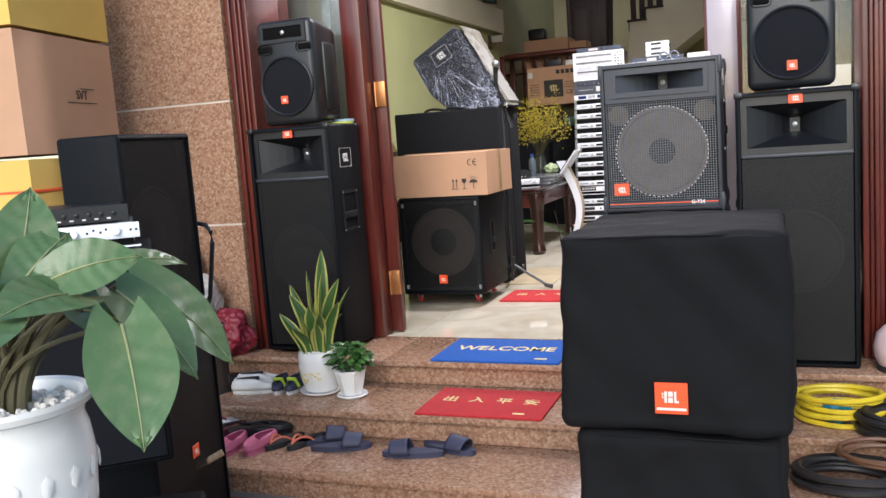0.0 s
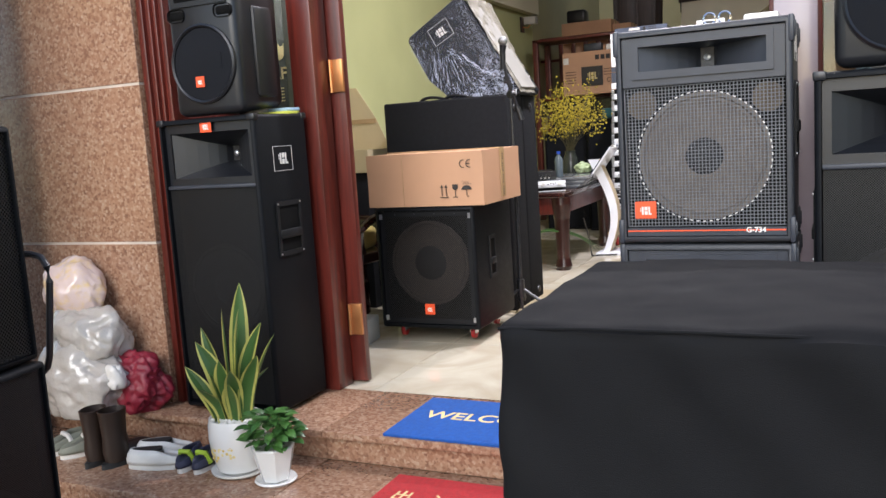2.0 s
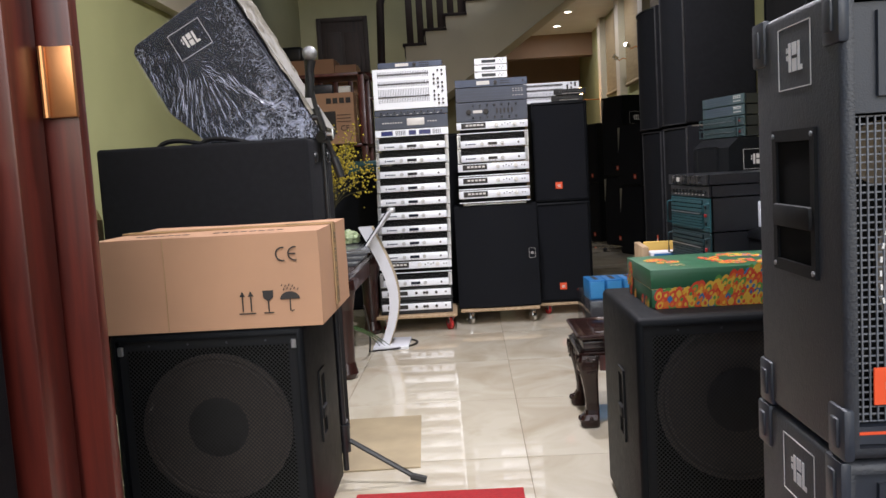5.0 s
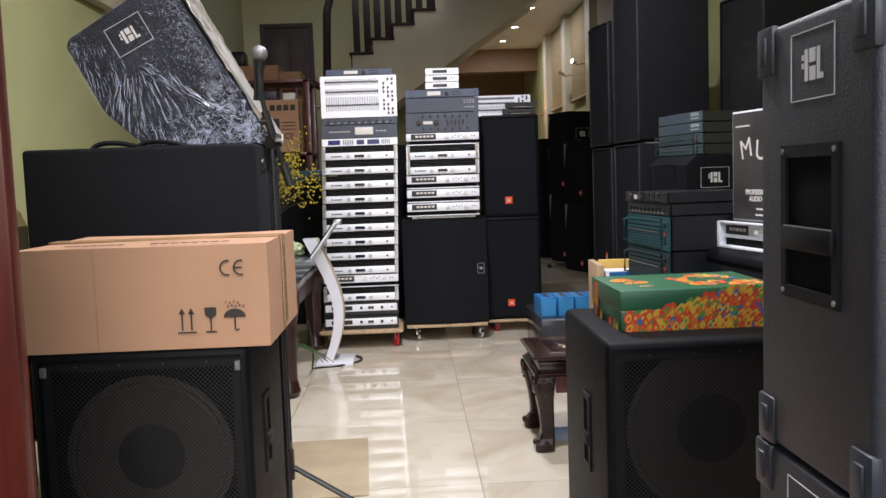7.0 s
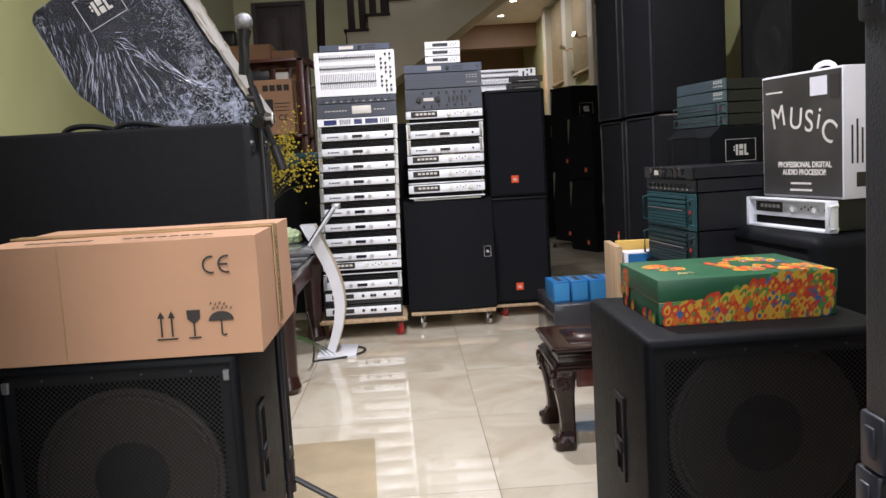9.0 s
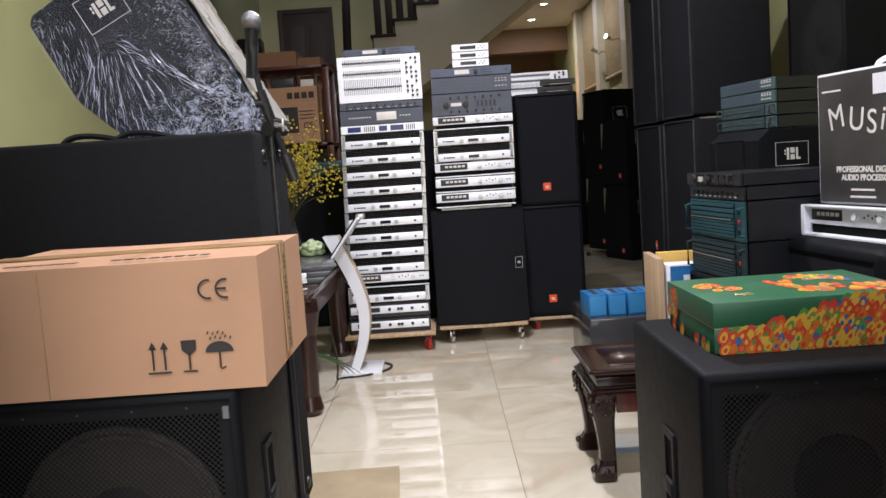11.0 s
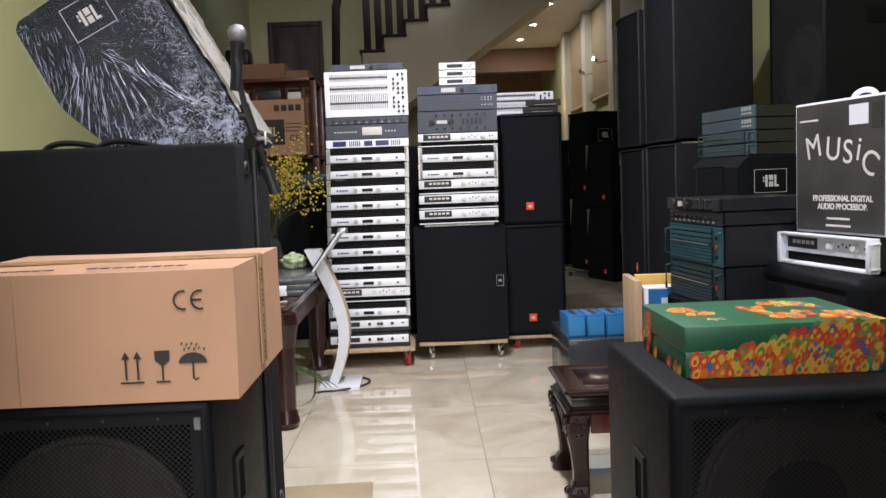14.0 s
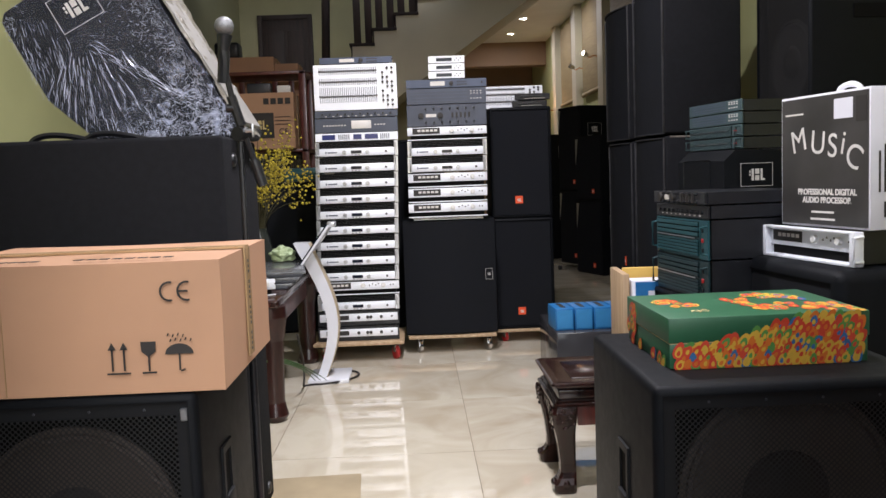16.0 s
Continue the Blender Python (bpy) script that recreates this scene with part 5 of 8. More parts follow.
def side_cab(label, x, y, z, w, h, d, badge_z, lower=False):
    """Tall cabinet whose front looks into the aisle (towards -x)."""
    s = thing("loudspeaker", label, "loudspeaker", (x, y, z), -90, group="tall cabinets along the wall")
    part("body", box(bmesh.new(), -w / 2, w / 2, 0.03, d, 0.012, h - 0.004, 0.014, 3), CARPET, s)
    bm = bmesh.new()
    prism(bm, [(-w / 2 + 0.010 + (w - 0.020) * k / 12, 0.035 - 0.06 * math.sin(math.pi * k / 12)) for k in range(13)], 0.020, h - 0.020, "z")
    part("grille", bm, FOAM, s, "bowed black grille")
    for sx in (-1, 1):
        part("grille_edge_highlight", box(bmesh.new(), sx * (w / 2 - 0.006) - 0.004, sx * (w / 2 - 0.006) + 0.004, 0.020, 0.031, 0.018, h - 0.018, 0.002), EDGELIGHT, s, "grey strip painted as the highlight on a grille edge")
    for zz_ in (0.013, h - 0.018):
        b_ = bmesh.new()
        prism(b_, [(-w / 2 + 0.008 + (w - 0.016) * k / 12, 0.030 - 0.064 * math.sin(math.pi * k / 12)) for k in range(13)], zz_, zz_ + 0.007, "z")
        part("grille_lip", b_, EDGELIGHT, s)
    if lower:
        part("top_edge_highlight", box(bmesh.new(), w / 2 - 0.014, w / 2 + 0.001, 0.06, d - 0.02, h - 0.014, h - 0.004, 0.003), TOPLIGHT, s, "grey-brown strip painted as light caught on the top edge")
    if badge_z:
        badge(s, front(w / 2 - 0.12, 0.004, badge_z), 0.05, 0.06)
    return s


for y in (9.0, 9.72):
    side_cab("tall black loudspeaker with bowed grille and small badge", 0.0, y + 0.31, 0.0, 0.63, 1.305, 0.46, 0.52, lower=True)
    side_cab("tall black loudspeaker stacked on another", 0.0 if y < 9.5 else -0.012, y + 0.31, 1.301, 0.63, 1.02 if y < 9.5 else 0.872, 0.465, 0)

cab = plain_cab("loudspeaker", "large black loudspeaker with perforated grille, stacked high", (0.325, 8.15, 1.27), -86, 0.50, 0.55, 0.75, (-0.19, 0.115), GRILLE)
b = bmesh.new()
box(b, -0.075, 0.075, -0.03, 0.03, 0, 0.004, 0.0015, 1)
part("handle_slot", b, BAFFLE, cab, "recessed handle slot", m=side_r(0.2505, 0.27, 0.50))
plain_cab("loudspeaker", "large black loudspeaker standing on the floor", (0.335, 8.15, 0.0), -86, 0.51, 0.55, 1.265, None, FINEGRILLE)


def turned_unit(name, at, rz, w, h, d, mat, label, kind, body=PLASTIC):
    u = unit(name, (0, 0, 0), 0, 0, w, h, d, mat, label, kind, body)
    u.matrix_basis = pose(*at, 0, 0, rz)
    return u


plain_cab("loudspeaker", "black loudspeaker under stacked amplifiers", (-0.35, 7.54, 0.0), -84, 0.52, 0.45, 0.63, None, FOAM, cone=False)
turned_unit("power_amplifier", (-0.335, 7.54, 0.631), -84, 0.483, 0.148, 0.40, DARKTEAL, "dark teal-fronted power amplifier in a stack", "ribbed")
turned_unit("power_amplifier", (-0.335, 7.54, 0.780), -84, 0.483, 0.150, 0.40, TEAL, "teal-fronted power amplifier in a stack", "ribbed")
turned_unit("disc_player", (-0.335, 7.54, 0.931), -84, 0.483, 0.052, 0.38, PLASTIC, "black disc player in a stack", "knobs")
turned_unit("mixer_unit", (-0.345, 7.54, 0.984), -84, 0.483, 0.050, 0.38, PLASTIC, "black rack mixer on top of the stack", "mixer")
mon = thing("stage_monitor", "black wedge stage monitor with horn", "loudspeaker", (-0.13, 7.93, 0.985), -84)
bm = bmesh.new()
prism(bm, [(0.0, 0.0), (0.27, 0.0), (0.27, 0.20), (0.05, 0.205), (0.0, 0.16)], -0.23, 0.23, "x")
part("body", bm, TOLEX, mon, smooth=False)
horn(mon, -0.17, 0.10, 0.03, 0.165, -0.002, 0.09)
frame_mark(mon, side_r(0.2315, 0.14, 0.10), 0.14, 0.095)
plain_cab("loudspeaker", "black loudspeaker under a stage monitor", (-0.10, 7.95, 0.0), -86, 0.48, 0.30, 0.984, None, FOAM, cone=False)
for k in range(4):
    turned_unit("power_amplifier", (-0.055, 7.95, 1.192 + 0.052 * k), -80, 0.44, 0.0515, 0.21, GREYTEAL, "grey-green slim power amplifier in a stack", "ribbed" if k < 2 else "graphic")

plain_cab("loudspeaker", "black loudspeaker with rounded top under an amplifier", (-0.12, 7.10, 0.0), -84, 0.62, 0.6, 0.79, None, FOAM, cone=False, bevel=0.04)
wamp = turned_unit("power_amplifier", (-0.02, 7.11, 0.792), -80, 0.483, 0.112, 0.40, SILVER, "white-silver power amplifier with rack handles", "pro")
for sx in (-1, 1):
    part("ear", box(bmesh.new(), sx * 0.2415 - 0.013, sx * 0.2415 + 0.013, -0.030, 0.006, 0.0, 0.112, 0.004), SILVER, wamp, "thick bright end cheek")
    part("grip", tube(bmesh.new(), [(sx * 0.256, 0.0, 0.016), (sx * 0.272, -0.045, 0.018), (sx * 0.272, -0.045, 0.094), (sx * 0.256, 0.0, 0.096)], 0.006, 8), SILVER, wamp, "bright rack handle")
part("top_lip", box(bmesh.new(), -0.228, 0.228, -0.030, 0.0, 0.104, 0.112, 0.002), SILVER, wamp)
part("lower_lip", box(bmesh.new(), -0.228, 0.228, -0.030, 0.0, 0.0, 0.010, 0.002), SILVER, wamp)
mb = thing("product_box", "dark grey printed box with white sides and carrying handle", "box", (0.008, 7.09, 0.906), -79)
WHITECARD = material("white_card", (0.74, 0.74, 0.80), 0.5, dark=0.96, bump=0.03)
GREYCARD = material("charcoal_printed_card", (0.055, 0.052, 0.050), 0.45, dark=0.55, scale=4, bump=0.02)
part("box", box(bmesh.new(), -0.228, 0.228, 0, 0.30, 0, 0.45, 0.003), WHITECARD, mb)
part("front_print", box(bmesh.new(), -0.221, 0.221, -0.0022, -0.0002, 0.008, 0.442), GREYCARD, mb, "charcoal printed front")
for ch, dx, dz, ang in (("M", -0.125, 0.285, 12), ("U", -0.022, 0.275, -6), ("S", 0.052, 0.262, -4), ("i", 0.105, 0.27, -12), ("C", 0.155, 0.225, -28)):
    lettering("lettering", ch, 0.112, PALE, mb, front(dx, -0.0028, dz + 0.008) @ Matrix.Rotation(radians(ang), 4, "Z"))
lettering("lettering", "PROFESSIONAL DIGITAL\nAUDIO PROCESSOR", 0.0275, PALE, mb, front(0.02, -0.0028, 0.105), weight=0.001)
part("small_print", bars(bmesh.new(), [(-0.20, -0.10, 0.385, 0.391), (-0.055, 0.06, 0.048, 0.055), (-0.06, 0.065, 0.024, 0.031)], front(0, -0.0026, 0)), PALE, mb)
part("sticker", bars(bmesh.new(), [(0.06, 0.15, 0.36, 0.425)], front(0, -0.003, 0)), WHITECARD, mb, "white barcode sticker")
part("mark_plate", bars(bmesh.new(), [(0.165, 0.212, 0.345, 0.425)], front(0, -0.0028, 0)), INK, mb)
part("side_print", bars(bmesh.new(), [(-0.10, -0.06, 0.04, 0.09), (-0.12, -0.113, 0.12, 0.25), (-0.10, -0.093, 0.12, 0.27), (-0.08, -0.073, 0.12, 0.24), (-0.06, -0.053, 0.12, 0.26)], side_r(0.2285, 0.15, 0)), INK, mb)
part("carry_handle", tube(bmesh.new(), bezier((-0.05, 0.10, 0.45), (-0.05, 0.10, 0.488), (0.06, 0.10, 0.488), (0.06, 0.10, 0.45)), 0.010, 8), WHITECARD, mb, "white plastic carrying handle")

# gift box on the subwoofer
gb = thing("gift_box", "green gift box with colourful feather pattern", "box", (-0.607, 6.058, 0.6885), 0.5)
gb.scale = (0.775, 1.02, 0.80)
GREENCARD = material("green_card", (0.025, 0.12, 0.055), 0.4, dark=0.9, bump=0.03)
part("base", box(bmesh.new(), -0.285, 0.285, 0, 0.34, 0, 0.068, 0.002), GREENCARD, gb)
part("lid", box(bmesh.new(), -0.288, 0.288, -0.003, 0.343, 0.071, 0.140, 0.002), GREENCARD, gb)
part("gold_edge", box(bmesh.new(), -0.284, 0.284, 0.001, 0.339, 0.066, 0.073), GOLDPRINT, gb, "thin gold edge")
FEATHERS = leaf_material("feather_print", (0.60, 0.05, 0.02), (0.66, 0.40, 0.05), 0.45)
ramp = [x for x in FEATHERS.node_tree.nodes if x.type == "VALTORGB" and len(x.color_ramp.elements) == 2][0].color_ramp
ramp.interpolation = "CONSTANT"
for pos, col in ((0.15, (0.66, 0.16, 0.02, 1)), (0.35, (0.70, 0.42, 0.05, 1)), (0.55, (0.10, 0.28, 0.06, 1)), (0.65, (0.62, 0.06, 0.03, 1)), (0.8, (0.04, 0.14, 0.34, 1))):
    ramp.elements.new(pos).color = col
ramp.elements[-1].position = 0.86


def feathers(m, cells, size, seed):
    """Overlapping drop shapes with an eye, each a tiny raised print."""
    rnd = random.Random(seed)
    bm = bmesh.new()
    for k, (x, y) in enumerate(cells):
        ang = rnd.uniform(-0.75, -0.1)
        for j, s in enumerate((1.0, 0.62, 0.3)):
            b = bmesh.new()
            vs = [b.verts.new((s * size * (0.5 * math.sin(a) * (1 - 0.25 * math.cos(a))), s * size * 0.75 * math.cos(a) - size * 0.1 * j, 0.0002 * (j + 1) + 0.0000045 * k)) for a in [2 * math.pi * i / 12 for i in range(12)]]
            b.faces.new(vs[::-1])
            merge(bm, b, m @ pose(x, y, 0, 0, 0, math.degrees(ang)))
    return bm


rnd = random.Random(4)
cells = [(-0.28 + 0.024 * i + 0.012 * (r % 2) + rnd.uniform(-0.003, 0.003), 0.122 - 0.0175 * r + rnd.uniform(-0.002, 0.002)) for r in range(7) for i in range(24)]
cells = [(x, z) for x, z in cells if z < 0.055 + 0.24 * max(0, x + 0.20) and -0.262 < x < 0.268]
part("feather_pattern", feathers(front(0, -0.0036, 0), cells, 0.034, 5), FEATHERS, gb, "printed red, yellow and green feathers", smooth=False)
cells = [(-0.28 + 0.55 * rnd.random(), 0.01 + 0.3 * rnd.random()) for _ in range(300)]
cells = [(x, y) for x, y in cells if (abs(y - 0.06 - 0.25 * (0.28 - x)) < 0.05 and x > 0.0) or (abs(x + 0.2) < 0.06 and abs(y - 0.2) < 0.05) or (abs(x - 0.08) < 0.13 and abs(y - 0.21 - 0.05 * math.sin(14 * x)) < 0.035)]
part("lid_pattern", feathers(Matrix.Translation((0, 0, 0.1405)), cells, 0.030, 6), FEATHERS, gb, "printed feathers on the lid", smooth=False)
cells = [(-0.16 + 0.32 * rnd.random(), 0.01 + 0.12 * rnd.random()) for _ in range(80)]
part("end_pattern", feathers(side_l(-0.2885, 0.17, 0), [c for c in cells if c[0] < -0.08 and c[1] > 0.04 or c[1] < 0.02], 0.03, 7), FEATHERS, gb, smooth=False)
lettering("lettering", "AJC", 0.035, GOLDPRINT, gb, pose(-0.165, 0.075, 0.1418))

# ---------------------------------------------------------------- plants
LEAF = leaf_material("large_leaf_green", (0.050, 0.100, 0.050), (0.105, 0.185, 0.060), 0.33, (0.15, 0.19, 0.09))
VEIN = material("pale_leaf_vein", (0.28, 0.30, 0.14), 0.5)
SNAKE = leaf_material("snake_leaf_green", (0.020, 0.052, 0.018), (0.055, 0.12, 0.03), 0.33)
SNAKEEDGE = material("yellow_leaf_edge", (0.44, 0.42, 0.11), 0.4)
SMALLLEAF = leaf_material("small_leaf_green", (0.02, 0.065, 0.015), (0.065, 0.16, 0.035), 0.35)
STEM = material("brown_green_stem", (0.08, 0.07, 0.03), 0.6)
PEBBLE = leaf_material("white_pebbles", (0.55, 0.53, 0.48), (0.78, 0.76, 0.72), 0.6)


def heart_leaf(bm, vein, base, tip, up, width, droop=0.06, ribs=True):
    """A broad pointed leaf from base to tip, folded along its midrib and wavy between the veins."""
    base, tip, up = Vector(base), Vector(tip), Vector(up).normalized()
    ax = tip - base
    ln = ax.length
    ax.normalize()
    sd = ax.cross(up).normalized()
    nn = sd.cross(ax).normalized()
    rows = 30 if ribs else 10
    b = bmesh.new()
    grid, mid = [], []
    for k in range(rows + 1):
        s = k / rows
        w = width * 0.5 * (math.sin(math.pi * min(1, s * 0.92 + 0.10)) ** 0.75) * (1 - 0.25 * s) if k < rows else 0.001
        line = []
        for j in range(-4, 5):
            u = j / 4
            back = -0.22 * ln * (abs(u) ** 1.5) * (1 - s) ** 4
            h = droop * (4 * s * (1 - s)) + 0.10 * w * abs(u) ** 1.3 * 1.2 + (0.0042 * math.sin(s * 40 - abs(u) * 9) * min(1, abs(u) * 3) * (1 - abs(u) ** 3) if ribs else 0)
            line.append(b.verts.new(base + ax * (s * ln + back) + sd * (u * w) + nn * h))
        grid.append(line)
        mid.append(base + ax * (s * ln) + nn * (droop * 4 * s * (1 - s) + 0.0015))
    for a, c in zip(grid, grid[1:]):
        for j in range(8):
            b.faces.new((a[j], a[j + 1], c[j + 1], c[j]))
    merge(bm, b)
    tube(vein, mid, lambda s: 0.0035 * (1 - 0.8 * s), 6)


LEAVES = [((-1.34, 2.258, 0.745), (-1.243, 2.172, 0.516), (0.75, -0.5, 0.45), 0.20), ((-1.451, 2.373, 0.792), (-1.299, 2.423, 0.584), (0.5, -0.2, 0.9), 0.17),
          ((-1.53, 2.51, 0.80), (-1.345, 2.62, 0.56), (0.55, -0.1, 0.9), 0.22), ((-1.495, 2.321, 0.76), (-1.345, 2.37, 0.67), (0.2, -0.4, 0.9), 0.15),
          ((-1.50, 2.25, 0.84), (-1.365, 2.37, 0.868), (0.5, -0.75, 0.6), 0.14), ((-1.46, 2.28, 0.80), (-1.43, 2.04, 0.80), (0.45, -0.35, 0.85), 0.17),
          ((-1.585, 2.245, 0.845), (-1.60, 2.32, 1.03), (0.8, -0.6, 0.1), 0.15), ((-1.544, 2.216, 0.84), (-1.54, 2.353, 0.925), (0.7, -0.6, 0.5), 0.13),
          ((-1.50, 2.10, 0.79), (-1.36, 1.88, 0.74), (0.4, -0.3, 0.9), 0.17), ((-1.62, 2.56, 0.82), (-1.585, 2.79, 0.785), (0.4, -0.5, 0.8), 0.09), ((-1.60, 2.12, 0.82), (-1.56, 2.02, 0.99), (0.7, -0.6, 0.2), 0.15)]
plant = thing("potted_plant", "large-leaved green plant in a white patterned porcelain pot", "plant", (0, 0, 0))
PX, PY = -1.66, 2.24
bm = lathe(bmesh.new(), [(0.001, 0.102), (0.11, 0.102), (0.118, 0.115), (0.135, 0.20), (0.158, 0.33), (0.166, 0.44), (0.158, 0.505), (0.150, 0.53), (0.156, 0.555), (0.170, 0.562), (0.174, 0.575), (0.168, 0.585), (0.155, 0.58), (0.148, 0.55), (0.001, 0.548)], 48, Matrix.Translation((PX, PY, 0)))
pot = part("pot", bm, PORCELAIN, plant, "white porcelain pot with raised leaf pattern")
bm = bmesh.new()
for r_ in range(5):
    for k in range(16):
        a = 2 * math.pi * (k + 0.5 * (r_ % 2)) / 16
        z = 0.17 + r_ * 0.062
        rr = 0.128 + (z - 0.17) * 0.155
        b = bmesh.new()
        bmesh.ops.create_icosphere(b, subdivisions=1, radius=0.02)
        merge(bm, b, pose(PX + rr * math.cos(a), PY + rr * math.sin(a), z, 0, 0, math.degrees(a)) @ Matrix.Diagonal((0.25, 0.75, 1.3, 1)))
part("relief", bm, PORCELAIN, pot)
rnd = random.Random(3)
bm = bmesh.new()
for k in range(170):
    a, q = rnd.uniform(0, 6.283), 0.143 * math.sqrt(rnd.random())
    b = bmesh.new()
    bmesh.ops.create_icosphere(b, subdivisions=1, radius=rnd.uniform(0.007, 0.013))
    merge(bm, b, pose(PX + q * math.cos(a), PY + q * math.sin(a), 0.556 + rnd.uniform(0, 0.008), rnd.uniform(0, 90), rnd.uniform(0, 90)) @ Matrix.Diagonal((1, 0.8, 0.6, 1)))
tagged(part("pebble_fill", bm, PEBBLE, plant, "white pebbles"), kind="stuff")
for base, tip, up, w in LEAVES:
    bm, vn = bmesh.new(), bmesh.new()
    heart_leaf(bm, vn, base, tip, up, w, 0.02)
    lf = part("leaf", bm, LEAF, plant)
    part("midrib", vn, VEIN, lf)
    root = Vector((PX + 0.03 * rnd.uniform(-1, 1), PY + 0.03 * rnd.uniform(-1, 1), 0.55))
    bb = Vector(base)
    part("stalk", tube(bmesh.new(), bezier(root, root + Vector((0, 0, 0.15)), bb + (root - bb) * 0.3 + Vector((0, 0, 0.04)), bb, 8), 0.006, 6), STEM, plant)
for k in range(4):
    part("stem", tube(bmesh.new(), bezier((PX + 0.03 * k - 0.05, PY, 0.54), (PX + 0.03 * k - 0.05, PY, 0.62), (PX + 0.02 * k, PY + 0.02, 0.7), (PX + 0.05 * k - 0.02, PY + 0.03 * k, 0.78), 8), 0.011, 7), STEM, plant, "brown stem")
solid("equipment_box", box(bmesh.new(), -0.45, 0.36, -0.58, 0.34, 0, 0.46, 0.015, 3), TOLEX, "low black equipment box carrying the big plant pot", "case", (-1.83, 2.42, -0.36), 30)

sp = thing("snake_plant", "snake plant with yellow-edged upright leaves in a white pot", "plant", (-2.21, 4.50, -0.12))
bm = lathe(bmesh.new(), [(0.001, 0.012), (0.072, 0.012), (0.082, 0.02), (0.098, 0.08), (0.105, 0.14), (0.103, 0.19), (0.098, 0.212), (0.094, 0.212), (0.095, 0.19), (0.001, 0.188)], 40)
pt = part("pot", bm, PORCELAIN, sp, "white pot with a painted blossom twig")
part("saucer", lathe(bmesh.new(), [(0.001, 0), (0.09, 0), (0.105, 0.010), (0.107, 0.018), (0.10, 0.018), (0.085, 0.010), (0.001, 0.010)], 40), PORCELAIN, sp, "white saucer")
TWIG = material("brown_painted_twig", (0.12, 0.06, 0.03), 0.4)
BLOSSOM = leaf_material("painted_yellow_blossom", (0.60, 0.42, 0.06), (0.72, 0.62, 0.30), 0.4)
tw, bl = bmesh.new(), bmesh.new()
for k in range(10):
    a0 = math.radians(-120 + k * 6)
    merge(tw, box(bmesh.new(), -0.007, 0.007, -0.0012, 0.0012, 0.0975, 0.1015), pose(0.0, 0, 0.115 + 0.002 * k, 90, 0, math.degrees(a0) + 90))
rnd = random.Random(8)
for k in range(46):
    a0, z = math.radians(rnd.uniform(-122, -62)), rnd.uniform(0.07, 0.165)
    b = bmesh.new()
    bmesh.ops.create_icosphere(b, subdivisions=1, radius=0.006)
    merge(bl, b, pose(0.1015 * math.cos(a0), 0.1015 * math.sin(a0), z, 0, 0, math.degrees(a0)) @ Matrix.Diagonal((0.3, 1, 1, 1)))
part("painted_twig", tw, TWIG, pt)
part("painted_blossom", bl, BLOSSOM, pt)
bm = bmesh.new()
for k in range(60):
    a0, q = rnd.uniform(0, 6.283), 0.09 * math.sqrt(rnd.random())
    b = bmesh.new()
    bmesh.ops.create_icosphere(b, subdivisions=1, radius=0.009)
    merge(bm, b, pose(q * math.cos(a0), q * math.sin(a0), 0.2 + rnd.uniform(0, 0.008)))
tagged(part("pebble_fill", bm, PEBBLE, sp, "white pebbles"), kind="stuff")


def blade(base, tip, width, twist, bow):
    """A stiff sword leaf with a yellow margin: returns the green and the edge meshes."""
    g, e = bmesh.new(), bmesh.new()
    base, tip = Vector(base), Vector(tip)
    sd = Vector((math.cos(twist), math.sin(twist), 0))
    out = Vector((tip.x - base.x, tip.y - base.y, 0))
    L_ = [[], [], [], []]
    M_ = [[], []]
    n_ = 12
    for k in range(n_ + 1):
        s = k / n_
        w = width * 0.5 * (0.55 + 0.9 * s) * (1 - s ** 4) if k < n_ else 0.0008
        p = base.lerp(tip, s) - out * bow * 4 * s * (1 - s)
        nn = sd.cross(Vector((0, 0, 1)))
        for i, u in enumerate((-1, -0.68, 0.68, 1)):
            L_[i].append(p + sd * (u * w) + nn * (0.3 * w * abs(u)))
        M_[0].append(p)
    def strip(bm, rows):
        vs = [[bm.verts.new(q) for q in r] for r in rows]
        for a, c in zip(vs, vs[1:]):
            for k in range(len(a) - 1):
                bm.faces.new((a[k], a[k + 1], c[k + 1], c[k]))
    strip(g, [L_[1], M_[0], L_[2]])
    strip(e, [L_[0], L_[1]])
    strip(e, [L_[2], L_[3]])
    return g, e


for k, (dx, dy, h, w) in enumerate(((-0.16, 0.02, 0.53, 0.045), (-0.11, -0.04, 0.50, 0.05), (-0.06, 0.03, 0.60, 0.05), (0.01, -0.05, 0.44, 0.055), (0.04, 0.03, 0.70, 0.05), (0.09, -0.02, 0.62, 0.05), (0.14, 0.02, 0.56, 0.045),
                                     (0.17, -0.03, 0.46, 0.045), (-0.03, -0.06, 0.40, 0.05), (0.06, -0.06, 0.36, 0.05), (-0.14, 0.05, 0.36, 0.04), (0.12, 0.05, 0.38, 0.045), (0.0, 0.06, 0.52, 0.05), (-0.19, -0.03, 0.40, 0.042), (0.20, 0.02, 0.52, 0.04), (-0.08, -0.07, 0.34, 0.05), (0.10, -0.08, 0.42, 0.045), (-0.02, 0.0, 0.56, 0.04))):
    g, e = blade((dx * 0.35, dy * 0.5, 0.19), (dx * 0.92, dy * 1.5, h), w * 1.5, 0.95 * math.sin(k * 2.1), 0.28 + 0.14 * math.sin(k * 1.3))
    lf = part("leaf", g, SNAKE, sp)
    part("leaf_margin", e, SNAKEEDGE, lf, "yellow leaf margin")

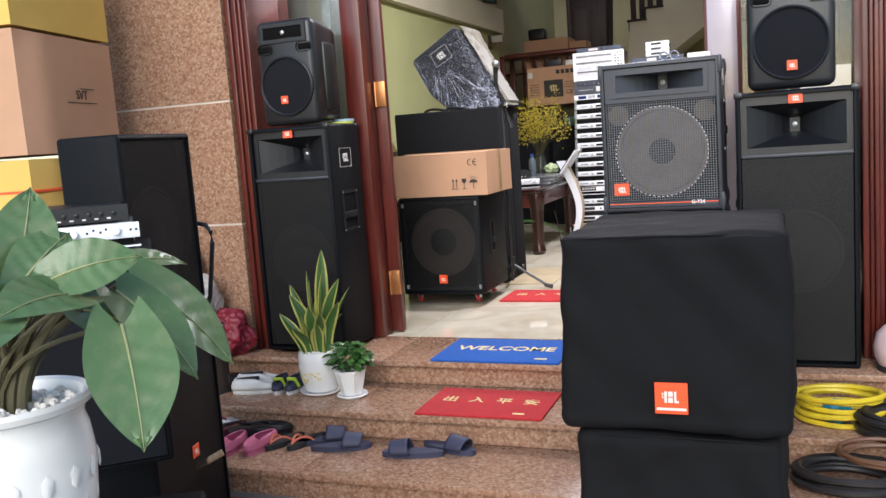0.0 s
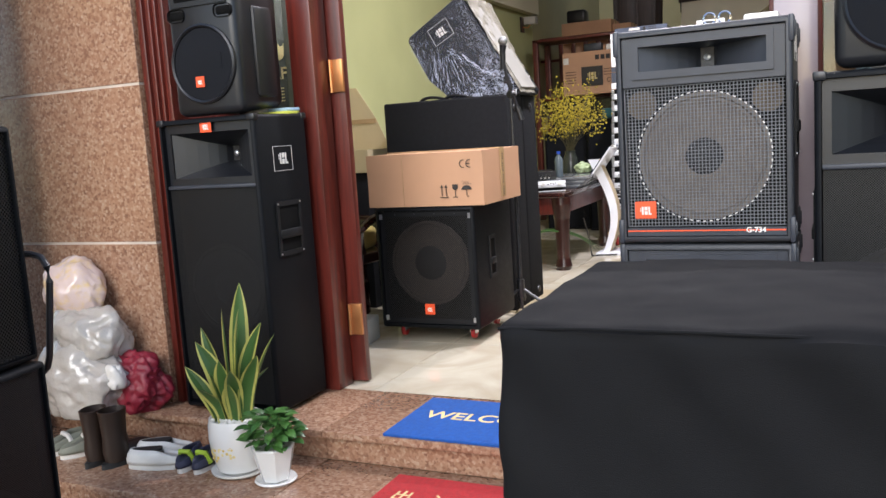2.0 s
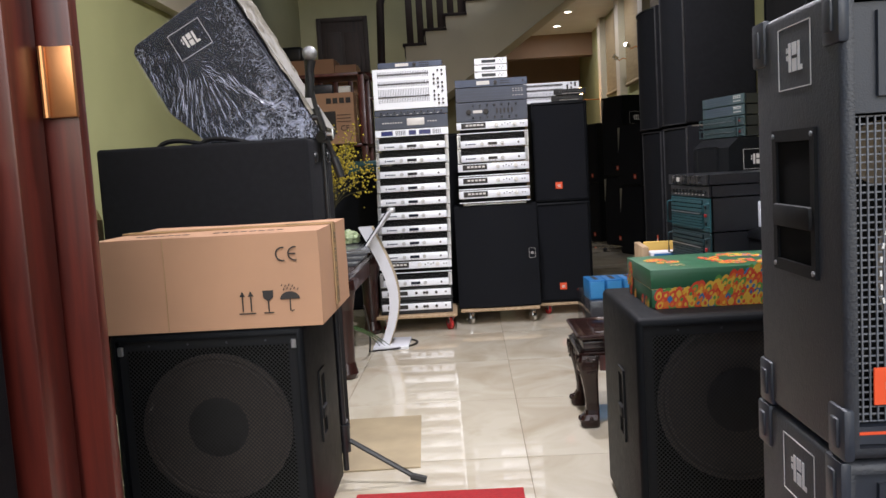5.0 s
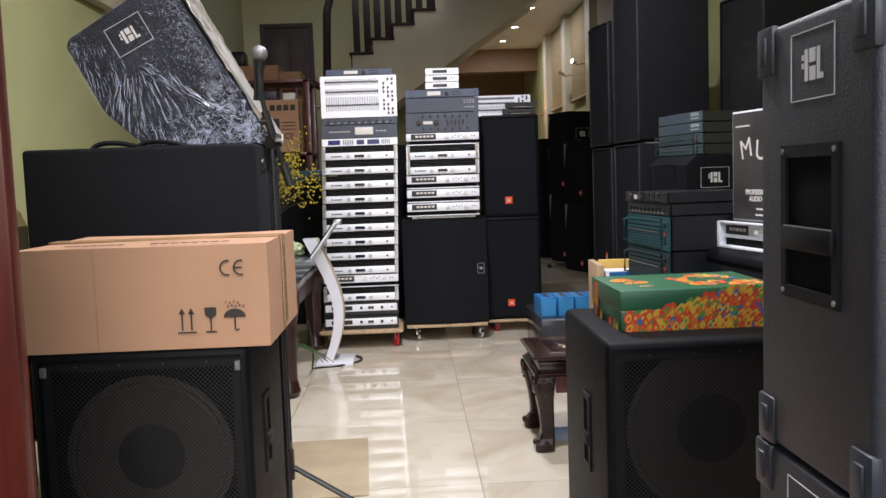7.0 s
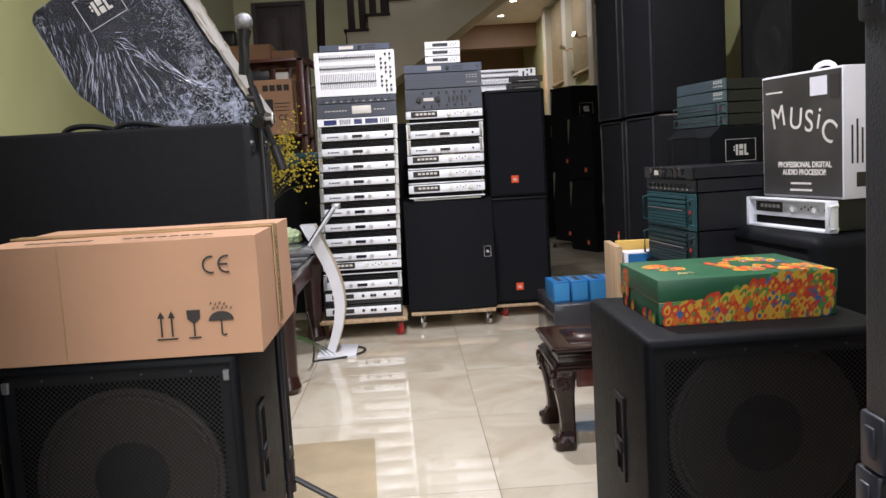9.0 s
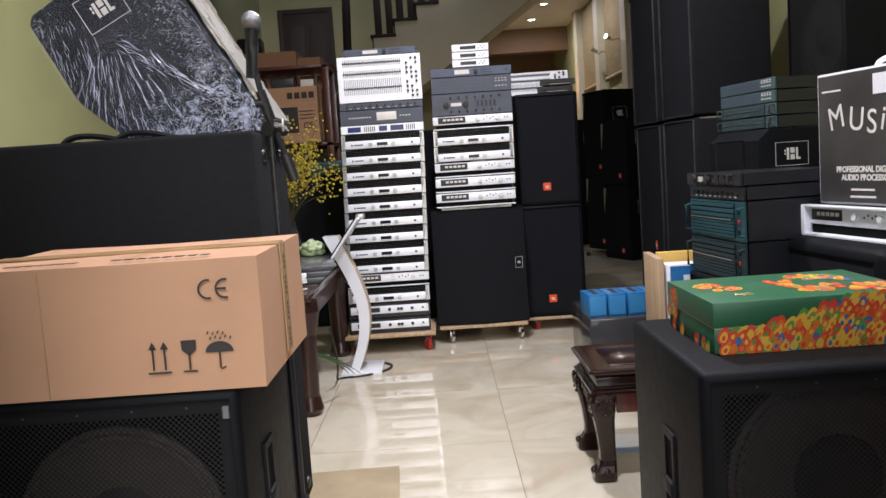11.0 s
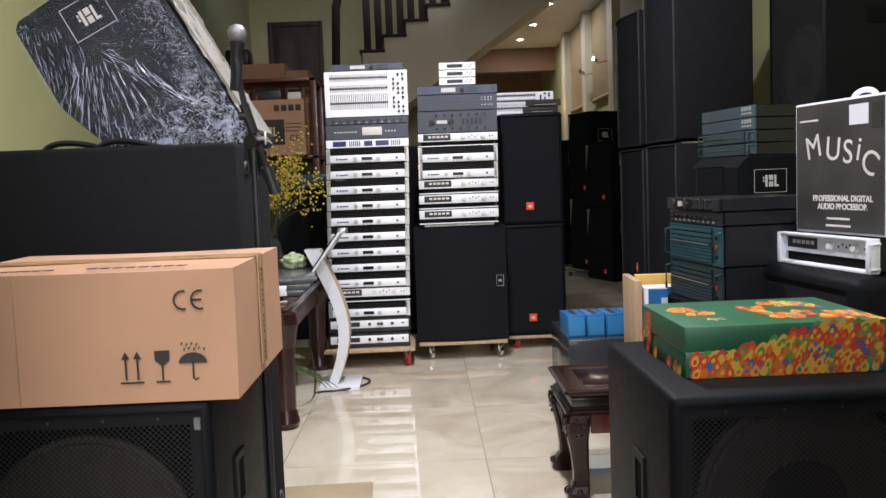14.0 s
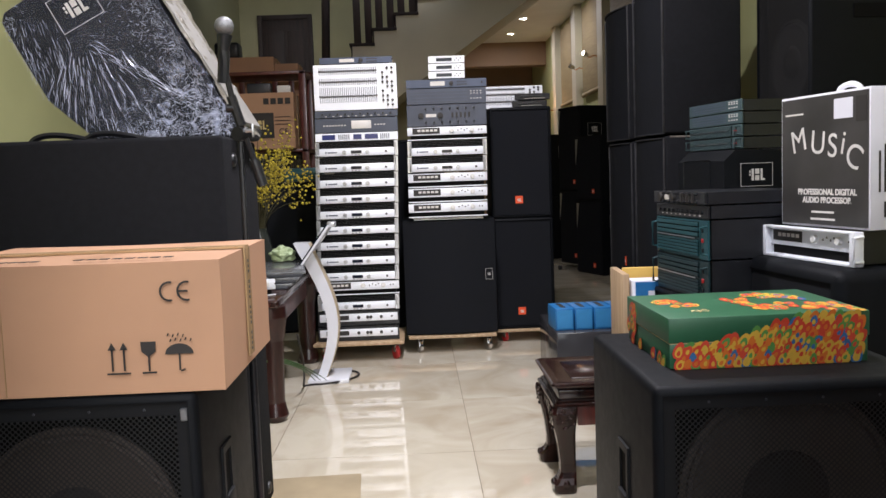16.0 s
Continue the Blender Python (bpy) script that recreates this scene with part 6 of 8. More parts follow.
sm = thing("small_plant", "small leafy plant in a faceted white pot", "plant", (-2.02, 4.455, -0.12))
bm = bmesh.new()
lathe(bm, [(0.001, 0.012), (0.050, 0.012), (0.066, 0.07), (0.080, 0.13), (0.074, 0.135), (0.001, 0.128)], 7)
p_ = part("pot", bm, PORCELAIN, sm, "faceted white pot", smooth=False)
part("saucer", lathe(bmesh.new(), [(0.001, 0), (0.065, 0), (0.076, 0.010), (0.072, 0.016), (0.06, 0.010), (0.001, 0.010)], 32), PORCELAIN, sm)
rnd = random.Random(12)
bm = bmesh.new()
vn = bmesh.new()
for k in range(130):
    a0 = rnd.uniform(0, 6.283)
    q = rnd.uniform(0.015, 0.095)
    h = rnd.uniform(0.14, 0.255 - 0.7 * max(0, q - 0.05))
    b0 = Vector((q * math.cos(a0), q * math.sin(a0), h))
    a1 = a0 + rnd.uniform(-0.7, 0.7)
    heart_leaf(bm, vn, b0, b0 + Vector((0.045 * math.cos(a1), 0.045 * math.sin(a1), rnd.uniform(-0.02, 0.012))), (0.2 * rnd.uniform(-1, 1), -0.3, 1), 0.034, 0.004, False)
vn.free()
tagged(part("foliage", bm, SMALLLEAF, sm), kind="stuff")

# ---------------------------------------------------------------- mats
def mat_thing(label, at, w, d, mat):
    s = thing("door_mat", label, "mat", at)
    part("mat_body", box(bmesh.new(), -w / 2, w / 2, 0, d, 0, 0.012, 0.004), mat, s)
    return s


bmx = mat_thing("blue loop door mat with pale lettering on the landing", (-1.375, 4.668, 0.0), 0.64, 0.43, BLUEMAT)
lettering("lettering", "WELCOME", 0.105, GOLDPRINT, bmx, pose(0.0, 0.23, 0.0125), weight=0.0015)
part("print_bar", bars(bmesh.new(), [(0.19, 0.25, 0.05, 0.068)], Matrix.Translation((0, 0, 0.0125))), GOLDPRINT, bmx)
for at, w, d, lab in (((-1.318, 4.235, -0.12), 0.575, 0.375, "red loop door mat with pale characters on a step"), ((-1.499, 6.11, 0.0), 0.582, 0.365, "red loop door mat with pale characters on the tiles")):
    s = mat_thing(lab, at, w, d, REDMAT)
    for k, ch in enumerate("出入平安"):
        lettering("lettering", ch, 0.075, GOLDPRINT, s, pose(-0.19 + 0.127 * k, d * 0.55, 0.0125), weight=0.001)
    part("print_bar", bars(bmesh.new(), [(0.15, 0.20, 0.04, 0.056)], Matrix.Translation((0, 0, 0.0125))), GOLDPRINT, s)
solid("cardboard_sheet", box(bmesh.new(), -0.21, 0.21, -0.34, 0.34, 0, 0.006, 0.001), material("worn_cardboard", (0.40, 0.32, 0.20), 0.7, dark=0.8, scale=6), "flat worn piece of cardboard on the tiled floor", "cardboard", (-1.81, 7.07, 0.001), 3)
solid("ground_mat", box(bmesh.new(), -0.8, 0.8, -0.25, 0.25, 0, 0.010, 0.003), PAVING, "orange-brown mat lying on the ground below the steps", "mat", (-1.55, 3.52, -0.36), 0)
solid("wooden_stick", tube(bmesh.new(), [(-2.38, 3.50, -0.2), (-2.25, 3.62, -0.14), (-2.20, 3.66, -0.115)], 0.014, 8), PLY, "short pale wooden stick leaning by the cabinet", "stick")

# ---------------------------------------------------------------- shoes
NAVY = material("navy_rubber", (0.028, 0.032, 0.065), 0.6, bump=0.1)
PINK = material("pink_rubber", (0.55, 0.13, 0.22), 0.55, bump=0.1)
CORAL = material("coral_strap", (0.62, 0.16, 0.09), 0.5)
BLACKRUB = material("black_rubber", (0.02, 0.02, 0.02), 0.7)
LEATHERW = material("white_leather", (0.66, 0.65, 0.62), 0.45, bump=0.1)
LEATHERB = material("brown_boot_leather", (0.028, 0.016, 0.011), 0.45, bump=0.2)
LEATHERK = material("black_leather", (0.012, 0.012, 0.013), 0.35, bump=0.15)
LIME = material("lime_strap", (0.35, 0.50, 0.04), 0.5)


def sole_outline(l, w, n=20):
    pts_ = []
    for k in range(n):
        a = 2 * math.pi * k / n
        y = math.cos(a) * l / 2
        f = 0.82 + 0.18 * math.cos(a - 0.3)
        pts_.append((math.sin(a) * w / 2 * f * (1 if math.sin(a) > 0 else 0.92), y))
    return pts_


def footwear(name, label, at, rz, style, mat, strap=None, l=0.25, w=0.095, z=0.0, group=""):
    """One shoe pointing along +y of its own axes."""
    s = thing(name, label, "shoe", at, rz, group)
    ol = sole_outline(l, w)
    part("sole", prism(bmesh.new(), ol, 0.0, 0.022, "z"), mat if style in ("slide", "clog", "flip") else (LEATHERW if style == "sneaker" else BLACKRUB), s, smooth=False)
    if style in ("slide", "flip"):
        if style == "slide":
            b = bmesh.new()
            g = []
            for i in range(9):
                y = l * (0.02 + 0.30 * i / 8)
                hw = w * 0.5 * (0.98 - 0.10 * i / 8)
                g.append([b.verts.new((hw * math.cos(math.pi * j / 10) * 1.02, y + 0.012 * math.sin(math.pi * j / 10), 0.018 + 0.052 * math.sin(math.pi * j / 10) * (1 - 0.25 * i / 8))) for j in range(11)])
            for a, c in zip(g, g[1:]):
                for j in range(10):
                    b.faces.new((a[j], a[j + 1], c[j + 1], c[j]))
            ob = part("strap", b, strap or mat, s)
            md = ob.modifiers.new("thick", "SOLIDIFY")
            md.thickness = 0.006
        else:
            for sx in (-1, 1):
                part("strap", tube(bmesh.new(), bezier((sx * w * 0.46, -0.01, 0.02), (sx * w * 0.45, 0.03, 0.06), (sx * 0.012, 0.06, 0.05), (0.0, 0.085, 0.024), 8), 0.0055, 6), strap, s, "coral thong strap")
    elif style == "boot":
        bm = bmesh.new()
        lathe(bm, [(0.040, 0.02), (0.046, 0.06), (0.042, 0.11), (0.046, 0.18), (0.050, 0.22), (0.047, 0.222), (0.043, 0.19), (0.001, 0.17)], 20, Matrix.Translation((0, -l * 0.22, 0)) @ Matrix.Diagonal((0.9, 1.15, 1, 1)))
        part("shaft", bm, mat, s)
        b = bmesh.new()
        bmesh.ops.create_uvsphere(b, u_segments=16, v_segments=10, radius=1)
        merge_b = bmesh.new()
        merge(merge_b, b, Matrix.Translation((0, l * 0.10, 0.03)) @ Matrix.Diagonal((w * 0.47, l * 0.38, 0.045, 1)))
        part("toe", merge_b, mat, s)
    else:
        h = {"sneaker": 0.075, "clog": 0.062, "pump": 0.06}[style]
        b = bmesh.new()
        rings = []
        for i, (k, zz_) in enumerate(((1.0, 0.020), (1.01, 0.035), (0.95, 0.055), (0.86, h))):
            row = []
            for x, y in ol:
                toe = max(0, y / (l / 2))
                zt = zz_ - (zz_ - 0.02) * 0.45 * toe ** 2
                yy = y * k if i < 3 else (y * 0.82 - (0.30 if style != "clog" else 0.34) * l * max(0, toe))
                row.append(b.verts.new((x * k * (1 if i < 3 else 0.85), yy, zt)))
            rings.append(row)
        n = len(ol)
        for a, c in zip(rings, rings[1:]):
            for k in range(n):
                b.faces.new((a[k], a[(k + 1) % n], c[(k + 1) % n], c[k]))
        ob = part("upper", b, mat, s)
        md = ob.modifiers.new("thick", "SOLIDIFY")
        md.thickness = 0.005
        part("insole", prism(bmesh.new(), [(x * 0.82, y * 0.85) for x, y in ol], 0.023, 0.028, "z"), strap or BLACKRUB, s, smooth=False)
        if style == "sneaker" and not strap:
            part("lining", prism(bmesh.new(), [(x * 0.72, y * 0.79 - 0.30 * l * max(0, y / (l / 2))) for x, y in ol], 0.068, 0.0765, "z"), BLACKRUB, s, "black inner lining", smooth=False)
        if style == "sneaker" and strap:
            part("band", tube(bmesh.new(), [(-w * 0.47, 0.02, 0.03), (-w * 0.3, 0.03, 0.07), (w * 0.3, 0.03, 0.07), (w * 0.47, 0.02, 0.03)], 0.010, 6), strap, s)
    return s


Z2, Z3 = -0.12, -0.24
G = "shoes on the steps"
footwear("sandal", "navy rubber slide sandal on the lowest step", (-1.55, 4.07, Z3), 100, "slide", NAVY, group=G, l=0.27)
footwear("sandal", "navy rubber slide sandal turned askew", (-1.42, 4.16, Z3), -105, "slide", NAVY, group=G, l=0.27)
footwear("sandal", "navy rubber slide sandal beside its pair", (-1.90, 4.09, Z3), -70, "slide", NAVY, group=G, l=0.27)
footwear("sandal", "navy rubber slide sandal under another pair", (-2.02, 4.15, Z3), -62, "slide", NAVY, group=G, l=0.27)
footwear("clog", "pink rubber clog with open back", (-2.385, 3.985, Z3), 182, "clog", PINK, PINK, l=0.20, w=0.09, group=G)
footwear("clog", "pink rubber clog beside its pair", (-2.265, 4.02, Z3), 170, "clog", PINK, PINK, l=0.20, w=0.09, group=G)
footwear("flip_flop", "dark flip-flop with coral straps", (-2.19, 4.10, Z3), 160, "flip", BLACKRUB, CORAL, l=0.22, w=0.08, group=G)
footwear("flip_flop", "dark flip-flop with coral straps beside its pair", (-2.09, 4.12, Z3), 160, "flip", BLACKRUB, CORAL, l=0.22, w=0.08, group=G)
footwear("shoe", "black leather shoe with a bright chain buckle", (-2.35, 4.18, Z3), -60, "pump", LEATHERK, l=0.26, group=G)
footwear("shoe", "black leather shoe against the riser", (-2.42, 4.14, Z3), -75, "pump", LEATHERK, l=0.26, group=G)
footwear("shoe", "dark red shoe beside the cabinet", (-2.52, 4.10, Z3), 150, "pump", material("dark_red_leather", (0.10, 0.02, 0.025), 0.4), l=0.24, group=G)
footwear("shoe", "white shoe with dark red stripes", (-2.60, 4.16, Z3), -30, "sneaker", LEATHERW, material("dark_red_band", (0.15, 0.02, 0.02), 0.5), l=0.24, group=G)
footwear("sneaker", "white slip-on sneaker on the middle step", (-2.555, 4.44, Z2), -70, "sneaker", LEATHERW, None, l=0.235, w=0.085, group=G)
footwear("sneaker", "white slip-on sneaker beside its pair", (-2.59, 4.53, Z2), -64, "sneaker", LEATHERW, None, l=0.235, w=0.085, group=G)
footwear("child_sandal", "small navy child sandal with lime strap", (-2.43, 4.48, Z2), 186, "sneaker", NAVY, LIME, l=0.15, w=0.065, group=G)
footwear("child_sandal", "small navy child sandal beside its pair", (-2.355, 4.49, Z2), 180, "sneaker", NAVY, LIME, l=0.15, w=0.065, group=G)
footwear("boot", "dark brown leather ankle boot on the step", (-2.73, 4.47, Z2), -8, "boot", LEATHERB, group=G)
footwear("boot", "dark brown leather ankle boot beside its pair", (-2.83, 4.46, Z2), 4, "boot", LEATHERB, group=G)
footwear("sneaker", "grey-green laced sneaker on the middle step", (-2.95, 4.50, Z2), 150, "sneaker", material("grey_green_canvas", (0.20, 0.21, 0.17), 0.7), LEATHERW, l=0.26, group=G)
footwear("sneaker", "grey-green laced sneaker beside its pair", (-3.06, 4.50, Z2), 160, "sneaker", material("grey_green_canvas", (0.20, 0.21, 0.17), 0.7), LEATHERW, l=0.26, group=G)

# ---------------------------------------------------------------- bags by the pillar
def lump(name, label, at, size, mat, seed, cat="bag", sub=5, rough=0.35, freq=2.2, crease=0.12):
    """A soft heap: a ball pushed into folds, flat underneath."""
    b = bmesh.new()
    bmesh.ops.create_icosphere(b, subdivisions=sub, radius=1)
    for v in b.verts:
        p = v.co.normalized()
        q = p * freq + Vector((seed, seed * 2, 0))
        w_ = q + noise.noise_vector(q * 1.3) * 0.5
        r = 1 + rough * noise.noise(q) - crease * abs(noise.noise(w_ * 2.1)) - crease * 0.3 * abs(noise.noise(w_ * 4.1))
        v.co = Vector((p.x * r * size[0], p.y * r * size[1], max(-0.72, p.z * r) * size[2] + 0.72 * size[2]))
    ob = solid(name, b, mat, label, cat, at)
    ob.data.set_sharp_from_angle(angle=3.1)
    return ob


MAROON = material("maroon_nylon", (0.23, 0.012, 0.028), 0.5, dark=0.75, scale=14, bump=0.3)
lump("jacket", "bunched maroon jacket lying on the landing", (-2.885, 4.70, 0.0), (0.165, 0.105, 0.150), MAROON, 3.1, "jacket", rough=0.24, freq=1.6, crease=0.32)
cp = lump("cap", "small white cloth cap lying on the jacket", (-2.875, 4.580, 0.125), (0.046, 0.034, 0.062), PALE, 6.3, "cap", 4, 0.25, 1.4, 0.2)
lump("plastic_bag", "crumpled cloudy plastic bag against the pillar", (-3.10, 4.62, 0.0), (0.25, 0.15, 0.19), FROSTED, 7.7, rough=0.24, freq=1.3, crease=0.16)
lump("plastic_bag", "crumpled cloudy plastic bag resting on another", (-3.08, 4.665, 0.20), (0.20, 0.13, 0.15), FROSTED, 2.2, rough=0.24, freq=1.3, crease=0.16)
lump("plastic_bag", "crumpled pinkish plastic bag with yellow print on top of the heap", (-3.17, 4.69, 0.40), (0.155, 0.11, 0.145), leaf_material("pinkish_printed_plastic", (0.60, 0.46, 0.42), (0.62, 0.50, 0.46), 0.18, (0.66, 0.46, 0.14)), 9.4, rough=0.18, freq=1.3, crease=0.12)

# ---------------------------------------------------------------- cartons and amplifier beside the steps
for z, h, mt, lab in ((-0.36, 0.60, CARDBOARD, "brown carton at the bottom of a stack"), (0.245, 0.42, CARDBOARD, "brown carton low in a stack"), (0.67, 0.445, YELLOWCARD, "yellow carton with a thin orange line in a stack"),
                      (1.13, 0.55, CARDBOARD, "brown carton with small printed letters in a stack"), (1.69, 0.50, YELLOWCARD, "yellowish carton with tape on top of a stack")):
    c = carton("carton", lab, (-3.235, 4.165, z), 0.80, 0.66, h - 0.006, 103, mt, "x")
    if z > 1.1 and z < 1.2:
        lettering("lettering", "SVT", 0.06, INK, c, front(0.08, -0.006, h * 0.5), weight=0.001)
        part("printed_line", bars(bmesh.new(), [(-0.06, 0.20, -0.038, -0.034), (0.06, 0.19, 0.03, 0.034)], front(0.01, -0.0055, h * 0.5)), INK, c)
        part("printed_block", bars(bmesh.new(), [(-0.1, 0.0, -0.06, -0.05), (-0.1, 0.02, -0.03, -0.02), (-0.1, 0.01, 0.0, 0.01)], side_l(-0.4055, 0.25, h * 0.45)), INK, c)
    if mt is YELLOWCARD and z < 1:
        part("orange_line", box(bmesh.new(), -0.402, 0.402, -0.007, 0.4, h * 0.66, h * 0.685), ORANGE, c, "thin orange printed line")
plain_cab("loudspeaker", "black cabinet carrying an old amplifier beside the steps", (-2.13, 2.91, 0.1005), 40, 0.50, 0.45, 0.695, None, FOAM, cone=False)
turned_unit("power_amplifier", (-2.18, 2.965, 0.797), 40, 0.45, 0.085, 0.34, SILVER, "silver-edged power amplifier outdoors", "pro", ALU)
turned_unit("disc_player", (-2.20, 2.97, 0.883), 40, 0.42, 0.058, 0.30, PLASTIC, "slim black rack unit with three bright knobs", "knobs")

# clutter by the other tall loudspeaker
YELLOWC = material("yellow_cable", (0.62, 0.46, 0.02), 0.45, bump=0.02)
BLACKC = material("black_cable", (0.015, 0.013, 0.013), 0.5)
BROWNC = material("brown_cable", (0.13, 0.06, 0.03), 0.5)
cyan = material("cyan_plastic", (0.02, 0.30, 0.42), 0.4)


def coil(name, label, at, r, turns, thick, mat, seed, flat=0.5):
    rnd_ = random.Random(seed)
    pts_ = []
    for k in range(turns * 20):
        a = 2 * math.pi * k / 20
        rr = r * (1 + 0.12 * math.sin(a * 0.37 + seed) + rnd_.uniform(-0.02, 0.02))
        pts_.append((rr * math.cos(a), rr * 0.75 * math.sin(a), thick + thick * 1.6 * (k // 20) * flat + 0.01 * math.sin(a * 0.7)))
    return solid(name, tube(bmesh.new(), pts_, thick, 7), mat, label, "cable", at)


coil("cable", "coiled bright yellow cable on the landing", (0.11, 4.45, Z2), 0.145, 6, 0.011, YELLOWC, 1, 1.1)
coil("cable", "tangled black cable heap on the step", (0.12, 4.10, Z3), 0.17, 6, 0.012, BLACKC, 2)
coil("cable", "brown cable lying in a loose coil", (0.22, 4.08, Z3 + 0.11), 0.13, 4, 0.008, BROWNC, 5)
coil("cable", "thick black cable coiled beside the loudspeaker", (0.36, 4.32, Z2), 0.18, 7, 0.014, BLACKC, 7)
lump("plastic_lump", "bright cyan plastic bag inside the coil", (0.10, 4.44, Z2), (0.055, 0.045, 0.05), cyan, 4.4)
hl = thing("helmet", "white and pink rounded helmet on the landing", "helmet", (0.375, 4.765, 0.0))
part("shell", lathe(bmesh.new(), [(0.10, 0.02), (0.118, 0.06), (0.12, 0.10), (0.105, 0.155), (0.07, 0.19), (0.03, 0.205), (0.001, 0.208)], 32), material("white_pink_shell", (0.72, 0.52, 0.50), 0.2, coat=0.5), hl)
part("rim", lathe(bmesh.new(), [(0.098, 0.0), (0.106, 0.0), (0.106, 0.025), (0.098, 0.025), (0.098, 0.0)], 32), BLACKRUB, hl, "dark rim")

# ---------------------------------------------------------------- wrapped monitor on the case, microphone stand
wm = thing("wrapped_monitor", "black stage monitor wrapped in crumpled clear stretch film", "loudspeaker", (-2.30, 6.93, 1.272))
OUT = [(-0.045, 0.0), (0.385, 0.0), (0.40, 0.03), (0.08, 0.575), (0.02, 0.60), (-0.305, 0.40), (-0.315, 0.37), (-0.19, 0.13)]
bm = prism(bmesh.new(), OUT, 0.0, 0.38)
bmesh.ops.bevel(bm, geom=bm.edges[:], offset=0.012, segments=2, profile=0.5, affect="EDGES")
part("body", bm, TOLEX, wm)
m = front(-0.085, -0.002, 0.408) @ Matrix.Rotation(radians(28), 4, "Z")
frame_mark(wm, m, 0.142, 0.110)
part("rear_panel", prism(bmesh.new(), [(0.405, 0.035), (0.41, 0.045), (0.095, 0.575), (0.09, 0.57)], 0.01, 0.27), material("grey_panel", (0.26, 0.25, 0.23), 0.6), wm)


def film_skin(name, outline, y, grow, seed, nx=60, amp=0.006):
    """A loose film sheet over a flat face, puckered into creases that run out from a knot."""
    b = bmesh.new()
    cx, cz = sum(p[0] for p in outline) / len(outline), sum(p[1] for p in outline) / len(outline)
    n = 96
    pts_ = []
    for k in range(n):
        t = k / n * len(outline)
        i = int(t)
        f = t - i
        a, c = outline[i], outline[(i + 1) % len(outline)]
        pts_.append((a[0] + (c[0] - a[0]) * f, a[1] + (c[1] - a[1]) * f))
    rings = []
    for r in range(22):
        s = (r + 0.02) / 21
        row = []
        for k, (px, pz) in enumerate(pts_):
            x, z = cx + (px - cx) * s * grow, cz + (pz - cz) * s * grow
            d = Vector((x + 0.03, 0, z - 0.33))
            ang, rad = math.atan2(d.z, d.x), d.length
            h = amp * noise.noise(Vector((ang * 7, rad * 3, seed))) + amp * 0.8 * noise.noise(Vector((ang * 16, rad * 5, seed + 3))) + amp * 0.8 * noise.noise(Vector((x * 30, z * 18, seed)))
            row.append(b.verts.new((x, y - 0.004 - abs(h) + (0.02 * max(0, s - 0.97) / 0.03), z)))
        rings.append(row)
    for a, c in zip(rings, rings[1:]):
        for k in range(n):
            b.faces.new((a[k], a[(k + 1) % n], c[(k + 1) % n], c[k]))
    return part(name, b, FILM, wm, "crumpled clear stretch film")


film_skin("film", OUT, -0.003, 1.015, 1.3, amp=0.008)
# near-white strips that paint the glints along the film's creases
CREASE_GLINT = material("film_glint_white", (0.70, 0.75, 0.90), 0.22, bump=0.0, coat=0.5)
rnd = random.Random(31)
b = bmesh.new()


def inside(x, z):
    return all((c[0] - a[0]) * (z - a[1]) - (c[1] - a[1]) * (x - a[0]) > 0 for a, c in zip(OUT, OUT[1:] + OUT[:1]))


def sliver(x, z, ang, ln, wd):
    """One bent pale strip painted as a crease's glint, lying just proud of the sheet."""
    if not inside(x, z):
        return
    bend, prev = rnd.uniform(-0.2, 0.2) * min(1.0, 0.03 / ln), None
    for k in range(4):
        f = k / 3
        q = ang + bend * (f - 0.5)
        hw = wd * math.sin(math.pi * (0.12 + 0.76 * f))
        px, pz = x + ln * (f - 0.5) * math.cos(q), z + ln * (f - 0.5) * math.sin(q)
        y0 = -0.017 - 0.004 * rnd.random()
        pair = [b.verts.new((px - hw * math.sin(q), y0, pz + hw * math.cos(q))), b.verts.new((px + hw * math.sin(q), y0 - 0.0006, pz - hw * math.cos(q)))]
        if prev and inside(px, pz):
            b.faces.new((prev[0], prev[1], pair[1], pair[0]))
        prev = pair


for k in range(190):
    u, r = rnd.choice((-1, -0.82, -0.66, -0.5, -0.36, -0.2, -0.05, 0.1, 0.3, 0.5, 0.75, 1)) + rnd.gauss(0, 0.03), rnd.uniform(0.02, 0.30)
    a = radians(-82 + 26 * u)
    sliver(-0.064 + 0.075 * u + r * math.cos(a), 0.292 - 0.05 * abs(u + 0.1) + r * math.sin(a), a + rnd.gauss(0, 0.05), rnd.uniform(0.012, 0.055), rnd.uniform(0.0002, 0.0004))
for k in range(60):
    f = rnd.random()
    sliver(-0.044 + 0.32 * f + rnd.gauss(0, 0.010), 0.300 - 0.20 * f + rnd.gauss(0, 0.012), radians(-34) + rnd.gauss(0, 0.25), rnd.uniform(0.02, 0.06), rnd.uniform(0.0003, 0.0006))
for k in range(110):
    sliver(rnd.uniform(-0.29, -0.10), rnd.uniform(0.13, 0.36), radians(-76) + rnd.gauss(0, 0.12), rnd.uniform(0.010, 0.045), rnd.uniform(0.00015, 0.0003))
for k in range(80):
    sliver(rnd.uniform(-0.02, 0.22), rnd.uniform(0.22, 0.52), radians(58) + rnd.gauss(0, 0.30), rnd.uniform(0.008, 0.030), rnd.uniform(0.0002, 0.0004))
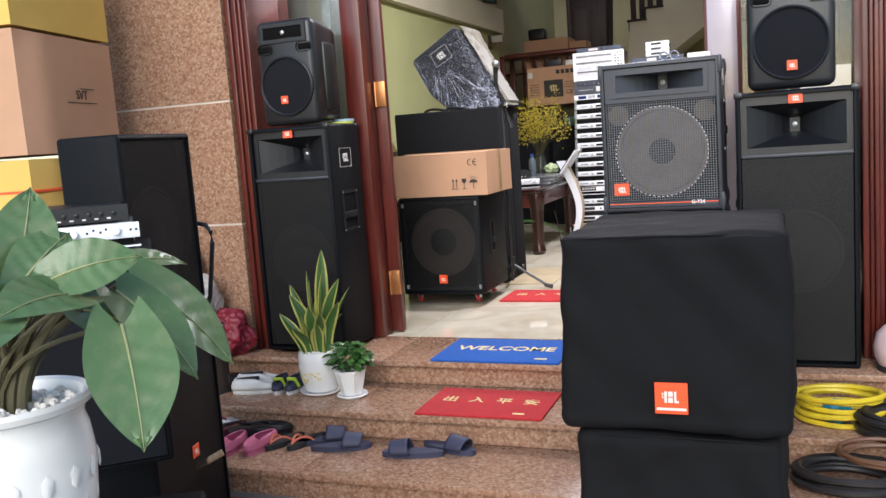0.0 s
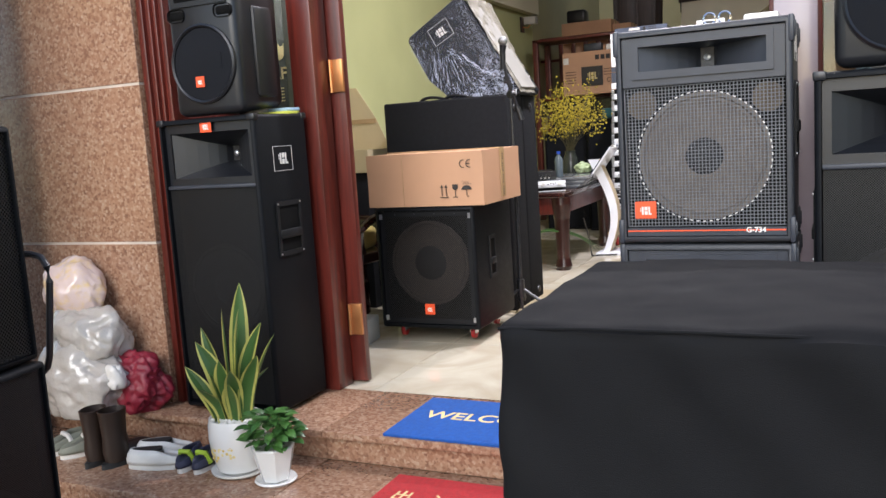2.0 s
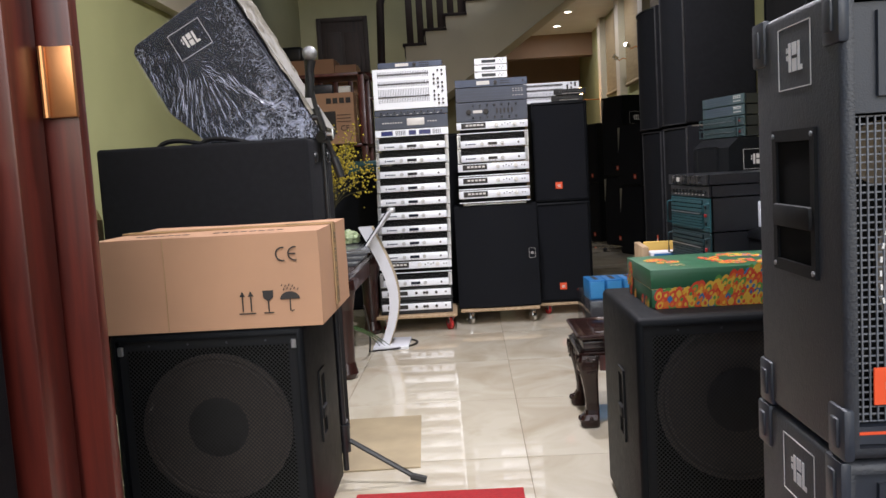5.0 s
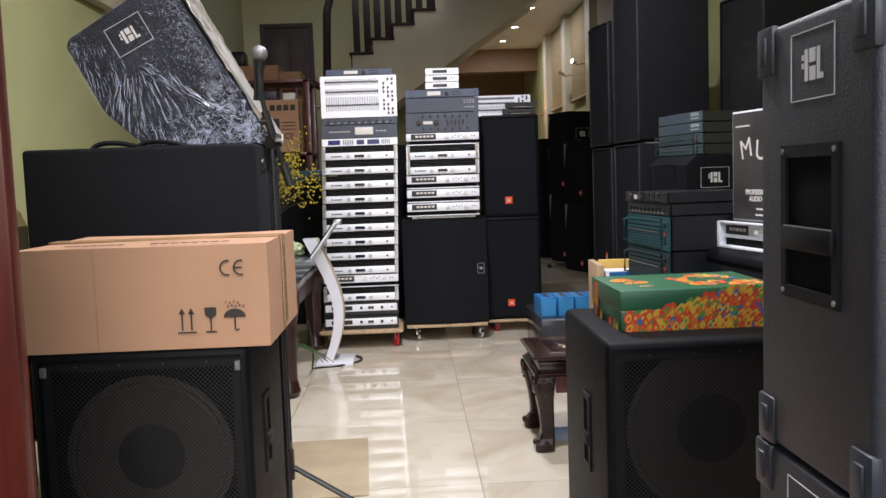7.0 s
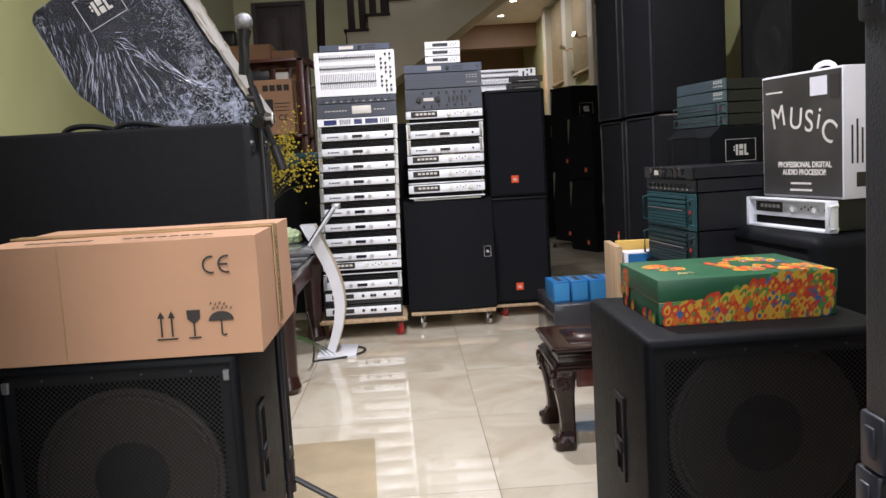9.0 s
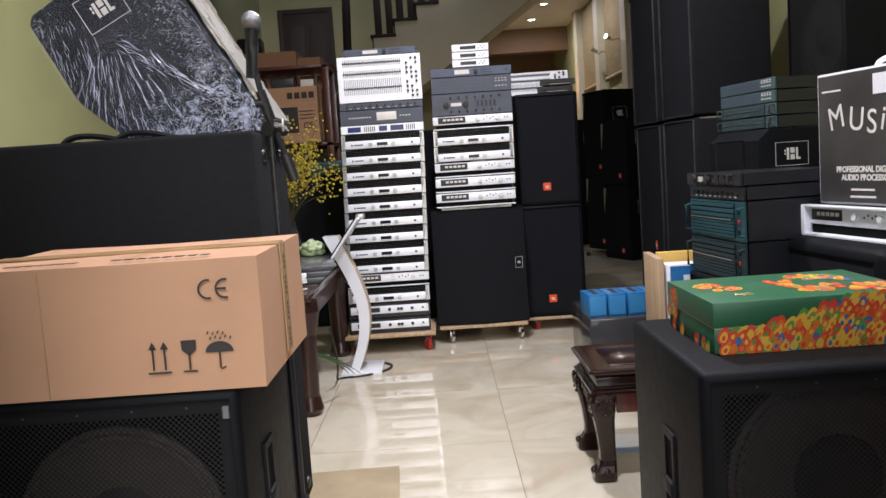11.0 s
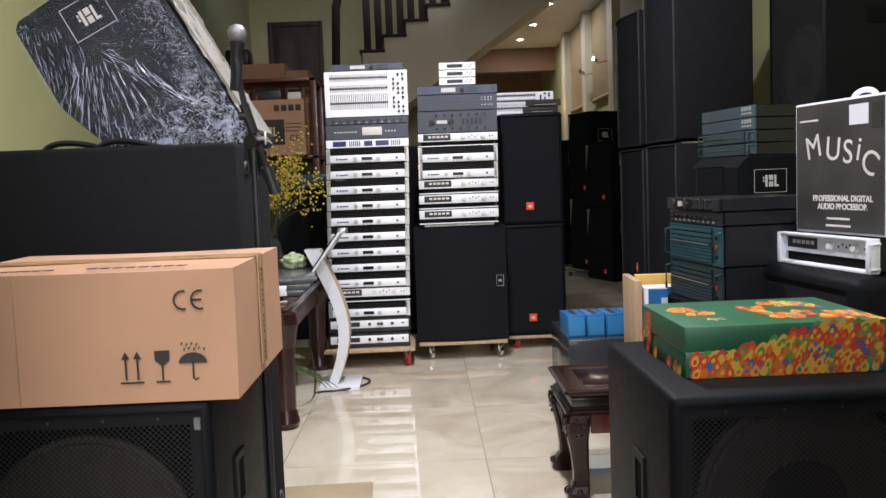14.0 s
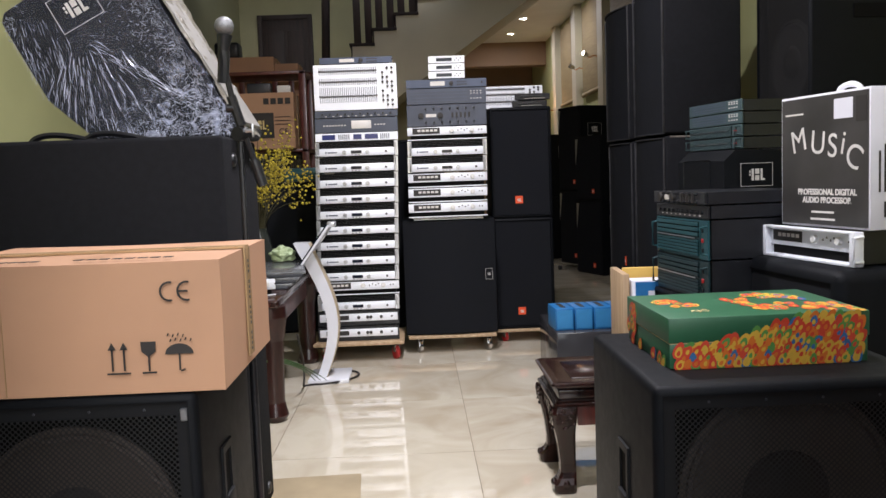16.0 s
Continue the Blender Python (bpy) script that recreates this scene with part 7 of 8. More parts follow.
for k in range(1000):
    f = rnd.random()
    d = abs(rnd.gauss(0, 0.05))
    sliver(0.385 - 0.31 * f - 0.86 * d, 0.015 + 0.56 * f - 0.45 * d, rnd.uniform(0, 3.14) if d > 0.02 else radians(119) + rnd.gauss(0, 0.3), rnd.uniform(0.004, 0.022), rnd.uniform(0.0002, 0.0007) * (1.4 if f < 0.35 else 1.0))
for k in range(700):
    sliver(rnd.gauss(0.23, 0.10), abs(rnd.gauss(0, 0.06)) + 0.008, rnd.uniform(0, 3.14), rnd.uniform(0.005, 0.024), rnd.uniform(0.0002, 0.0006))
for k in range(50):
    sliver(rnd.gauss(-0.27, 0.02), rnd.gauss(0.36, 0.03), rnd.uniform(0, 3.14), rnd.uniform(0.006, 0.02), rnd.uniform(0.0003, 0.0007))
tagged(part("film_crease_glint", b, CREASE_GLINT, wm, "pale strips painted as glints along the film's creases", smooth=False), kind="stuff")
b = bmesh.new()
rows = []
for i in range(26):
    s = i / 25
    base = Vector((0.40, 0, 0.004)).lerp(Vector((0.065, 0, 0.60)), s)
    row = []
    for j in range(18):
        u = j / 17
        h = 0.012 + 0.02 * abs(noise.noise(Vector((s * 9, u * 6, 2)))) + 0.012 * noise.noise(Vector((s * 25, u * 12, 5)))
        row.append(b.verts.new(base + Vector((h * 0.86, -0.01 + u * (0.27 + 0.18 * s), h * 0.5))))
    rows.append(row)
for a, c in zip(rows, rows[1:]):
    for j in range(17):
        b.faces.new((a[j], a[j + 1], c[j + 1], c[j]))
part("film", b, REARFILM, wm, "layered cloudy film over the back")

ms = thing("microphone_stand", "black microphone stand with a silver ball microphone", "microphone stand", (-1.845, 6.62, 0.0))
for a in (57, 177, 297):
    c, s = math.cos(radians(a - 64)), math.sin(radians(a - 64))
    part("leg", tube(bmesh.new(), [(0.02 * c, 0.02 * s, 0.16), (0.26 * c, 0.26 * s, 0.02)], 0.010, 8), PLASTIC, ms)
    part("foot", tube(bmesh.new(), [(0.24 * c, 0.24 * s, 0.026), (0.295 * c, 0.295 * s, 0.013)], 0.014, 8), BLACKRUB, ms)
part("collar", cyl(bmesh.new(), (0, 0, 0.12), (0, 0, 0.22), 0.022, seg=14), PLASTIC, ms)
part("pole", cyl(bmesh.new(), (0, 0, 0.05), (0, 0, 0.86), 0.011, seg=12), PLASTIC, ms)
part("clutch", cyl(bmesh.new(), (0, 0, 0.84), (0, 0, 0.94), 0.018, 0.015, 12), PLASTIC, ms)
part("upper_pole", cyl(bmesh.new(), (0, 0, 0.9), (0, 0, 1.27), 0.008, seg=10), PLASTIC, ms)
part("joint", cyl(bmesh.new(), (-0.004, -0.018, 1.262), (0.012, 0.018, 1.262), 0.020, seg=16), PLASTIC, ms)
ws = part("wing_screw", cyl(bmesh.new(), (0.012, -0.012, 1.268), (0.038, -0.016, 1.270), 0.005, seg=10), ALU, ms, "bright wing screw")
part("wing", box(bmesh.new(), 0.036, 0.041, -0.020, -0.010, 1.252, 1.288, 0.002), ALU, ws)
bo = part("boom", tube(bmesh.new(), [(0.052, 0.01, 1.125), (0.036, 0.006, 1.185), (0.012, 0, 1.262), (-0.006, -0.008, 1.317), (-0.024, -0.015, 1.42)], 0.0085, 8), PLASTIC, ms)
part("counterweight", tube(bmesh.new(), [(0.054, 0.01, 1.118), (0.034, 0.006, 1.19)], 0.015, 12), PLASTIC, bo)
part("grip", tube(bmesh.new(), [(0.006, -0.004, 1.285), (-0.016, -0.012, 1.365)], 0.0135, 10), PLASTIC, bo)
part("boom_knob", cyl(bmesh.new(), (-0.030, -0.012, 1.332), (-0.010, -0.012, 1.332), 0.012, seg=12), PLASTIC, bo)
part("clip", tube(bmesh.new(), [(-0.035, -0.015, 1.40), (-0.028, -0.018, 1.46), (-0.026, -0.02, 1.485)], 0.016, 10), PLASTIC, ms)
mc = part("microphone", tube(bmesh.new(), [(-0.034, -0.018, 1.425), (-0.026, -0.02, 1.50), (-0.022, -0.02, 1.528)], lambda s: 0.012 + 0.009 * s, 14), PLASTIC, ms)
part("ball_grille", lathe(bmesh.new(), [(0.026 * math.sin(math.pi * (1 - k / 16)) + 0.0003, 0.026 - 0.026 * math.cos(math.pi * k / 16)) for k in range(17)], 24, Matrix.Translation((-0.022, -0.02, 1.525))), material("steel_mesh", (0.34, 0.35, 0.37), 0.4, 0.7, fine=500, bump=1.0, dark=0.6, scale=300), mc, "silver ball grille")

# ---------------------------------------------------------------- dark wooden table and what stands on it
TABLEWOOD = wood_material("dark_red_table_wood", (0.012, 0.0045, 0.004), (0.038, 0.008, 0.006), 0.3, coat=0.15)


def stout_leg(parent, x, y, h, r=0.06):
    bm_ = bmesh.new()
    for z0, z1, a, b_ in ((0.0, 0.03, 0.050, 0.066), (0.03, 0.09, 0.066, 0.052), (0.09, h - 0.16, 0.050, 0.058), (h - 0.16, h - 0.05, 0.060, 0.078), (h - 0.05, h, 0.078, 0.074)):
        q = bmesh.new()
        bmesh.ops.create_cone(q, cap_ends=True, segments=12, radius1=a, radius2=b_, depth=z1 - z0)
        merge(bm_, q, Matrix.Translation((x, y, (z0 + z1) / 2)))
    return part("leg", bm_, TABLEWOOD, parent, "thick turned leg")


tb = thing("low_table", "heavy dark red wooden table with thick legs", "table", (-2.42, 8.86, 0.0))
part("tabletop", box(bmesh.new(), -0.40, 0.40, -0.72, 0.72, 0.545, 0.585, 0.012, 3), DARKWOOD, tb)
for x0, x1, y0, y1 in ((-0.36, 0.36, -0.68, -0.64), (-0.36, 0.36, 0.64, 0.68), (-0.36, -0.32, -0.64, 0.64), (0.32, 0.36, -0.64, 0.64)):
    part("apron", box(bmesh.new(), x0, x1, y0, y1, 0.42, 0.545, 0.006), MAHOGANY, tb)
for x in (-0.33, 0.345):
    for y in (-0.635, 0.635):
        stout_leg(tb, x, y, 0.545)
WRAP = material("dull_grey_plastic_wrap", (0.16, 0.17, 0.18), 0.25, dark=0.5, scale=22, fine=60, bump=0.6, depth=0.004, coat=0.4)
for k in range(6):
    solid("flat_package", box(bmesh.new(), -0.14, 0.14, -0.30, 0.30, 0, 0.014, 0.002), WRAP if k % 2 else GREYPLASTIC, "plastic-wrapped flat packages stacked on the table", "package", (-2.17 + 0.008 * k, 8.82, 0.586 + 0.0145 * k), 2 * k, group="flat packages")
u = turned_unit("power_amplifier", (-2.24, 8.22, 0.587), 22, 0.40, 0.085, 0.30, SILVER, "silver-edged amplifier on the dark table", "pro", ALU)
turned_unit("disc_player", (-2.30, 8.25, 0.673), 20, 0.36, 0.07, 0.26, PLASTIC, "black unit lying on an amplifier", "knobs")
bt = thing("water_bottle", "clear plastic bottle with a blue cap", "bottle", (-2.20, 8.62, 0.676))
part("bottle", lathe(bmesh.new(), [(0.001, 0), (0.03, 0.0), (0.032, 0.02), (0.032, 0.13), (0.026, 0.15), (0.013, 0.17), (0.013, 0.18)], 20), material("clear_bottle_plastic", (0.10, 0.13, 0.15), 0.15, bump=0), bt)
part("cap", cyl(bmesh.new(), (0, 0, 0.178), (0, 0, 0.20), 0.015, seg=16), material("blue_cap", (0.02, 0.08, 0.5), 0.4), bt, "blue screw cap")
lump("plastic_bag", "pale green and white plastic bag on the table", (-2.14, 9.10, 0.676), (0.07, 0.07, 0.05), material("pale_green_bag", (0.45, 0.55, 0.32), 0.4), 5.5)
vs = thing("flower_vase", "dried yellow flower bunch in a tall dark vase", "plant", (-2.30, 9.30, 0.587))
part("vase", lathe(bmesh.new(), [(0.001, 0), (0.06, 0), (0.075, 0.05), (0.078, 0.13), (0.06, 0.21), (0.045, 0.25), (0.05, 0.27), (0.044, 0.268), (0.04, 0.25), (0.001, 0.2)], 28), material("dark_glazed_vase", (0.03, 0.035, 0.03), 0.2), vs)
rnd = random.Random(21)
stems, blooms = bmesh.new(), bmesh.new()
for k in range(70):
    a = rnd.uniform(0, 6.283)
    q, h = 0.34 * math.sqrt(rnd.random()), rnd.uniform(0.42, 0.82)
    tip = Vector((q * math.cos(a), q * math.sin(a), h))
    path_ = bezier((0.02 * math.cos(a), 0.02 * math.sin(a), 0.2), (0.03 * math.cos(a), 0.03 * math.sin(a), 0.4), tip * 0.7 + Vector((0, 0, 0.12)), tip, 6)
    tube(stems, path_, 0.0016, 4)
    for j in range(24):
        c = path_[rnd.choice((4, 5, 6, 6))] + Vector((rnd.gauss(0, 0.032), rnd.gauss(0, 0.032), rnd.gauss(0, 0.034)))
        b = bmesh.new()
        bmesh.ops.create_icosphere(b, subdivisions=1, radius=rnd.uniform(0.004, 0.0085))
        bmesh.ops.transform(b, matrix=Matrix.Translation(c), verts=b.verts[:])
        me_ = bpy.data.meshes.new("t")
        b.to_mesh(me_)
        b.free()
        blooms.from_mesh(me_)
        bpy.data.meshes.remove(me_)
tagged(part("stem_spray", stems, STEM, vs), kind="stuff")
tagged(part("blossom_spray", blooms, leaf_material("yellow_blossom", (0.22, 0.17, 0.012), (0.50, 0.39, 0.03), 0.7), vs, "tiny yellow blossoms"), kind="stuff")

# white display stand with curved leg
WOODEDGE = material("pale_wood_edge", (0.52, 0.42, 0.28), 0.6)
WHITEGLOSS = material("white_laminate", (0.74, 0.75, 0.80), 0.2, dark=0.96, bump=0.02)
ls = thing("display_stand", "white curved display stand with tilted top panel", "stand", (-1.90, 9.03, 0.0))
part("foot", box(bmesh.new(), -0.108, 0.118, -0.125, 0.17, 0, 0.022, 0.003), WHITEGLOSS, ls, "flat white base plate")
lp = [(-0.04 + 0.06 * math.sin(math.pi * s), 0.022 + 0.76 * s) for s in [k / 14 for k in range(15)]]
lp = [(x + 0.03 * math.sin(1.4 * math.pi * (z / 0.78)) - 0.05 * (z / 0.78) ** 2, z) for x, z in lp]
wdt = [0.026 + 0.016 * (z / 0.78) ** 1.5 for x, z in lp]
part("leg", prism(bmesh.new(), [(x + w_, z) for (x, z), w_ in zip(lp, wdt)] + [(x - w_, z) for (x, z), w_ in reversed(list(zip(lp, wdt)))], -0.05, 0.05), WHITEGLOSS, ls, "curved white leg", smooth=False)
part("leg_edge", prism(bmesh.new(), [(x + w_ + 0.004, z) for (x, z), w_ in zip(lp, wdt)] + [(x + w_ + 0.0005, z) for (x, z), w_ in reversed(list(zip(lp, wdt)))], -0.048, 0.048), WOODEDGE, ls, smooth=False)
part("top_panel", prism(bmesh.new(), [(-0.180, 0.578), (-0.172, 0.572), (0.052, 0.872), (0.042, 0.880)], -0.15, 0.15), WHITEGLOSS, ls, "tilted white panel", smooth=False)
part("glass_top", prism(bmesh.new(), [(-0.186, 0.583), (-0.181, 0.579), (0.041, 0.881), (0.036, 0.885)], -0.148, 0.148), SCREEN, ls, "dark glossy sheet on the panel", smooth=False)
part("top_clip", box(bmesh.new(), 0.03, 0.075, -0.05, 0.05, 0.865, 0.895, 0.006), ALU, ls, "bright clip")
solid("floor_cable", tube(bmesh.new(), bezier((-2.0, 8.55, 0.35), (-1.95, 8.75, -0.05), (-2.12, 8.95, 0.0), (-1.93, 8.86, 0.012), 16) + bezier((-1.9, 8.87, 0.012), (-1.72, 8.95, 0.01), (-1.66, 9.15, 0.01), (-1.86, 9.2, 0.01), 14), 0.006, 6), BLACKC, "thin black cable lying on the tiles", "cable")
gl = bmesh.new()
for k in range(3):
    tube(gl, bezier((-2.22, 8.12 + 0.05 * k, 0.30), (-2.05, 8.1 + 0.05 * k, 0.33), (-1.97, 8.4, 0.24), (-1.93 + 0.03 * k, 8.62, 0.09), 10), lambda s: 0.009 * (1 - 0.8 * s), 5)
solid("green_shoot", gl, SNAKE, "long green leaf blades hanging under the table", "plant")

# ---------------------------------------------------------------- carved stool
ROSEWOOD = wood_material("carved_rosewood", (0.008, 0.0034, 0.0028), (0.028, 0.008, 0.006), 0.22, coat=0.1)
st = thing("carved_stool", "dark carved wooden stool with curved legs", "stool", (-0.712, 7.332, 0.0))
st.scale = (0.87, 0.87, 1.0)


def square_loft(bm, cx, cy, rows):
    """Square sections (dx, dy, half width, z) joined into one tapered post."""
    def ring(h):
        i = h - min(0.012, 0.3 * h)
        return ((-h, -i), (-i, -h), (i, -h), (h, -i), (h, i), (i, h), (-i, h), (-h, i))

    rings = [[bm.verts.new((cx + dx + px, cy + dy + py, z)) for px, py in ring(h)] for dx, dy, h, z in rows]
    for a, c in zip(rings, rings[1:]):
        for k in range(8):
            bm.faces.new((a[k], a[(k + 1) % 8], c[(k + 1) % 8], c[k]))
    bm.faces.new(rings[0][::-1])
    bm.faces.new(rings[-1])
    return bm


part("seat", square_loft(bmesh.new(), 0, 0, [(0, 0, 0.196, 0.362), (0, 0, 0.212, 0.368), (0, 0, 0.240, 0.380), (0, 0, 0.245, 0.387), (0, 0, 0.243, 0.394), (0, 0, 0.236, 0.397), (0, 0, 0.205, 0.394)]), ROSEWOOD, st, "seat with a raised rounded rim", smooth=False)
part("seat_panel", box(bmesh.new(), -0.15, 0.15, -0.15, 0.15, 0.390, 0.398, 0.004), ROSEWOOD, st)
part("waist", box(bmesh.new(), -0.214, 0.214, -0.214, 0.214, 0.334, 0.366, 0.003), ROSEWOOD, st)
part("moulding", square_loft(bmesh.new(), 0, 0, [(0, 0, 0.238, 0.312), (0, 0, 0.238, 0.320), (0, 0, 0.225, 0.323), (0, 0, 0.225, 0.331), (0, 0, 0.208, 0.335), (0, 0, 0.200, 0.340)]), ROSEWOOD, st, smooth=False)
for sx, sy in ((-1, -1), (1, -1), (1, 1), (-1, 1)):
    rows = [(0.008, 0.041, 0.0), (0.012, 0.045, 0.010), (0.012, 0.045, 0.034), (0.000, 0.036, 0.052), (-0.006, 0.032, 0.070), (-0.006, 0.031, 0.10), (-0.002, 0.034, 0.16), (0.004, 0.039, 0.21), (0.010, 0.047, 0.25), (0.010, 0.050, 0.285), (0.002, 0.046, 0.312)]
    lg = part("leg", square_loft(bmesh.new(), sx * 0.185, sy * 0.185, [(sx * o, sy * o, h, z) for o, h, z in rows]), ROSEWOOD, st, "stout carved square leg", smooth=False)
    rc = random.Random(17)
    b = bmesh.new()
    for face in range(2):
        for k in range(15):
            q = bmesh.new()
            bmesh.ops.create_icosphere(q, subdivisions=2, radius=1.0)
            u, z = rc.uniform(-0.038, 0.038), 0.302 - 0.0048 * k + rc.uniform(-0.004, 0.004)
            o = 0.052 - 0.0004 * k
            px, py = (u, sy * (o + 0.002)) if face else (sx * (o + 0.002), u)
            turn = Matrix.Rotation(rc.uniform(-1.0, 1.0), 4, "Y" if face else "X")
            size = (rc.uniform(0.006, 0.013), 0.006, rc.uniform(0.004, 0.007)) if face else (0.006, rc.uniform(0.006, 0.013), rc.uniform(0.004, 0.007))
            merge(b, q, Matrix.Translation((sx * 0.191 + px, sy * 0.191 + py, z)) @ turn @ Matrix.Diagonal((*size, 1)))
    part("carving", b, ROSEWOOD, lg, "carved scrolls")
    for px, py in ((0, sy * 0.046), (sx * 0.046, 0)):
        b, q = bmesh.new(), bmesh.new()
        bmesh.ops.create_icosphere(q, subdivisions=2, radius=0.016)
        merge(b, q, Matrix.Translation((sx * 0.193 + px, sy * 0.193 + py, 0.036)) @ Matrix.Diagonal((0.8, 0.8, 0.9, 1)))
        part("foot_scroll", b, ROSEWOOD, lg)
for rz_ in (0, 90, 180, 270):
    red = rz_ in (0, 180)
    ap = part("apron", box(bmesh.new(), -0.14, 0.14, -0.222, -0.200, 0.240 if red else 0.250, 0.312, 0.005), MAHOGANY if red else ROSEWOOD, st, "plain red apron board" if red else "carved apron", m=pose(0, 0, 0, 0, 0, rz_))
    if not red:
        b = bmesh.new()
        for k in range(7):
            box(b, -0.10 + 0.029 * k, -0.082 + 0.029 * k, -0.228, -0.221, 0.262 + 0.006 * (k % 2), 0.298 - 0.008 * (k % 3), 0.003)
        box(b, -0.115, 0.115, -0.2265, -0.221, 0.304, 0.309, 0.001)
        box(b, -0.115, 0.115, -0.2265, -0.221, 0.253, 0.258, 0.001)
        part("relief", b, ROSEWOOD, ap, "carved relief", m=pose(0, 0, 0, 0, 0, rz_))

# blue boxes on a low cabinet, upright cartons
solid("low_cabinet", box(bmesh.new(), -0.24, 0.24, -0.3, 0.3, 0, 0.305, 0.006), material("glossy_dark_cabinet", (0.05, 0.05, 0.055), 0.12, bump=0), "low glossy dark cabinet beside the loudspeakers", "cabinet", (-0.44, 8.82, 0.0))
BLUECARD = material("blue_card", (0.015, 0.16, 0.42), 0.45, bump=0.02)
for k in range(4):
    s = thing("small_box", "small bright blue product box standing upright", "box", (-0.625 + 0.100 * k, 8.58, 0.306), 3, group="blue product boxes")
    part("box", box(bmesh.new(), -0.047, 0.047, 0, 0.20, 0, 0.115, 0.003), BLUECARD, s)
    part("end_print", box(bmesh.new(), -0.040, 0.040, -0.002, 0, 0.01, 0.105), material("pale_blue_print", (0.05, 0.28, 0.60), 0.45, bump=0), s)
    part("top_print", box(bmesh.new(), -0.012, 0.012, 0.03, 0.17, 0.115, 0.1165), INK, s)
solid("flat_carton", box(bmesh.new(), 0, 0.030, 0, 0.30, 0, 0.372, 0.003), PLY, "thin pale carton standing upright", "carton", (-0.500, 7.84, 0.306), -3)
solid("flat_carton", box(bmesh.new(), 0, 0.215, 0, 0.035, 0, 0.385, 0.003), YELLOWCARD, "flat yellowish carton standing behind a product box", "carton", (-0.468, 7.96, 0.306), -4)
wb = thing("product_box", "white and blue product box standing upright", "box", (-0.463, 7.83, 0.306), -4)
part("box", box(bmesh.new(), 0, 0.215, 0, 0.10, 0, 0.345, 0.003), WHITECARD, wb)
part("blue_band", box(bmesh.new(), 0.016, 0.212, -0.002, 0.0, 0.010, 0.338), BLUECARD, wb, "blue printed front")
part("white_print", box(bmesh.new(), 0.07, 0.212, -0.0035, -0.002, 0.20, 0.30), WHITECARD, wb)
solid("low_box", box(bmesh.new(), -0.13, 0.15, 0, 0.36, 0, 0.305, 0.005), TOLEX, "low black box carrying upright cartons", "box", (-0.385, 7.82, 0.0))

# far stack of wedge monitors against the wall
def wedge_stack(x, y, z, w, d, h, lab):
    s = thing("loudspeaker", lab, "loudspeaker", (x, y, z), -70, group="far stacked loudspeakers")
    part("body", prism(bmesh.new(), [(-w / 2, 0.0), (w / 2, 0.0), (w / 2 - 0.05, d), (-w / 2 + 0.05, d)], 0, h, "z"), TOLEX, s, smooth=False)
    part("grille", box(bmesh.new(), -w / 2 + 0.02, w / 2 - 0.02, -0.006, -0.001, 0.02, h - 0.02), FOAM, s)
    frame_mark(s, side_r(w / 2 - 0.022, d * 0.45, h * 0.72) @ Matrix.Translation((0, 0, 0.012)), 0.18, 0.14)
    badge(s, front(0.10, -0.007, 0.10), 0.05, 0.05)
    part("bright_edge", prism(bmesh.new(), [(0.0, 0.0), (0.05, 0.0), (0.0, -0.28)], -0.009, -0.007, "y"), ALU, s, "bright corner piece", m=Matrix.Translation((-w / 2 + 0.01, 0, h - 0.03)))
    return s


for x, y, w, hs in ((0.42, 14.1, 0.50, (0.05, 0.90, 1.86)), (0.50, 13.45, 0.52, (0.0, 0.80, 1.50)), (0.30, 15.4, 0.5, (0.0, 0.8, 1.6))):
    for z0, z1 in zip(hs, hs[1:]):
        wedge_stack(x, y, z0, w, 0.42, z1 - z0 - 0.004, "black trapezoid loudspeaker stacked against the far wall")
for x, y in ((0.25, 13.95), (0.45, 13.85), (0.62, 14.35)):
    cs_ = solid("caster_foot", cyl(bmesh.new(), (-0.02, 0, 0.025), (0.02, 0, 0.025), 0.025, seg=14), BLACKRUB, "small dark caster under the far loudspeakers", "caster", (x, y, 0.0))

# wall spotlights
for y, z in ((15.07, 2.54), (16.0, 2.50)):
    s = thing("wall_spotlight", "small bright wall spotlight on a bent arm", "lamp", (0.90, y, z))
    part("arm", tube(bmesh.new(), [(0.10, 0, 0), (0.02, 0, 0.02), (-0.03, 0, -0.01), (-0.06, 0, 0.02)], 0.008, 8), BRASS, s)
    part("head", cyl(bmesh.new(), (-0.05, 0, 0.02), (-0.11, -0.02, 0.05), 0.022, 0.032, 14), CHROME, s)
    if y < 15.5:
        part("bulb", lathe(bmesh.new(), [(0.026, 0), (0.015, 0.01), (0.001, 0.012)], 14, Matrix.Translation((-0.112, -0.021, 0.051)) @ pose(0, 0, 0, 0, -65, 0)), LAMPGLOW, s, "glowing lamp")
gl_ = thing("candle_bulb", "warm glowing wall bulb far at the back", "lamp", (0.62, 18.4, 2.25))
part("bulb", lathe(bmesh.new(), [(0.001, -0.06), (0.03, -0.05), (0.045, 0.0), (0.03, 0.06), (0.001, 0.10)], 16), WARMGLOW, gl_)
part("bracket", tube(bmesh.new(), [(0, 0, -0.05), (0, 0.02, -0.12), (0.38, 0.02, -0.12)], 0.01, 6), BRASS, gl_)

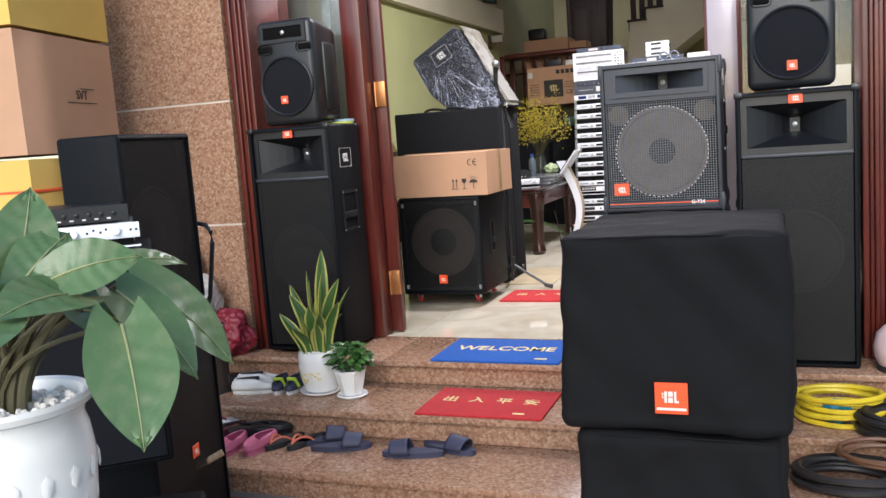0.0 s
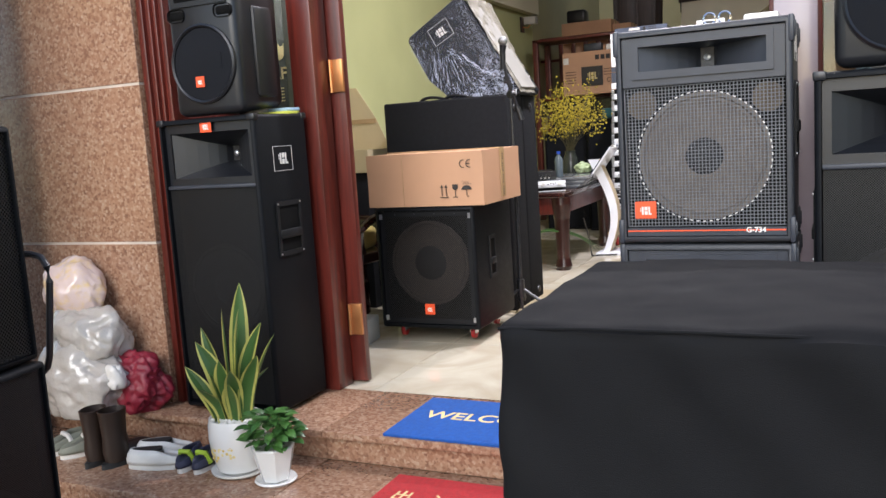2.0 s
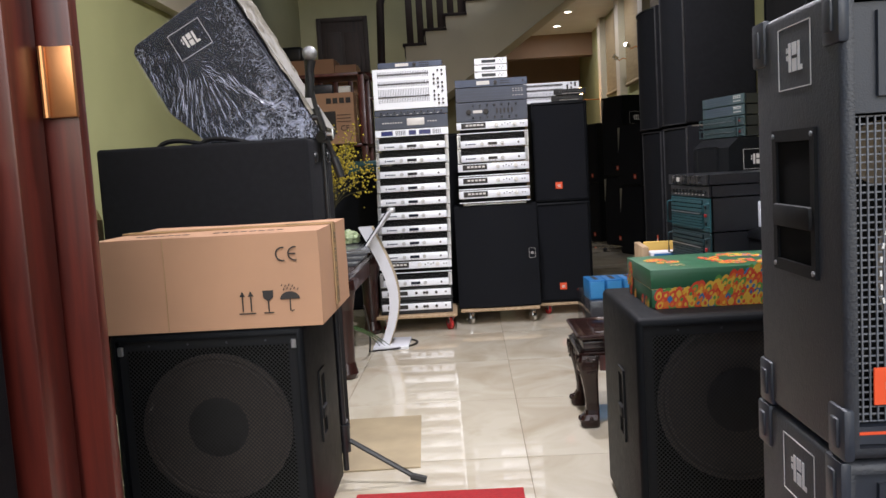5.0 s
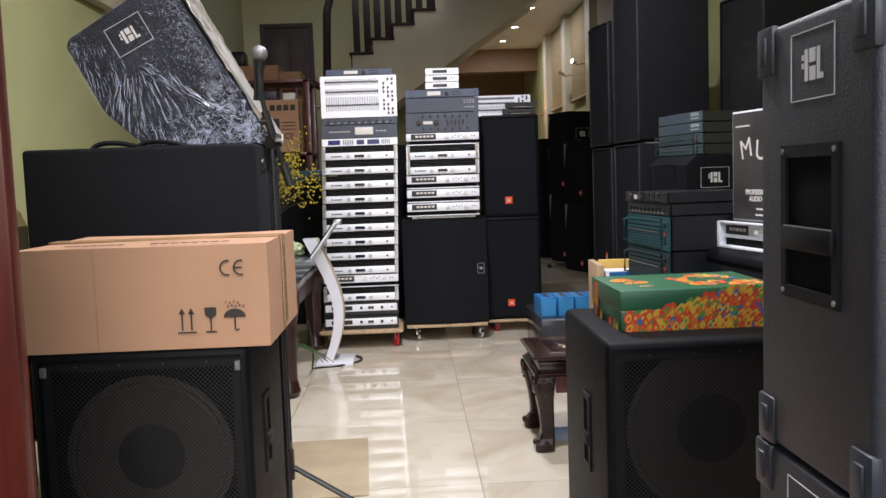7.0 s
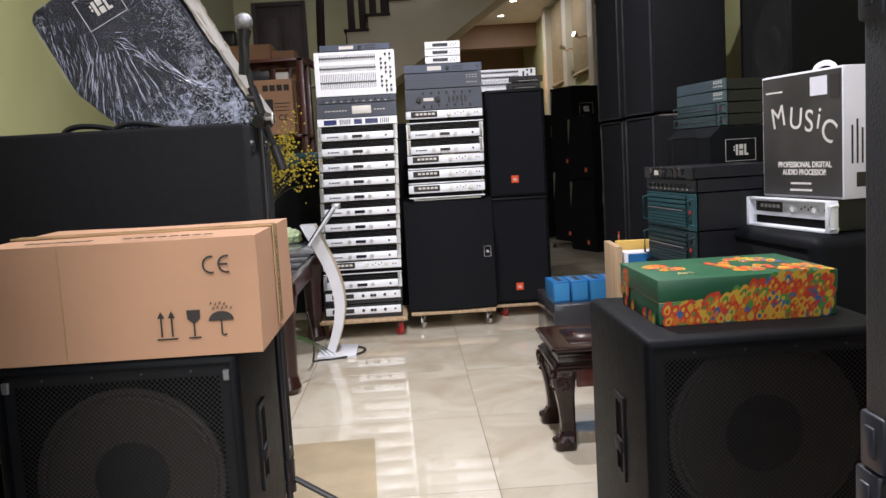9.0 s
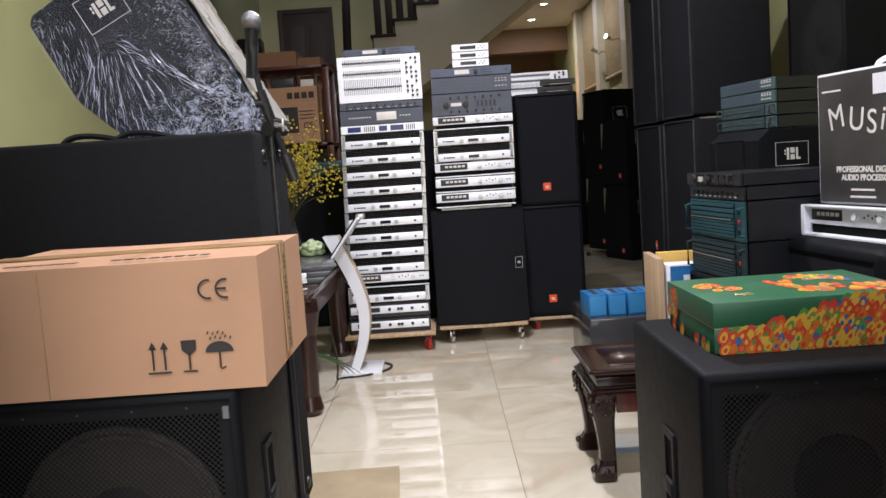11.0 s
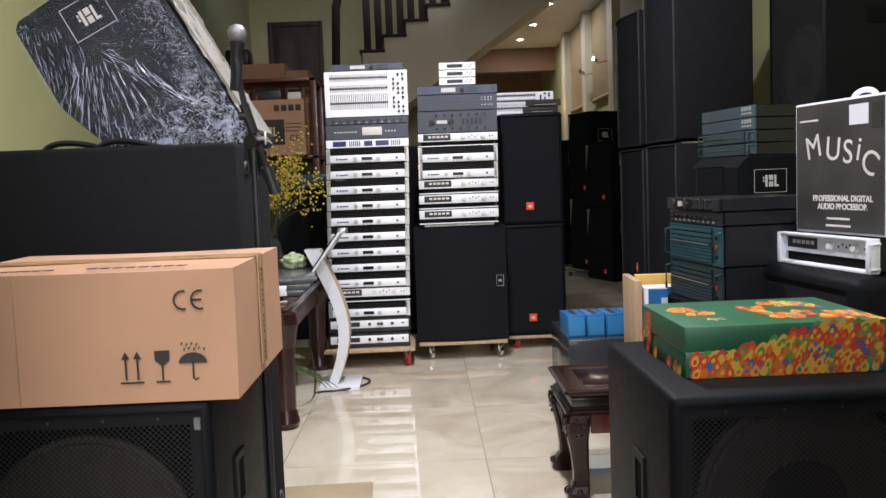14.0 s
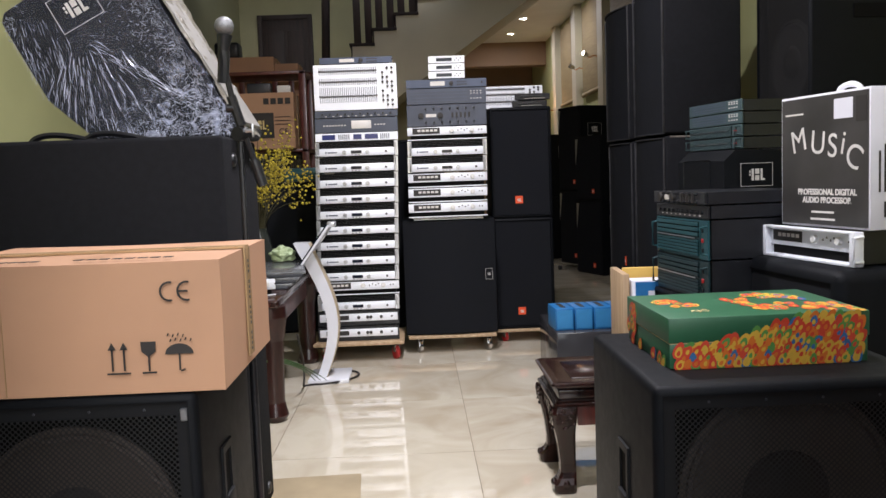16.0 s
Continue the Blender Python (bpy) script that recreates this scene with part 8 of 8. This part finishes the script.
# ---------------------------------------------------------------- back left: shelf, cartons, black cabinets
sh = thing("wooden_cabinet", "reddish dark wooden open cabinet with posts", "cabinet", (-2.82, 11.62, 0.0))
for x in (-0.52, 0.52):
    for y in (0.03, 0.47):
        part("post", box(bmesh.new(), x - 0.03, x + 0.03, y - 0.03, y + 0.03, 0, 2.06, 0.005), MAHOGANY, sh)
for z in (0.45, 1.40, 2.06):
    part("shelf", box(bmesh.new(), -0.55, 0.55, 0, 0.5, z - 0.03, z, 0.004), MAHOGANY, sh)
part("back", box(bmesh.new(), -0.52, 0.52, 0.46, 0.475, 0.45, 1.38), DARKWOOD, sh)
c = carton("carton", "brown equipment carton with a dark printed block on a shelf", (-2.675, 11.50, 1.402), 0.62, 0.42, 0.465)
part("dark_block", bars(bmesh.new(), [(-0.12, 0.12, -0.11, 0.10)], front(0.02, -0.0055, 0.20)), INK, c, "dark printed block")
part("mark", logo_mark(bmesh.new(), front(0.02, -0.007, 0.20), 2.2), GOLDPRINT, c)
lettering("lettering", "CE", 0.07, INK, c, front(0.22, -0.006, 0.14))
part("symbol_print", bars(bmesh.new(), [(0.06 + 0.06 * k, 0.105 + 0.06 * k, 0.37, 0.42) for k in range(4)] + [(-0.28, -0.16, 0.25 - 0.03 * k, 0.256 - 0.03 * k) for k in range(5)] + [(0.15, 0.28, 0.26 - 0.03 * k, 0.266 - 0.03 * k) for k in range(3)], front(0, -0.0055, 0)), INK, c)
part("white_sticker", bars(bmesh.new(), [(-0.30, -0.24, 0.34, 0.41)], front(0, -0.0058, 0)), PALE, c)
solid("small_device", box(bmesh.new(), -0.1, 0.1, -0.05, 0.05, 0, 0.085, 0.012), GREYPLASTIC, "small grey-green device on a carton", "device", (-2.66, 11.62, 1.872), 0)
solid("small_device", box(bmesh.new(), -0.055, 0.055, -0.04, 0.04, 0, 0.06, 0.006), WHITE, "small white adapter on a carton", "device", (-2.45, 11.60, 1.872), 0)
carton("carton", "brown carton wrapped in film on the landing", (-3.0, 12.62, 1.203), 0.62, 0.42, 1.12)
carton("carton", "brown carton behind the landing railing", (-2.62, 12.7, 1.203), 0.30, 0.36, 1.06)
solid("black_bag", box(bmesh.new(), -0.12, 0.12, -0.1, 0.1, 0, 0.16, 0.03, 3), PLASTIC, "small black case on a wrapped carton", "case", (-3.15, 12.80, 2.327))
# last cabinet is added, standing in for dark wrapped cables between the racks
for x, y, w_, h_ in ((-2.24, 10.55, 0.50, 1.12), (-2.75, 10.7, 0.46, 1.0), (-1.78, 10.75, 0.4, 1.30), (-1.36, 10.6, 0.42, 1.40)):
    plain_cab("loudspeaker", "black loudspeaker standing behind the amplifier tower", (x, y, 0), 0, w_, 0.42, h_, None, FOAM, cone=False)
solid("small_console", box(bmesh.new(), -0.14, 0.14, -0.12, 0.12, 0, 0.10, 0.01), TEAL, "small teal-grey console on a loudspeaker", "console", (-2.20, 10.74, 1.121), 0)
fr = thing("picture_frame", "small framed picture leaning on the wall ledge", "picture", (-3.42, 11.55, 2.722), 70)
part("frame", hollow_face(bmesh.new(), -0.13, 0.13, 0, 0.34, 0, 0.02, [(-0.10, 0.10, 0.03, 0.31)]), DARKWOOD, fr, smooth=False)
part("picture", box(bmesh.new(), -0.10, 0.10, 0.008, 0.012, 0.03, 0.31), material("teal_print", (0.03, 0.16, 0.14), 0.4, dark=0.4, scale=12), fr, "teal print")
wl = thing("wall_lamp", "small frosted glass wall lamp on a bracket", "lamp", (-3.55, 11.8, 2.28))
part("plate", box(bmesh.new(), 0, 0.02, -0.05, 0.05, -0.1, 0.08, 0.004), DARKWOOD, wl)
part("shade", box(bmesh.new(), 0.05, 0.19, -0.06, 0.06, -0.02, 0.07, 0.01), FROSTED, wl, "pale glass shade")
part("arm", tube(bmesh.new(), [(0.02, 0, -0.04), (0.08, 0, -0.05), (0.11, 0, -0.02)], 0.008, 6), BRASS, wl)

# ---------------------------------------------------------------- left of the subwoofer: open carton, carved chair, flat package
PALECARD = material("pale_cardboard", (0.60, 0.49, 0.30), 0.75, dark=0.92, scale=5, fine=60, bump=0.1)
solid("low_cabinet", box(bmesh.new(), -0.28, 0.20, 0.01, 0.29, 0, 0.86, 0.008), CARPET, "plain black cabinet under an open carton", "cabinet", (-3.06, 6.72, 0.0))
oc = thing("open_carton", "pale cardboard carton with its flap standing open", "carton", (-3.06, 6.72, 0.861), 0)
part("front", box(bmesh.new(), -0.30, 0.222, 0, 0.006, 0, 0.14), PALECARD, oc)
part("back", box(bmesh.new(), -0.30, 0.222, 0.30, 0.306, 0, 0.14), PALECARD, oc)
for x in (-0.30, 0.216):
    part("side", box(bmesh.new(), x, x + 0.006, 0.007, 0.299, 0, 0.14), PALECARD, oc)
part("bottom", box(bmesh.new(), -0.293, 0.215, 0.007, 0.299, 0, 0.006), PALECARD, oc)
part("flap", prism(bmesh.new(), [(-0.30, 0.141), (0.222, 0.141), (0.13, 0.34), (0.0, 0.54), (-0.30, 0.54)], 0.300, 0.305), PALECARD, oc, smooth=False)
part("tape", box(bmesh.new(), -0.28, 0.13, 0.2975, 0.2995, 0.305, 0.335), TAPE, oc)
ch = thing("carved_armchair", "black lacquered carved wooden armchair", "chair", (-2.80, 6.42, 0.0), -10)
part("seat", box(bmesh.new(), -0.28, 0.28, -0.26, 0.26, 0.38, 0.44, 0.015, 3), DARKWOOD, ch)
part("backrest", box(bmesh.new(), -0.27, 0.27, 0.22, 0.26, 0.44, 0.60, 0.012), DARKWOOD, ch)
part("apron", box(bmesh.new(), -0.26, 0.26, -0.24, -0.21, 0.28, 0.38, 0.01), DARKWOOD, ch)
part("stretcher", box(bmesh.new(), -0.26, 0.26, -0.235, -0.20, 0.10, 0.15, 0.01), DARKWOOD, ch)
for sx in (-1, 1):
    for sy in (-1, 1):
        part("leg", tube(bmesh.new(), [(sx * 0.23, sy * 0.21, 0.39), (sx * 0.25, sy * 0.225, 0.28), (sx * 0.23, sy * 0.21, 0.12), (sx * 0.24, sy * 0.22, 0.0)], lambda s: 0.036 - 0.012 * math.sin(math.pi * s), 10), DARKWOOD, ch)
    part("armrest", tube(bmesh.new(), bezier((sx * 0.26, 0.22, 0.60), (sx * 0.27, 0.0, 0.66), (sx * 0.27, -0.18, 0.64), (sx * 0.26, -0.25, 0.56), 10) + [Vector((sx * 0.25, -0.23, 0.44))], 0.024, 8), DARKWOOD, ch, "curled armrest")
solid("flat_package", box(bmesh.new(), -0.2, 0.2, -0.18, 0.18, 0, 0.13, 0.006), material("grey_white_package", (0.48, 0.50, 0.50), 0.6), "pale grey flat package on the floor", "package", (-2.62, 5.82, 0.0), 8)
solid("clutter_bag", box(bmesh.new(), -0.15, 0.15, -0.1, 0.1, 0, 0.12, 0.03, 3), material("yellow_white_bag", (0.55, 0.42, 0.15), 0.5), "small yellow and white bag on the chair seat", "bag", (-2.80, 6.35, 0.441), 12)

# tall printed carton behind the side glass, small things on the tall loudspeaker
pc = thing("product_box", "tall black printed loudspeaker carton behind the side glass", "box", (-2.62, 5.345, 0.0), 0)
part("box", box(bmesh.new(), -0.24, 0.185, 0, 0.25, 0, 1.95, 0.004), material("black_green_card", (0.03, 0.033, 0.02), 0.4, dark=0.7, scale=3), pc)
lettering("lettering", "45-AF", 0.075, GOLDPRINT, pc, front(0.095, -0.0015, 1.38), weight=0.001)
lettering("lettering", "WATT", 0.035, GOLDPRINT, pc, front(0.0, -0.0015, 1.30))
part("small_print", bars(bmesh.new(), [(0.06, 0.165, 1.315 - 0.014 * k, 1.320 - 0.014 * k) for k in range(5)], front(0, -0.0015, 0)), GOLDPRINT, pc)
part("swoosh", prism(bmesh.new(), [(0.15 + 0.06 * math.cos(a), 1.60 + 0.16 * math.sin(a)) for a in [math.pi * (0.9 + 0.75 * k / 12) for k in range(13)]] + [(0.165 + 0.035 * math.cos(a), 1.62 + 0.12 * math.sin(a)) for a in [math.pi * (1.65 - 0.75 * k / 12) for k in range(13)]], -0.002, -0.001), GOLDPRINT, pc, smooth=False)
solid("paper_pad", box(bmesh.new(), -0.07, 0.07, -0.05, 0.05, 0, 0.016, 0.003), material("lime_paper", (0.55, 0.58, 0.08), 0.6), "lime and white papers on the tall loudspeaker", "paper", (-2.27, 5.02, 1.183), 6)
solid("paper_pad", box(bmesh.new(), -0.05, 0.05, -0.04, 0.04, 0, 0.013, 0.003), material("blue_white_paper", (0.35, 0.50, 0.66), 0.6), "small blue and white package on the tall loudspeaker", "paper", (-2.255, 5.04, 1.2), -8)
# small objects on the grey cabinet
for x in (-0.56, -0.515):
    solid("metal_ring", tube(bmesh.new(), [(0.018 * math.cos(2 * math.pi * k / 16), 0.0, 0.022 + 0.018 * math.sin(2 * math.pi * k / 16)) for k in range(16)], 0.004, 6, True), CHROME, "small bright metal ring standing on a loudspeaker", "ring", (x, 4.92, 1.345))
solid("adapter", box(bmesh.new(), -0.05, 0.05, -0.03, 0.03, 0, 0.025, 0.006), WHITE, "small white adapter lying on a loudspeaker", "adapter", (-0.41, 4.95, 1.345))

# ---------------------------------------------------------------- floor tiles
TW = 0.83
me = bpy.data.meshes.new("tile")
bm = box(bmesh.new(), 0.0015, TW - 0.0015, 0.0015, TW - 0.0015, -0.004, 0.0)
bm.to_mesh(me)
bm.free()
me.materials.append(TILE)
floor_ob = bpy.data.objects["floor"]
for i in range(-3, 3):
    for j in range(-4, 16):
        t_ = new("tile", me)
        t_.parent = floor_ob
        t_.location = (-1.172 + i * TW, 8.47 + j * TW, 0.0)
